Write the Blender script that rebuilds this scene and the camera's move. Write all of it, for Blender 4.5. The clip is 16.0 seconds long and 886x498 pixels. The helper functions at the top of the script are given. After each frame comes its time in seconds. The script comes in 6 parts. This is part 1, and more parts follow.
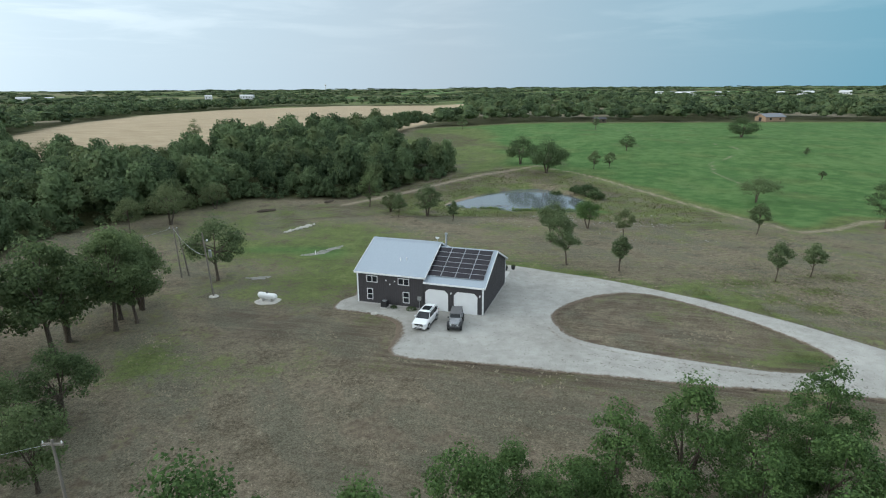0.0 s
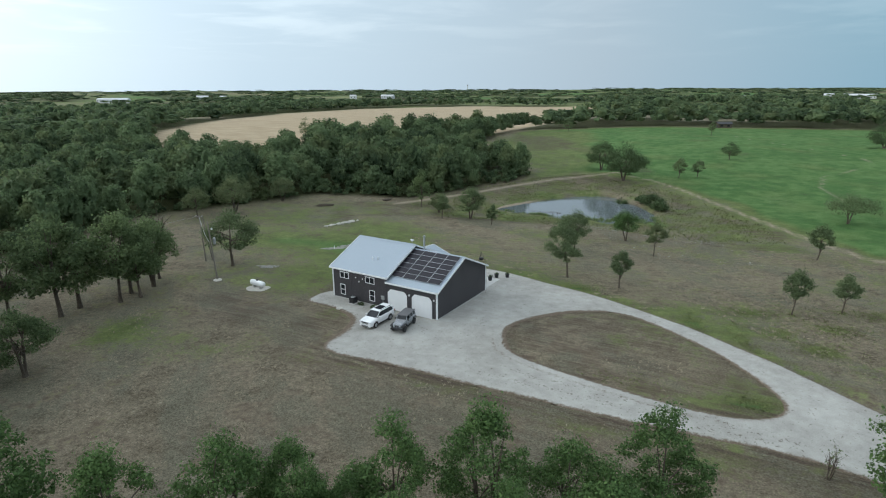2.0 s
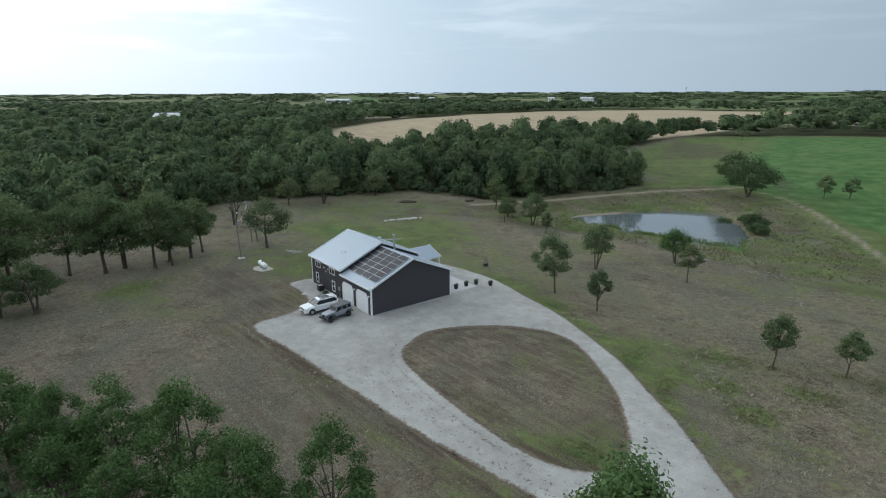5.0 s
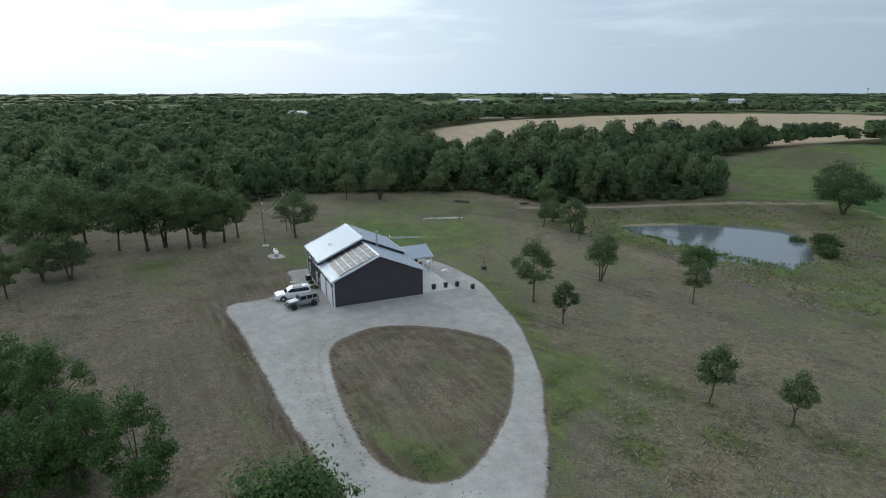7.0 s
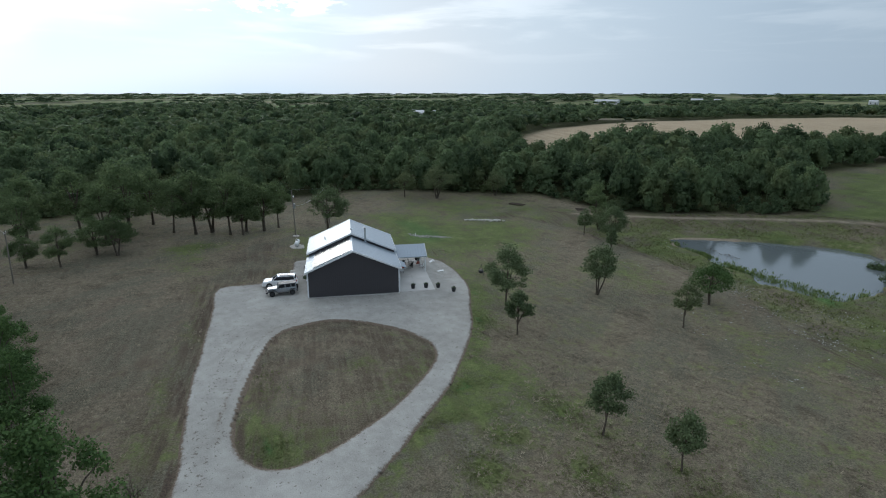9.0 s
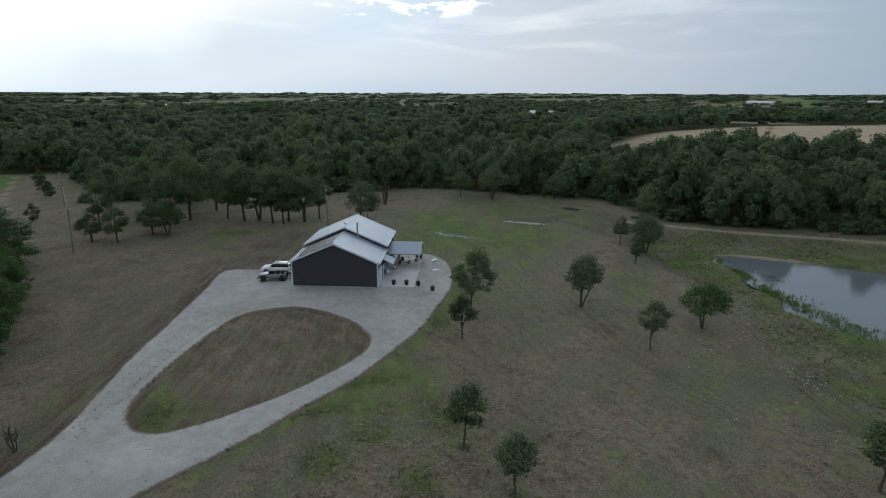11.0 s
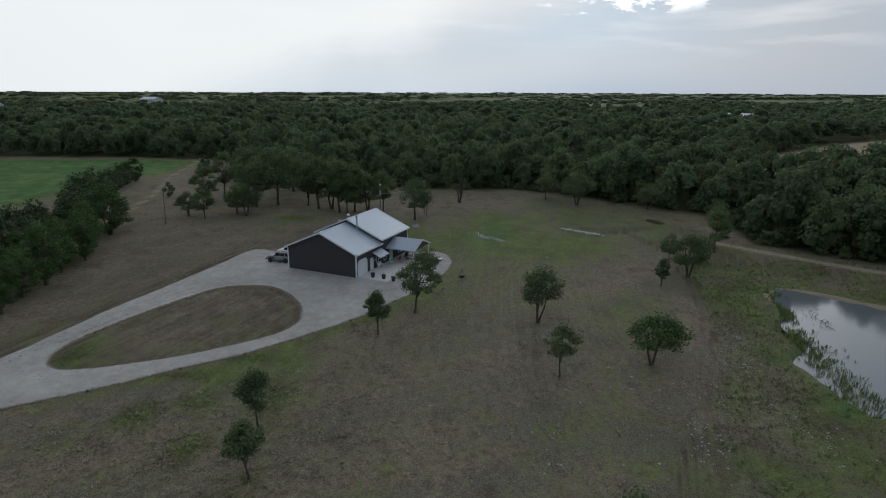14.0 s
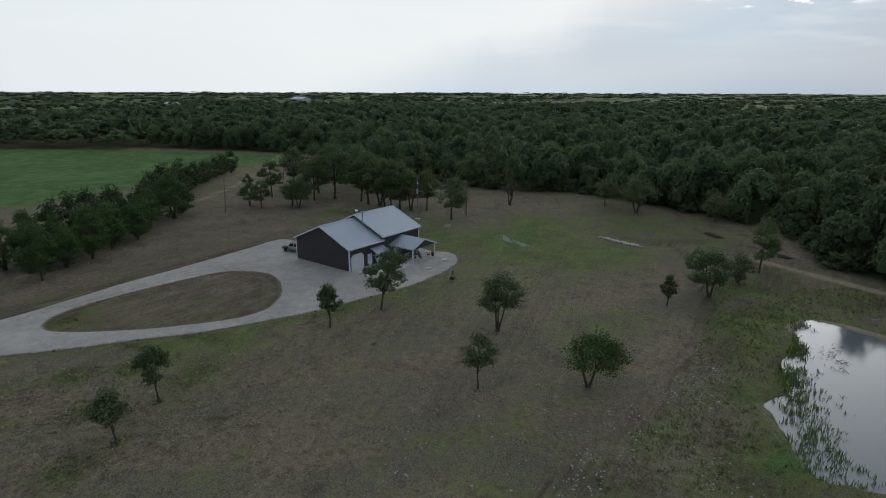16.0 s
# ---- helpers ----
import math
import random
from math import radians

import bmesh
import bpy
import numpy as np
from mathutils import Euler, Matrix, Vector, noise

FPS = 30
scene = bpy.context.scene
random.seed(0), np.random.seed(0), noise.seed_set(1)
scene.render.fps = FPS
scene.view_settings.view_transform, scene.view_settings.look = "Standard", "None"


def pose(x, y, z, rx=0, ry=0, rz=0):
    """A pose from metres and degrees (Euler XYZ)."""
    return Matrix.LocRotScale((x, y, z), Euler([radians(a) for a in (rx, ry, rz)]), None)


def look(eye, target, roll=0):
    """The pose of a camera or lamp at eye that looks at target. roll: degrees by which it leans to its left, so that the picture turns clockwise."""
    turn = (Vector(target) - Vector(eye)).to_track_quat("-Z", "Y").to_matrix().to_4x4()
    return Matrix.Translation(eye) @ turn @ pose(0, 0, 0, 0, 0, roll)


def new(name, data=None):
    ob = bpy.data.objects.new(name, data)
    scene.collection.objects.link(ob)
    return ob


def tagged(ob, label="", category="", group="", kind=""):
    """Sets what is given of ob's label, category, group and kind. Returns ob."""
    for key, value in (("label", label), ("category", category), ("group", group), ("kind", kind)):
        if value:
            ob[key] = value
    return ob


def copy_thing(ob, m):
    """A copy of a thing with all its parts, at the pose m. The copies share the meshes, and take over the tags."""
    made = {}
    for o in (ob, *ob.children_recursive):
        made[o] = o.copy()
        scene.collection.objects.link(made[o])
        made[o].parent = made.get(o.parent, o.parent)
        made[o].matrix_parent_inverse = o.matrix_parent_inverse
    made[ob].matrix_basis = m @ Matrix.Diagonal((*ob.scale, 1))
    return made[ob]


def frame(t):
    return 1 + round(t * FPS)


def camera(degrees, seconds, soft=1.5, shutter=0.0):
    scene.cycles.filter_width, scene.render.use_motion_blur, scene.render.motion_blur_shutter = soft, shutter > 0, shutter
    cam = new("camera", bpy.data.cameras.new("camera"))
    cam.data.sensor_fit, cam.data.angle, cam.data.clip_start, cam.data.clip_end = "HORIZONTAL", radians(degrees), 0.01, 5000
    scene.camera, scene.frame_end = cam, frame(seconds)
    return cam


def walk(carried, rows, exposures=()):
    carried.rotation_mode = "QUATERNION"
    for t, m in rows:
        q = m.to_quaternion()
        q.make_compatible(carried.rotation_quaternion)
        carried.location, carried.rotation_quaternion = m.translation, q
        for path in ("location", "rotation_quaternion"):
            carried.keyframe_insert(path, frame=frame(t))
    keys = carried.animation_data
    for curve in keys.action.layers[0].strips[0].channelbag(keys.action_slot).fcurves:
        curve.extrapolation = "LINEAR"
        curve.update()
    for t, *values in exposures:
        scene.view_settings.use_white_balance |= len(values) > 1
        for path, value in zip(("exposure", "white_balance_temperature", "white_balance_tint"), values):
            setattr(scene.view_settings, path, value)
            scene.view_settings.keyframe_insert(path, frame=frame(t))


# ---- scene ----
cam = camera(75.7, 16.0, soft=1.1)
# seconds, place in metres, yaw, pitch and roll in degrees
ROWS = [
    (0, 0.317, -0.2, 30.494, 0.382, -16.037, 0.343),
    (0.5, 6.286, -0.208, 30.669, 3.932, -16.009, 0.325),
    (1, 12.035, 0.179, 30.878, 7.371, -16.024, 0.256),
    (1.5, 17.861, 1.069, 31.006, 10.891, -15.951, 0.255),
    (2, 23.335, 2.11, 31.002, 14.23, -15.931, 0.225),
    (2.5, 28.979, 3.708, 31.084, 17.7, -15.942, 0.173),
    (3, 34.328, 5.509, 31.146, 21.021, -15.896, 0.181),
    (3.5, 39.639, 7.696, 31.111, 24.441, -15.841, 0.198),
    (4, 44.728, 10.139, 30.98, 27.782, -15.768, 0.235),
    (6.5, 68.16, 27.265, 30.775, 44.786, -15.578, 0.084),
    (7, 72.154, 31.395, 30.784, 48.147, -15.582, 0.056),
    (7.5, 75.981, 35.937, 30.793, 51.638, -15.576, 0.015),
    (8, 79.434, 40.593, 30.785, 55.04, -15.571, 0.003),
    (8.5, 82.682, 45.639, 30.87, 58.531, -15.568, -0.02),
    (9, 85.593, 50.647, 30.92, 61.953, -15.576, -0.024),
    (11.5, 95.601, 77.966, 30.939, 78.864, -15.619, -0.185),
    (12, 96.558, 83.701, 30.93, 82.217, -15.636, -0.168),
    (12.5, 97.139, 89.703, 30.981, 85.73, -15.656, -0.184),
    (13, 97.38, 95.506, 30.943, 89.123, -15.649, -0.201),
    (13.5, 97.262, 101.444, 30.946, 92.597, -15.664, -0.191),
    (14, 96.674, 107.106, 30.917, 95.931, -15.651, -0.19),
    (14.5, 95.707, 112.881, 30.82, 99.345, -15.632, -0.162),
    (15, 94.53, 118.488, 30.817, 102.709, -15.615, -0.155),
    (15.5, 92.863, 124.076, 30.784, 106.133, -15.603, -0.141),
    (16, 90.892, 129.419, 30.774, 109.497, -15.643, -0.147),
]
walk(cam, [(t, pose(x, y, z, 90 + pitch, roll, yaw)) for t, x, y, z, yaw, pitch, roll in ROWS],
     exposures=[(0.0, 0.24, 5950, 3), (4.0, -0.02, 5850, 4), (7.0, -0.22, 5750, 5), (9.0, -0.45, 5700, 6), (12.5, -0.98, 5800, 9), (14.5, -1.06, 5850, 10), (16.0, -1.08, 5850, 10)])

# ---- light ----
SUN_AZ, SUN_EL = 83.0, 11.0      # degrees, anticlockwise from +y, and above the horizon


def nd(tree, kind, ins=None, operation="", use_clamp=False, interpolation_type="", blend_type="", attribute_name=""):
    """A node with its settings and inputs; an input is a value or another node's socket."""
    n = tree.nodes.new(kind)
    if operation:
        n.operation = operation
    if use_clamp:
        n.use_clamp = True
    if interpolation_type:
        n.interpolation_type = interpolation_type
    if blend_type:
        n.data_type, n.blend_type = "RGBA", blend_type
    if attribute_name:
        n.attribute_name = attribute_name
    for k, v in (ins or {}).items():
        if isinstance(v, bpy.types.NodeSocket):
            tree.links.new(v, n.inputs[k])
        else:
            n.inputs[k].default_value = v
    return n


def math_(tree, op, a, b=0.0, clamp=False):
    return nd(tree, "ShaderNodeMath", {0: a, 1: b}, operation=op, use_clamp=clamp).outputs[0]


def ramp(tree, fac, stops):
    n = nd(tree, "ShaderNodeValToRGB", {"Fac": fac})
    el = n.color_ramp.elements
    while len(el) < len(stops):
        el.new(0.5)
    for e, (p, c) in zip(el, stops):
        e.position, e.color = p, (*c, 1)
    return n.outputs[0]


def mix(tree, fac, a, b, blend="MIX"):
    n = nd(tree, "ShaderNodeMix", {"Factor": fac}, blend_type=blend)
    for k, v in ((6, a), (7, b)):
        if isinstance(v, bpy.types.NodeSocket):
            tree.links.new(v, n.inputs[k])
        else:
            n.inputs[k].default_value = (*v, 1)
    return n.outputs[2]


def span(tree, v, lo, hi):
    return nd(tree, "ShaderNodeMapRange", {"Value": v, "From Min": lo, "From Max": hi, "To Min": 0.0, "To Max": 1.0}, interpolation_type="SMOOTHSTEP").outputs[0]


world = bpy.data.worlds.new("world")
scene.world = world
world.use_nodes = True
wt = world.node_tree
wt.nodes.clear()
wdir = nd(wt, "ShaderNodeTexCoord").outputs["Generated"]
sep = nd(wt, "ShaderNodeSeparateXYZ", {0: wdir}).outputs
el_deg = math_(wt, "MULTIPLY", math_(wt, "ARCSINE", sep[2]), 57.2958)
az_deg = math_(wt, "MULTIPLY", math_(wt, "ARCTAN2", math_(wt, "MULTIPLY", sep[0], -1.0), sep[1]), 57.2958)
sky = nd(wt, "ShaderNodeTexSky")
sky.sky_type, sky.sun_disc, sky.sun_elevation, sky.sun_rotation = "NISHITA", False, radians(SUN_EL), radians(-SUN_AZ)
sky.air_density, sky.dust_density, sky.ozone_density = 1.2, 3.0, 1.5
# thin veil over the blue, brighter towards the hidden sun
off = math_(wt, "ABSOLUTE", math_(wt, "SUBTRACT", az_deg, 122.0))
off = math_(wt, "MINIMUM", off, math_(wt, "SUBTRACT", 360.0, off))
veil = ramp(wt, math_(wt, "DIVIDE", off, 180.0), [(0.0, (1.85, 1.83, 1.66)), (0.13, (1.76, 1.74, 1.62)), (0.225, (1.1, 1.12, 1.13)), (0.378, (0.86, 0.93, 0.98)), (0.498, (0.6, 0.68, 0.75)), (0.678, (0.43, 0.49, 0.545)), (0.878, (0.18, 0.34, 0.43)), (1.0, (0.2, 0.33, 0.42))])
high = span(wt, el_deg, 7.0, 50.0)
veil = mix(wt, high, veil, (0.95, 0.98, 1.02))
# flat streaks of cloud, seen at a low angle
low = math_(wt, "ADD", math_(wt, "MAXIMUM", sep[2], 0.0), 0.05)
flat = nd(wt, "ShaderNodeCombineXYZ", {0: math_(wt, "DIVIDE", sep[0], low), 1: math_(wt, "DIVIDE", sep[1], low), 2: 0.0}).outputs[0]
streak = nd(wt, "ShaderNodeTexNoise", {"Vector": flat, "Scale": 0.55, "Detail": 6.0, "Roughness": 0.55, "Distortion": 0.4}).outputs[0]
streak = span(wt, streak, 0.46, 0.66)
# the bank of cloud that hides the sun; its upper rim slants down to the left
rim = math_(wt, "SUBTRACT", el_deg, math_(wt, "MULTIPLY", math_(wt, "SUBTRACT", 117.0, az_deg), 0.30))
rim = math_(wt, "ADD", rim, math_(wt, "MULTIPLY", math_(wt, "SUBTRACT", nd(wt, "ShaderNodeTexNoise", {"Vector": wdir, "Scale": 9.0, "Detail": 3.0}).outputs[0], 0.5), 3.0))
bank = math_(wt, "SUBTRACT", 1.0, span(wt, rim, -4.5, 2.5))
bank = math_(wt, "MULTIPLY", bank, span(wt, az_deg, 62.0, 90.0))
haze = math_(wt, "SUBTRACT", 1.0, span(wt, el_deg, 0.0, 5.0))
bank = math_(wt, "MULTIPLY", bank, math_(wt, "SUBTRACT", 1.0, math_(wt, "MULTIPLY", haze, 0.4)))
veil = mix(wt, math_(wt, "MULTIPLY", bank, 0.93), veil, mix(wt, span(wt, az_deg, 72.0, 99.0), (0.46, 0.92, 1.26), (0.92, 1.1, 1.22)))
aim = nd(wt, "ShaderNodeVectorMath", {0: wdir, 1: (-math.sin(radians(SUN_AZ)) * math.cos(radians(SUN_EL)), math.cos(radians(SUN_AZ)) * math.cos(radians(SUN_EL)), math.sin(radians(SUN_EL)))}, operation="DOT_PRODUCT").outputs["Value"]
lit = mix(wt, math_(wt, "ADD", 0.25, math_(wt, "MULTIPLY", span(wt, aim, 0.8, 1.0), 0.5)), veil, (2.0, 1.92, 1.8))
veil = mix(wt, math_(wt, "MULTIPLY", streak, math_(wt, "MULTIPLY", span(wt, el_deg, 1.5, 6.0), math_(wt, "SUBTRACT", math_(wt, "ADD", 0.14, math_(wt, "MULTIPLY", span(wt, az_deg, 5.0, 45.0), 0.36)), math_(wt, "MULTIPLY", bank, 0.4), True))), veil, lit)
wide = math_(wt, "POWER", math_(wt, "MAXIMUM", aim, 0.0), 20.0)
wide = math_(wt, "MULTIPLY", wide, math_(wt, "MULTIPLY", math_(wt, "SUBTRACT", 1.0, bank), span(wt, el_deg, 8.0, 15.0)))
veil = mix(wt, wide, veil, (8.5, 8.1, 7.5))
# broken bright edges where the sun stands behind the cloud
near_sun = math_(wt, "ADD", math_(wt, "POWER", math_(wt, "DIVIDE", math_(wt, "SUBTRACT", az_deg, 79.0), 9.0), 2.0), math_(wt, "POWER", math_(wt, "DIVIDE", math_(wt, "SUBTRACT", el_deg, 7.6), 1.5), 2.0))
near_sun = math_(wt, "SUBTRACT", 1.0, span(wt, near_sun, 0.0, 1.0))
torn = nd(wt, "ShaderNodeTexNoise", {"Vector": nd(wt, "ShaderNodeMapping", {"Vector": wdir, "Scale": (1.0, 1.0, 3.2)}).outputs[0], "Scale": 16.0, "Detail": 5.0, "Roughness": 0.6}).outputs[0]
veil = mix(wt, math_(wt, "MULTIPLY", near_sun, span(wt, torn, 0.5, 0.6)), veil, (2.6, 2.5, 2.35))
total = mix(wt, 1.0, veil, mix(wt, 1.0, sky.outputs[0], (0.007, 0.007, 0.008), "MULTIPLY"), "ADD")
bg = nd(wt, "ShaderNodeBackground", {"Color": total, "Strength": 1.0})
wt.links.new(bg.outputs[0], nd(wt, "ShaderNodeOutputWorld").inputs[0])

lamp = bpy.data.lights.new("sun", "SUN")
lamp.energy, lamp.angle, lamp.color = 0.7, radians(12), (1.0, 0.9, 0.76)
sun = new("sun", lamp)
az, el = radians(SUN_AZ), radians(SUN_EL)
sun.matrix_world = look((-math.sin(az) * 400, math.cos(az) * 400, math.tan(el) * 400), (0, 0, 0))


# ---- materials ----
def material(name, rough=0.7, metal=0.0, spec=0.4):
    m = bpy.data.materials.new(name)
    m.use_nodes = True
    t = m.node_tree
    b = t.nodes["Principled BSDF"]
    b.inputs["Roughness"].default_value, b.inputs["Metallic"].default_value = rough, metal
    b.inputs["Specular IOR Level"].default_value = spec
    return m, t, b


def where(t, scale=(1, 1, 1), kind="Object"):
    return nd(t, "ShaderNodeMapping", {"Vector": nd(t, "ShaderNodeTexCoord").outputs[kind], "Scale": scale}).outputs[0]


def noise_(t, vec, scale, detail=4.0, rough=0.55):
    return nd(t, "ShaderNodeTexNoise", {"Vector": vec, "Scale": scale, "Detail": detail, "Roughness": rough}).outputs[0]


def bump(t, b, height, dist, strength=0.6):
    n = nd(t, "ShaderNodeBump", {"Height": height, "Distance": dist, "Strength": strength})
    t.links.new(n.outputs[0], b.inputs["Normal"])


def plain(name, color, rough=0.6, metal=0.0, vary=0.12, scale=3.0, spec=0.4, relief=0.0):
    """A surface with two scales of slight wear."""
    m, t, b = material(name, rough, metal, spec)
    p = where(t)
    big, fine = noise_(t, p, scale * 0.3), noise_(t, p, scale * 6)
    k = math_(t, "ADD", math_(t, "MULTIPLY", big, 0.6), math_(t, "MULTIPLY", fine, 0.4))
    lo, hi = [c * (1 - vary) for c in color], [min(1, c * (1 + vary)) for c in color]
    t.links.new(ramp(t, k, [(0.3, lo), (0.7, hi)]), b.inputs["Base Color"])
    t.links.new(math_(t, "ADD", math_(t, "MULTIPLY", fine, 0.2), rough - 0.1, True), b.inputs["Roughness"])
    if relief:
        bump(t, b, fine, relief)
    return m


def ground_material():
    m, t, b = material("field_grass", 0.95, spec=0.1)
    p = nd(t, "ShaderNodeNewGeometry").outputs["Position"]
    a = {k: nd(t, "ShaderNodeAttribute", attribute_name=k).outputs["Fac"] for k in ("green", "tan", "bare", "woods", "soil", "swath")}
    n20, n5, n1, nf = noise_(t, p, 0.045, 5), noise_(t, p, 0.22, 6, 0.6), noise_(t, p, 1.3, 5, 0.7), noise_(t, p, 6.0, 3, 0.75)
    mown = nd(t, "ShaderNodeMapping", {"Vector": nd(t, "ShaderNodeMapping", {"Vector": p, "Rotation": (0, 0, radians(14))}).outputs[0], "Scale": (0.14, 1.5, 1)}).outputs[0]
    rows = noise_(t, mown, 1.0, 4, 0.6)
    tuft = noise_(t, p, 3.2, 4, 0.75)
    straw = ramp(t, math_(t, "ADD", math_(t, "MULTIPLY", n1, 0.24), math_(t, "ADD", math_(t, "MULTIPLY", nf, 0.3), math_(t, "ADD", math_(t, "MULTIPLY", n5, 0.28), math_(t, "MULTIPLY", tuft, 0.18)))),
                 [(0.4, (0.065, 0.056, 0.038)), (0.465, (0.142, 0.12, 0.083)), (0.53, (0.216, 0.184, 0.133)), (0.6, (0.38, 0.33, 0.248))])
    worn = noise_(t, nd(t, "ShaderNodeMapping", {"Vector": nd(t, "ShaderNodeMapping", {"Vector": p, "Rotation": (0, 0, radians(52))}).outputs[0], "Scale": (0.05, 0.16, 1)}).outputs[0], 1.0, 5, 0.6)
    straw = mix(t, math_(t, "MULTIPLY", span(t, worn, 0.44, 0.6), 0.55), straw, ramp(t, nf, [(0.36, (0.071, 0.074, 0.05)), (0.64, (0.189, 0.186, 0.139))]))
    soil = ramp(t, n1, [(0.35, (0.09, 0.07, 0.05)), (0.65, (0.2, 0.16, 0.115))])
    straw = mix(t, math_(t, "MULTIPLY", span(t, n5, 0.5, 0.64), 0.75), straw, soil)
    blade = ramp(t, math_(t, "ADD", math_(t, "MULTIPLY", n1, 0.34), math_(t, "ADD", math_(t, "MULTIPLY", nf, 0.33), math_(t, "MULTIPLY", n5, 0.33))),
                 [(0.38, (0.046, 0.072, 0.022)), (0.5, (0.11, 0.138, 0.047)), (0.62, (0.186, 0.21, 0.084))])
    lush = ramp(t, math_(t, "ADD", math_(t, "MULTIPLY", n1, 0.34), math_(t, "ADD", math_(t, "MULTIPLY", nf, 0.33), math_(t, "MULTIPLY", n5, 0.33))),
                [(0.36, (0.044, 0.09, 0.026)), (0.5, (0.066, 0.132, 0.038)), (0.64, (0.1, 0.175, 0.06))])
    lush = mix(t, math_(t, "MULTIPLY", span(t, math_(t, "ADD", math_(t, "MULTIPLY", n20, 0.5), math_(t, "MULTIPLY", n5, 0.5)), 0.42, 0.6), 0.7), lush, ramp(t, math_(t, "ADD", math_(t, "MULTIPLY", n5, 0.5), math_(t, "MULTIPLY", nf, 0.5)), [(0.38, (0.082, 0.145, 0.044)), (0.6, (0.135, 0.21, 0.076))]))
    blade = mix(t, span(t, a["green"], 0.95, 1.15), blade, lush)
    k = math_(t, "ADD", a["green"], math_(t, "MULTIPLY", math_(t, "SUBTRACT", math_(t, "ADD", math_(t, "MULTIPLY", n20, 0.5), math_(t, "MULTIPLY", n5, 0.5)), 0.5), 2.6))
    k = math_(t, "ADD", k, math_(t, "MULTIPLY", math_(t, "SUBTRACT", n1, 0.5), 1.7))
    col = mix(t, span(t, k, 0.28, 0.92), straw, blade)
    lines = nd(t, "ShaderNodeTexWave", {"Vector": nd(t, "ShaderNodeMapping", {"Vector": p, "Rotation": (0, 0, radians(-8)), "Scale": (0.1, 1, 1)}).outputs[0], "Scale": 0.17, "Distortion": 5.0, "Detail": 4.0, "Detail Scale": 1.2})
    lines.bands_direction = "Y"
    beside = nd(t, "ShaderNodeTexWave", {"Vector": nd(t, "ShaderNodeMapping", {"Vector": p, "Rotation": (0, 0, radians(-124)), "Scale": (0.1, 1, 1)}).outputs[0], "Scale": 0.16, "Distortion": 4.0, "Detail": 4.0, "Detail Scale": 1.2})
    beside.bands_direction = "Y"
    track = math_(t, "MULTIPLY", math_(t, "MULTIPLY", span(t, beside.outputs["Fac"], 0.55, 0.95), span(t, n1, 0.36, 0.6)), nd(t, "ShaderNodeAttribute", attribute_name="rows").outputs["Fac"])
    col = mix(t, math_(t, "MULTIPLY", track, 0.45), col, (0.09, 0.072, 0.05))
    swath = math_(t, "MULTIPLY", math_(t, "MULTIPLY", span(t, lines.outputs["Fac"], 0.62, 0.95), span(t, tuft, 0.4, 0.6)), a["swath"])
    col = mix(t, math_(t, "MULTIPLY", swath, 0.16), col, (0.4, 0.36, 0.26))
    turned = math_(t, "MULTIPLY", a["soil"], span(t, math_(t, "ADD", rows, math_(t, "MULTIPLY", n1, 0.5)), 0.6, 0.9))
    col = mix(t, turned, col, ramp(t, nf, [(0.3, (0.05, 0.038, 0.03)), (0.7, (0.13, 0.1, 0.075))]))
    stubble = ramp(t, math_(t, "ADD", math_(t, "MULTIPLY", noise_(t, mown, 0.35, 5), 0.6), math_(t, "MULTIPLY", n1, 0.4)),
                   [(0.36, (0.29, 0.225, 0.145)), (0.62, (0.45, 0.365, 0.25))])
    col = mix(t, a["tan"], col, stubble)
    col = mix(t, span(t, math_(t, "ADD", a["bare"], math_(t, "MULTIPLY", math_(t, "SUBTRACT", n1, 0.5), 0.8)), 0.3, 0.8), col,
              ramp(t, nf, [(0.35, (0.21, 0.17, 0.122)), (0.65, (0.37, 0.315, 0.24))]))
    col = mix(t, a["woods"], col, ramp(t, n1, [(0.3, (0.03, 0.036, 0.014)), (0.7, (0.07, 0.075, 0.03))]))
    t.links.new(col, b.inputs["Base Color"])
    bump(t, b, math_(t, "ADD", math_(t, "ADD", n1, tuft), math_(t, "MULTIPLY", nf, 0.6)), 0.2, 1.0)
    return m


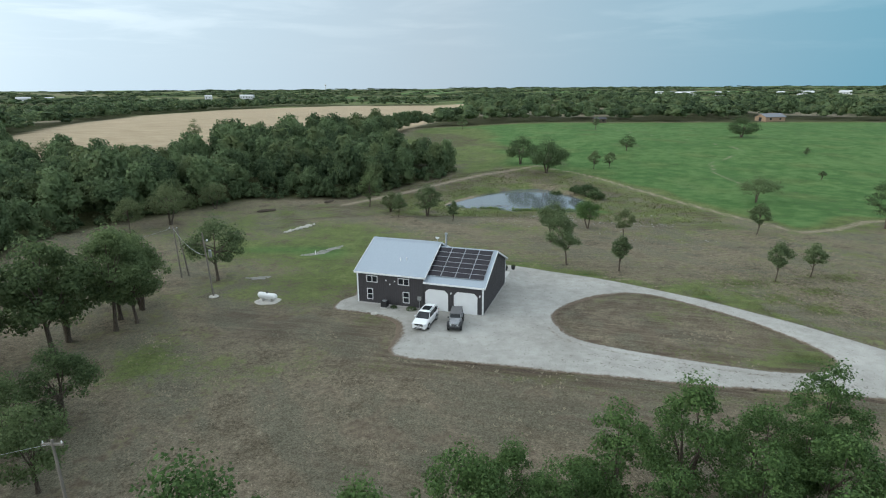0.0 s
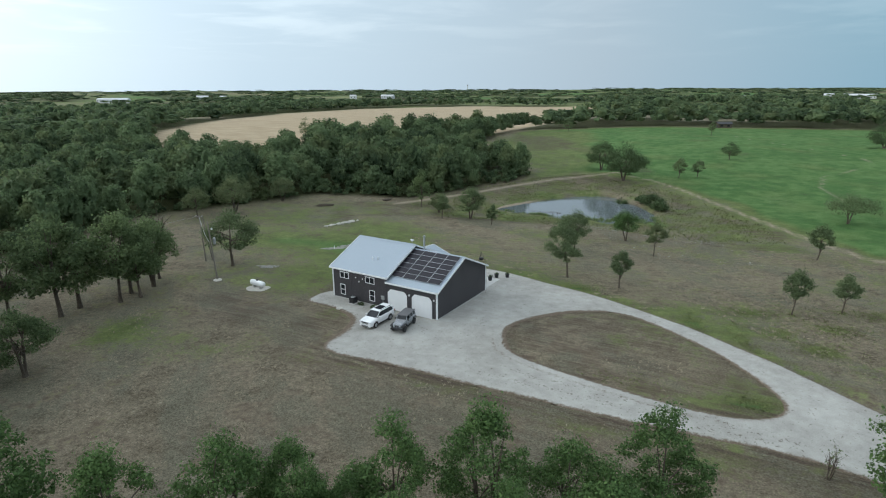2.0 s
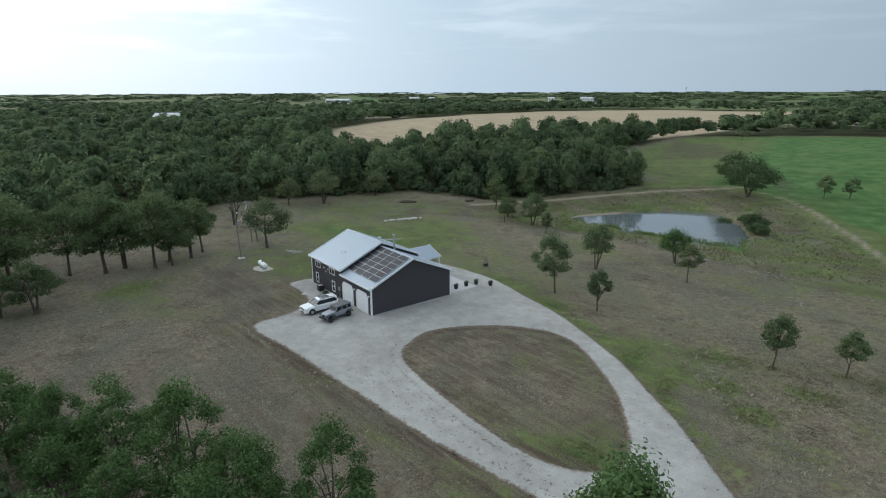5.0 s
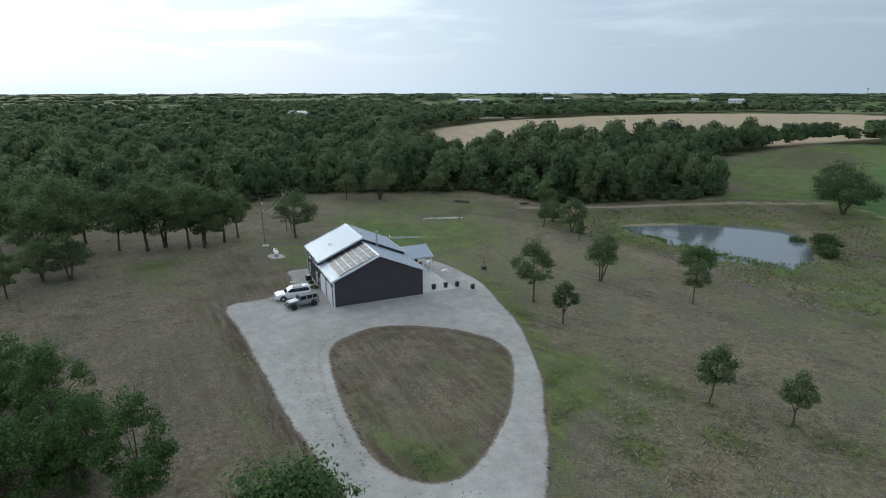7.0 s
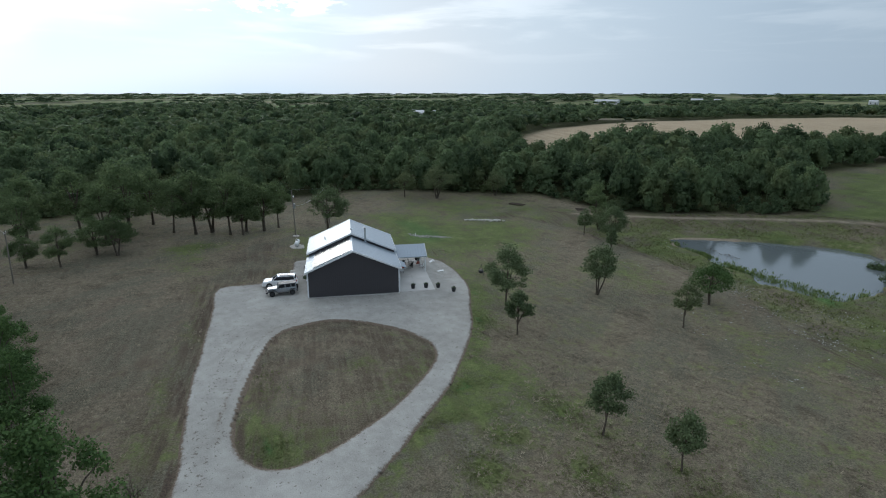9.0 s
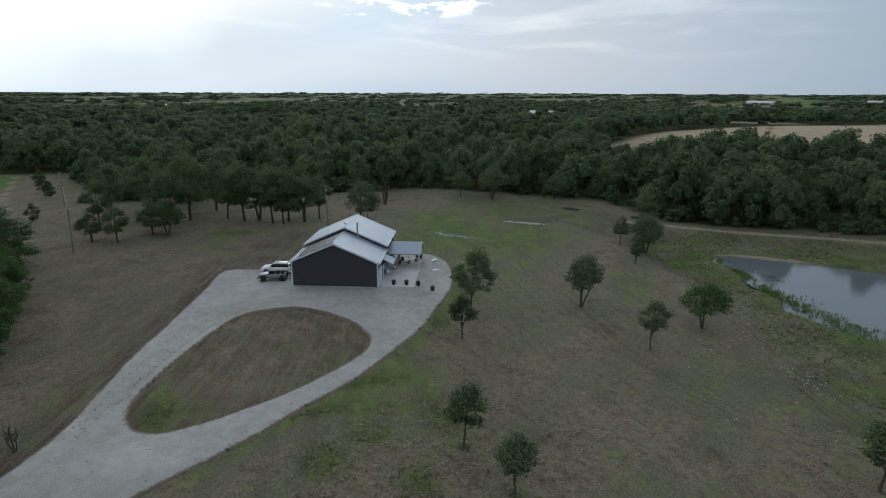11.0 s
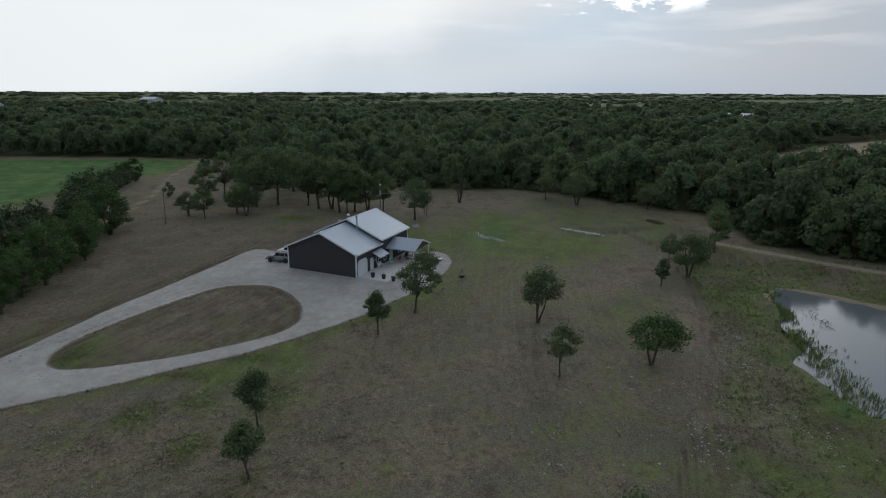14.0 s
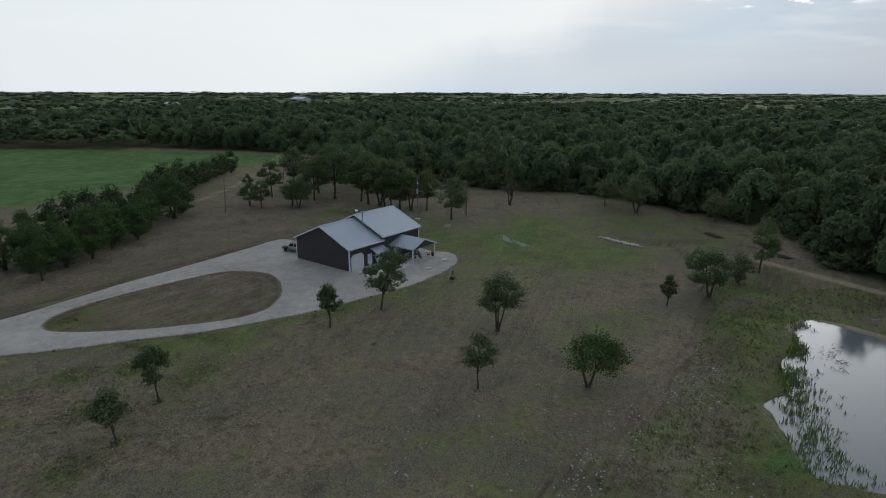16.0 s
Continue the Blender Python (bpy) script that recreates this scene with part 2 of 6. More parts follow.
def gravel_material():
    m, t, b = material("crushed_limestone", 0.95, spec=0.1)
    p = nd(t, "ShaderNodeNewGeometry").outputs["Position"]
    big, mid, fine = noise_(t, p, 0.12, 5), noise_(t, p, 0.8, 5, 0.6), noise_(t, p, 9.0, 3, 0.7)
    edge = nd(t, "ShaderNodeAttribute", attribute_name="edge").outputs["Fac"]
    k = math_(t, "ADD", math_(t, "MULTIPLY", big, 0.4), math_(t, "ADD", math_(t, "MULTIPLY", mid, 0.3), math_(t, "MULTIPLY", fine, 0.3)))
    col = ramp(t, k, [(0.33, (0.235, 0.224, 0.2)), (0.5, (0.35, 0.34, 0.315)), (0.67, (0.475, 0.465, 0.435))])
    litter = nd(t, "ShaderNodeAttribute", attribute_name="litter").outputs["Fac"]
    spot = span(t, math_(t, "ADD", noise_(t, p, 3.4, 2), math_(t, "MULTIPLY", litter, 0.08)), 0.675, 0.705)
    col = mix(t, math_(t, "MULTIPLY", spot, 0.7), col, (0.12, 0.105, 0.08))
    soil = ramp(t, fine, [(0.3, (0.09, 0.068, 0.05)), (0.7, (0.2, 0.16, 0.12))])
    col = mix(t, span(t, math_(t, "ADD", edge, math_(t, "MULTIPLY", math_(t, "SUBTRACT", noise_(t, p, 2.4, 5, 0.65), 0.5), 1.0)), 0.35, 0.8), col, soil)
    t.links.new(col, b.inputs["Base Color"])
    bump(t, b, math_(t, "ADD", fine, mid), 0.08, 0.8)
    return m


def leaf_material(name, dark, light, glow=0.33, olive=None):
    m, t, b = material(name, 0.7, spec=0.12)
    r = nd(t, "ShaderNodeNewGeometry").outputs["Random Per Island"]
    o = nd(t, "ShaderNodeObjectInfo").outputs["Random"]
    tint = nd(t, "ShaderNodeAttribute", attribute_name="tint").outputs["Fac"]
    p = nd(t, "ShaderNodeNewGeometry").outputs["Position"]
    k = math_(t, "ADD", math_(t, "MULTIPLY", r, 0.45), math_(t, "ADD", math_(t, "MULTIPLY", o, 0.2), math_(t, "ADD", math_(t, "MULTIPLY", tint, 0.35), math_(t, "MULTIPLY", math_(t, "SUBTRACT", noise_(t, p, 0.5, 3), 0.5), 0.5))))
    col = ramp(t, k, [(0.05, dark), (0.5, [(a + c) / 2 for a, c in zip(dark, light)]), (0.95, light)])
    t.links.new(col, b.inputs["Base Color"])
    if olive:
        # some trees of the wood lean towards yellow
        col = mix(t, math_(t, "MULTIPLY", span(t, noise_(t, p, 0.1, 2), 0.48, 0.68), 0.5), col, olive)
        t.links.new(col, b.inputs["Base Color"])
    tr = nd(t, "ShaderNodeBsdfTranslucent", {"Color": col})
    ms = nd(t, "ShaderNodeMixShader", {0: glow, 1: b.outputs[0], 2: tr.outputs[0]})
    t.links.new(ms.outputs[0], t.nodes["Material Output"].inputs[0])
    return m


def bark_material():
    m, t, b = material("bark", 0.95, spec=0.1)
    p = where(t, (1, 1, 0.25))
    n = noise_(t, p, 9.0, 5, 0.7)
    t.links.new(ramp(t, n, [(0.3, (0.045, 0.036, 0.028)), (0.7, (0.15, 0.125, 0.1))]), b.inputs["Base Color"])
    bump(t, b, n, 0.05)
    return m


def metal_sheet(name, color, rough, metal):
    """Painted or galvanised ribbed sheet with rain streaks."""
    m, t, b = material(name, rough, metal)
    p = where(t)
    fine = noise_(t, p, 14.0, 4)
    streak = noise_(t, where(t, (3.0, 3.0, 0.3)), 1.2, 4)
    k = math_(t, "ADD", math_(t, "MULTIPLY", fine, 0.35), math_(t, "MULTIPLY", streak, 0.65))
    t.links.new(ramp(t, k, [(0.3, [c * 0.94 for c in color]), (0.7, [min(1, c * 1.05) for c in color])]), b.inputs["Base Color"])
    t.links.new(math_(t, "ADD", math_(t, "MULTIPLY", streak, 0.2), rough - 0.1), b.inputs["Roughness"])
    return m


def water_material():
    m, t, b = material("pond_water", 0.06, spec=0.5)
    b.inputs["Base Color"].default_value = (0.12, 0.137, 0.145, 1)
    b.inputs["IOR"].default_value = 1.45
    p = nd(t, "ShaderNodeNewGeometry").outputs["Position"]
    bump(t, b, math_(t, "ADD", noise_(t, p, 2.2, 3), math_(t, "MULTIPLY", noise_(t, p, 0.35, 2), 1.5)), 0.05, 0.14)
    return m


def glass_material():
    m, t, b = material("window_glass", 0.06, spec=0.35)
    p = where(t)
    t.links.new(ramp(t, noise_(t, p, 0.8), [(0.3, (0.012, 0.014, 0.017)), (0.7, (0.03, 0.034, 0.04))]), b.inputs["Base Color"])
    return m


GRASS, GRAVEL = ground_material(), gravel_material()
LEAF = leaf_material("oak_leaves", (0.052, 0.078, 0.038), (0.175, 0.22, 0.105), 0.36)
LEAF_NEAR = leaf_material("hedgerow_leaves", (0.036, 0.068, 0.024), (0.125, 0.198, 0.064), 0.26)
LEAF_DARK = leaf_material("evergreen_oak_leaves", (0.032, 0.055, 0.024), (0.105, 0.145, 0.062), 0.2)
LEAF_PALE = leaf_material("willow_leaves", (0.075, 0.1, 0.045), (0.19, 0.22, 0.11), 0.4)
LEAF_WOODS = leaf_material("woodland_leaves", (0.036, 0.06, 0.031), (0.158, 0.215, 0.104), 0.45, (0.18, 0.205, 0.09))
LEAF_GROVE = leaf_material("grove_leaves", (0.054, 0.084, 0.04), (0.195, 0.25, 0.112), 0.55)
REED = leaf_material("reeds", (0.085, 0.125, 0.042), (0.23, 0.29, 0.105), 0.4)
WEED = leaf_material("uncut_grass", (0.075, 0.09, 0.034), (0.2, 0.215, 0.088), 0.35)
HAY = plain("cut_hay", (0.25, 0.217, 0.155), 0.95, vary=0.35, scale=2.0, spec=0.1)
BARK = bark_material()
ROOF = metal_sheet("galvalume_roof", (0.33, 0.378, 0.432), 0.46, 0.4)
SIDING = metal_sheet("charcoal_siding", (0.06, 0.056, 0.061), 0.5, 0.1)
TRIM = plain("white_trim", (0.72, 0.73, 0.74), 0.5, vary=0.06)
DOOR = plain("white_steel_door", (0.74, 0.75, 0.77), 0.45, vary=0.05)
CONCRETE = plain("concrete", (0.47, 0.46, 0.44), 0.85, vary=0.14, scale=1.5, relief=0.01)
GLASS = glass_material()
WATER = water_material()
CELL = plain("solar_cells", (0.02, 0.018, 0.024), 0.34, vary=0.12, scale=1.0, spec=0.22)
ALU = plain("aluminium", (0.62, 0.63, 0.65), 0.35, 0.9, 0.06)
STEEL = plain("galvanised_steel", (0.45, 0.46, 0.47), 0.4, 0.8)
WHITE_PAINT = plain("white_car_paint", (0.76, 0.77, 0.78), 0.22, vary=0.03, spec=0.5)
GREY_PAINT = plain("grey_car_paint", (0.3, 0.31, 0.33), 0.28, 0.3, vary=0.05, spec=0.5)
BLACK = plain("black_plastic", (0.025, 0.025, 0.027), 0.55, vary=0.2)
RUBBER = plain("rubber", (0.02, 0.02, 0.02), 0.85, vary=0.2)
LENS = plain("lamp_lens", (0.6, 0.62, 0.65), 0.15, vary=0.05)
RED_LENS = plain("red_lens", (0.3, 0.02, 0.02), 0.2, vary=0.05)
WOOD = plain("weathered_pole_wood", (0.19, 0.17, 0.145), 0.9, vary=0.3, scale=4, relief=0.01)
STONE = plain("limestone_rubble", (0.44, 0.42, 0.38), 0.9, vary=0.25, scale=4, relief=0.02)
GREY_STONE = plain("weathered_gravel", (0.36, 0.355, 0.33), 0.95, vary=0.25, scale=4, relief=0.02)
DUST = plain("trodden_gravel", (0.25, 0.245, 0.225), 0.95, vary=0.3, scale=4, relief=0.02)
TANK_PAINT = plain("white_tank_paint", (0.76, 0.77, 0.77), 0.4, vary=0.05)
POT = plain("dark_plant_pot", (0.03, 0.03, 0.033), 0.6, vary=0.2)
CLOTH = plain("red_cushion", (0.32, 0.08, 0.06), 0.9, vary=0.15)


# ---- mesh helpers ----
def part(name, bm, mat, parent=None, label=""):
    """Links a bmesh as one mesh object, under a thing or a part where one is given."""
    me = bpy.data.meshes.new(name)
    bm.to_mesh(me)
    bm.free()
    me.materials.append(mat)
    ob = new(name, me)
    ob.parent = parent
    if label:
        ob["label"] = label
    return ob


def fast_mesh(name, verts, faces, mat, tint=None, parent=None):
    """A mesh object straight from arrays; all faces have the same number of corners."""
    me = bpy.data.meshes.new(name)
    verts, faces = np.asarray(verts, np.float32), np.asarray(faces, np.int32)
    n, c = faces.shape
    me.vertices.add(len(verts))
    me.vertices.foreach_set("co", verts.ravel())
    me.loops.add(n * c)
    me.loops.foreach_set("vertex_index", faces.ravel())
    me.polygons.add(n)
    me.polygons.foreach_set("loop_start", np.arange(0, n * c, c, dtype=np.int32))
    if tint is not None:
        me.attributes.new("tint", "FLOAT", "POINT").data.foreach_set("value", np.asarray(tint, np.float32))
    me.update(calc_edges=True)
    me.materials.append(mat)
    ob = new(name, me)
    ob.parent = parent
    return ob


def box(bm, x0, x1, y0, y1, z0, z1, bevel=0.0):
    r = bmesh.ops.create_cube(bm, size=1)
    for v in r["verts"]:
        v.co = Vector(((x0 + x1) / 2 + v.co.x * (x1 - x0), (y0 + y1) / 2 + v.co.y * (y1 - y0), (z0 + z1) / 2 + v.co.z * (z1 - z0)))
    if bevel:
        bmesh.ops.bevel(bm, geom=list({e for v in r["verts"] for e in v.link_edges}), offset=bevel, segments=2, affect="EDGES", profile=0.6)
    return bm


def boxed(*a, **k):
    return box(bmesh.new(), *a, **k)


def prism(bm, outline, axis, lo, hi):
    """An outline of 2D points drawn out along an axis from lo to hi."""
    put = {"x": lambda p, h: (h, p[0], p[1]), "y": lambda p, h: (p[0], h, p[1]), "z": lambda p, h: (p[0], p[1], h)}[axis]
    a = [bm.verts.new(put(p, lo)) for p in outline]
    b = [bm.verts.new(put(p, hi)) for p in outline]
    bm.faces.new(a[::-1]), bm.faces.new(b)
    for i in range(len(a)):
        j = (i + 1) % len(a)
        bm.faces.new((a[i], a[j], b[j], b[i]))
    bmesh.ops.recalc_face_normals(bm, faces=bm.faces[:])
    return bm


def tube(bm, pts, radii, sides=8):
    rings = []
    pts = [Vector(p) for p in pts]
    for i, p in enumerate(pts):
        d = (pts[min(i + 1, len(pts) - 1)] - pts[max(i - 1, 0)]).normalized()
        a = d.orthogonal().normalized() if abs(d.z) > 0.9 else d.cross(Vector((0, 0, 1))).normalized()
        b = d.cross(a)
        rings.append([bm.verts.new(p + radii[i] * (math.cos(s * 2 * math.pi / sides) * a + math.sin(s * 2 * math.pi / sides) * b)) for s in range(sides)])
    for r, q in zip(rings, rings[1:]):
        for s in range(sides):
            bm.faces.new((r[s], r[(s + 1) % sides], q[(s + 1) % sides], q[s]))
    bm.faces.new(rings[0][::-1]), bm.faces.new(rings[-1])
    return bm


def tubed(pts, radii, sides=8):
    return tube(bmesh.new(), pts, radii, sides)


def empty(name, m, label="", category="", group=""):
    ob = new(name)
    ob.matrix_world = m
    return tagged(ob, label, category, group)


# ---- the lie of the land ----
POND = [(0.9, 155.6), (3.2, 159.8), (6.9, 164.6), (11.3, 170.4), (17, 175.8), (24, 180.8), (28, 181.4), (32.6, 177.8), (36, 171.6), (39, 163.6), (40.9, 156), (41.1, 151), (39.8, 146.6), (36.7, 145), (33, 144), (29.6, 143.6), (27.2, 145), (24.6, 146.8), (20, 147.8), (16.5, 148.2), (12.2, 150.6), (8.2, 151.6), (4.8, 151.4), (2.2, 153)]
ISLAND = [(14.9, 67), (14.6, 70.5), (16.4, 73.8), (19.5, 76.6), (23, 78.9), (27, 79.9), (30.5, 78.8), (34, 75.8), (38.4, 70.2), (41.9, 64.3), (43.5, 59.4), (42.7, 56.6), (39.8, 55.2), (35.6, 55.6), (29.8, 57.4), (23.3, 60), (18, 62.6), (15.6, 64.8)]
DRIVE = [(-6.2, 59.4), (1.7, 57.4), (9, 56), (17.8, 54.2), (26.1, 52.3), (34, 50.9), (41, 50), (48, 47), (56, 41), (70, 28), (90, 8), (110, -14), (115, -9), (95, 13), (76, 33), (63, 45.5), (56, 54.5), (51, 61), (45.2, 68.4), (38.8, 75.9), (35, 79.6), (29.2, 84.4), (23.5, 88.4), (18.4, 91.3),
         (13.5, 94), (7.1, 96.8), (0.5, 98.2), (-5, 98.4), (-8.8, 97.2), (-10.6, 94.6), (-10, 91), (-13.4, 82), (-13.6, 79.4), (-15.2, 77.4), (-15.9, 74.4), (-14.8, 73.2), (-11, 71.9), (-8.6, 70.4), (-6.7, 68.4), (-6.3, 64.4)]
TAN = [(-152, 203), (-105, 194), (-92, 222), (-82, 268), (-60, 300), (-32, 355), (22, 590), (27, 838), (-160, 890), (-300, 790), (-340, 640), (-262, 400), (-232, 300), (-205, 265)]
MEADOW = [(6, 200), (20, 206), (45, 191), (57, 168), (66, 139), (74, 116), (95, 124), (130, 112), (420, 100), (420, 385), (200, 396), (40, 402), (-20, 385), (-27, 320), (-28, 264), (-11, 230), (4, 215)]
PASTURE = [(0, -26), (-32, -20), (-77, -24), (-110, -16), (-138, -20), (-140, -60), (-130, -110), (-108, -190), (-60, -260), (60, -260), (40, -60)]
WOODS = [(-76, 24), (-86, 58), (-80, 95), (-84, 113), (-74, 132), (-55, 160), (-28, 163), (-12, 180), (3, 201), (1, 213), (-15, 227), (-32, 262), (-31, 320), (-24, 385), (-36, 358), (-60, 300), (-82, 268), (-92, 222), (-105, 194), (-152, 203), (-205, 265), (-232, 300), (-262, 400), (-420, 500), (-700, 300), (-700, -160), (-260, -210), (-142, -130), (-146, -60), (-142, -8)]


def sdf(poly, x, y):
    """Signed distance to a polygon, negative inside, for arrays."""
    x, y = np.asarray(x, float), np.asarray(y, float)
    best, inside = np.full(x.shape, 1e18), np.zeros(x.shape, bool)
    for (ax, ay), (bx, by) in zip(poly, poly[1:] + poly[:1]):
        ex, ey = bx - ax, by - ay
        h = np.clip(((x - ax) * ex + (y - ay) * ey) / (ex * ex + ey * ey), 0, 1)
        best = np.minimum(best, (x - ax - h * ex) ** 2 + (y - ay - h * ey) ** 2)
        cross = (ay > y) != (by > y)
        inside ^= cross & (x < ex * (y - ay) / (ey if ey else 1e-9) + ax)
    return np.sqrt(best) * np.where(inside, -1, 1)


def line_distance(pts, x, y):
    best = np.full(np.shape(x), 1e18)
    for (ax, ay), (bx, by) in zip(pts, pts[1:]):
        ex, ey = bx - ax, by - ay
        h = np.clip(((x - ax) * ex + (y - ay) * ey) / (ex * ex + ey * ey), 0, 1)
        best = np.minimum(best, (x - ax - h * ex) ** 2 + (y - ay - h * ey) ** 2)
    return np.sqrt(best)


def step(lo, hi, v):
    v = np.clip((v - lo) / (hi - lo), 0, 1)
    return v * v * (3 - 2 * v)


def smooth_outline(pts, n=4):
    """Catmull-Rom through a closed outline."""
    out = []
    for i in range(len(pts)):
        p = [np.array(pts[(i + k) % len(pts)], float) for k in (-1, 0, 1, 2)]
        for j in range(n):
            s = j / n
            out.append(tuple(0.5 * (2 * p[1] + (p[2] - p[0]) * s + (2 * p[0] - 5 * p[1] + 4 * p[2] - p[3]) * s * s + (3 * p[1] - p[0] - 3 * p[2] + p[3]) * s ** 3)))
    return out


POND, ISLAND, DRIVE = smooth_outline(POND), smooth_outline(ISLAND), smooth_outline(DRIVE, 3)
MOWN = [(-37, 126), (-35, 137), (-19, 141.2), (-1, 140.2), (12, 138.6), (22, 135.5), (32, 133.5), (40.5, 129.7), (48.5, 125.4), (57.7, 122)]
ROUGH = MOWN + [(66, 121), (66, 140), (57, 168), (45, 191), (20, 206), (6, 200), (-12, 180), (-28, 160), (-45, 150)]
WATER_Z = -1.62
DAM = [(-28, 150), (-11, 169), (2, 184), (13, 194), (27, 203), (33, 208)]


def wobble(x, y, s):
    return (np.sin(x * 0.91 / s + 1.3 * np.sin(y * 0.37 / s)) + np.sin(y * 1.07 / s + 1.7 * np.sin(x * 0.43 / s + 2)) + np.sin((x + y) * 0.61 / s + 4)) / 3


def land(x, y):
    """Height of the ground."""
    x, y = np.asarray(x, float), np.asarray(y, float)
    z = 0.75 - 2.4 * np.exp(-((x + 10) / 90) ** 2 - ((y - 152) / 50) ** 2) - 0.55 * np.exp(-((x - 42) / 22) ** 2 - ((y - 108) / 24) ** 2)
    z = z + 4.5 * step(160, 300, y) * step(-40, 80, x) + 8.2 * np.exp(-((x + 170) / 130) ** 2 - ((y - 420) / 180) ** 2) + 0.12 * np.exp(-(x ** 2 + (y - 78) ** 2) / 225)
    r = np.hypot(x, y - 80)
    z = z + wobble(x, y, 3.0) * 0.05 + wobble(x, y, 140.0) * 5.0 * step(420, 1200, r) - 3 * step(420, 1500, r)
    deep, along = (x - 5.02) * 0.304 + (y - 70.66) * 0.953, (y - 70.66) * 0.304 - (x - 5.02) * 0.953
    off = np.hypot(np.maximum(np.abs(deep - 16.6) - 2.8, 0), np.maximum(np.abs(along - 8.55) - 8.25, 0))
    z = z + (np.maximum(z, 0.8) - z) * step(3.2, 0.2, off)
    s = sdf(POND, x, y) + 0.8 * wobble(x, y, 1.6) + 0.5 * wobble(x + 9, y, 0.7)
    z = np.where(s < 40, np.maximum(z, -1.42 + 0.08 * wobble(x, y, 1.2)), z)
    z = z + 1.0 * np.exp(-(line_distance(DAM, x, y) / 6) ** 2)
    k = step(1.5, -2.5, s)
    return z * (1 - k) + -2.9 * k


# clearings in the far woods: place, half length and half width
FIELDS = ((345, 825, 62, 40), (55, 866, 42, 24))


def in_field(x, y):
    out = np.zeros(np.shape(x), bool)
    for cx, cy, a, b in FIELDS:
        out |= (np.abs(x - cx) < a) & (np.abs(y - cy) < b)
    return out


def zg(x, y):
    return float(land(np.array([x]), np.array([y]))[0])


def build_ground():
    n = 380
    s = np.linspace(-1, 1, n)
    ax = 40 * np.sinh(5.7 * s)
    gx, gy = np.meshgrid(ax + 18, ax + 105, indexing="ij")
    x, y = gx.ravel(), gy.ravel()
    z = land(x, y)
    # under the gravel the ground keeps a little lower
    sd = np.maximum(sdf(DRIVE, x, y), -sdf(ISLAND, x, y))
    z -= 0.16 * step(0.6, -0.6, sd)
    i = np.arange(n * n).reshape(n, n)
    faces = np.stack((i[:-1, :-1], i[1:, :-1], i[1:, 1:], i[:-1, 1:]), -1).reshape(-1, 4)
    # a finer net round the pond's shore
    fine = np.abs(sdf(POND, x, y)[faces].mean(1)) < 7
    lo, hi = faces[fine][:, 0], faces[fine][:, 2]
    k = np.linspace(0, 1, 6)
    sx = x[lo][:, None, None] + (x[hi] - x[lo])[:, None, None] * k[None, :, None] + 0 * k[None, None, :]
    sy = y[lo][:, None, None] + (y[hi] - y[lo])[:, None, None] * k[None, None, :] + 0 * k[None, :, None]
    j = len(x) + np.arange(sx.size).reshape(sx.shape)
    more = np.stack((j[:, :-1, :-1], j[:, 1:, :-1], j[:, 1:, 1:], j[:, :-1, 1:]), -1).reshape(-1, 4)
    faces = np.concatenate((faces[~fine], more))
    z = np.concatenate((z, land(sx.ravel(), sy.ravel())))
    x, y = np.concatenate((x, sx.ravel())), np.concatenate((y, sy.ravel()))
    sd = np.maximum(sdf(DRIVE, x, y), -sdf(ISLAND, x, y))
    ob = fast_mesh("ground", np.stack((x, y, z), -1), faces, GRASS)
    ob.data.polygons.foreach_set("use_smooth", np.ones(len(faces), bool))
    r = np.hypot(x, y - 80)
    w = wobble(x, y, 4.0)
    green = 0.29 + 0.1 * w + 0.1 * np.exp(-((x + 20) / 30) ** 2 - ((y - 122) / 22) ** 2) - 0.13 * np.exp(-((x - 34) / 26) ** 2 - ((y - 106) / 20) ** 2)
    green += 0.85 * step(6, -10, sdf(MEADOW, x, y) + 4 * w)
    green += 0.9 * step(6, -6, sdf(PASTURE, x, y))
    for cx, cy, rx, ry, k in ((-19, 90, 11, 13, 0.5), (-26, 106, 15, 9, 0.4), (-40, 104, 9, 7, 0.3), (-18, 78, 8, 4, 0.22), (-20, 116, 30, 17, 0.3), (-10, 69, 3, 4, 0.3), (18, 146, 18, 6, 0.15), (40, 138, 12, 10, 0.15), (-46, 128, 18, 16, 0.3), (-34, 57.5, 2.6, 5.5, 0.6), (20, 104, 14, 7, 0.2), (47, 84, 14, 8, 0.22), (8, 96, 12, 4, 0.35), (30, 150, 30, 24, 0.1), (60, 120, 22, 9, 0.3), (0, 56, 26, 2.2, 0.25), (38, 60, 5, 4, 0.2)):
        green += k * np.exp(-((x - cx) / rx) ** 2 - ((y - cy) / ry) ** 2)
    green += 0.05 * np.exp(-((x - 18) / 48) ** 2 - ((y - 100) / 26) ** 2)
    for cx, cy, rx, ry, k in ((51.3, 72.8, 2.2, 2.0, 0.6), (56, 80.2, 2.6, 1.8, 0.5), (47, 84.6, 4, 2, 0.4), (48.4, 77.2, 2, 1.6, 0.45), (63, 86.6, 3, 2, 0.5), (38.2, 78.6, 1.4, 3, 0.4), (23.2, 90.2, 3, 1.4, 0.4), (44, 78, 6, 5, 0.18), (52, 78, 9, 8, 0.16), (43.2, 76.6, 1.6, 3, 0.45), (56, 68, 3, 3, 0.45), (38, 84, 5, 2.5, 0.3), (40, 57.5, 4, 2.0, 0.6), (28, 70, 3, 2.5, 0.3)):
        green += k * np.exp(-((x - cx) / rx) ** 2 - ((y - cy) / ry) ** 2)
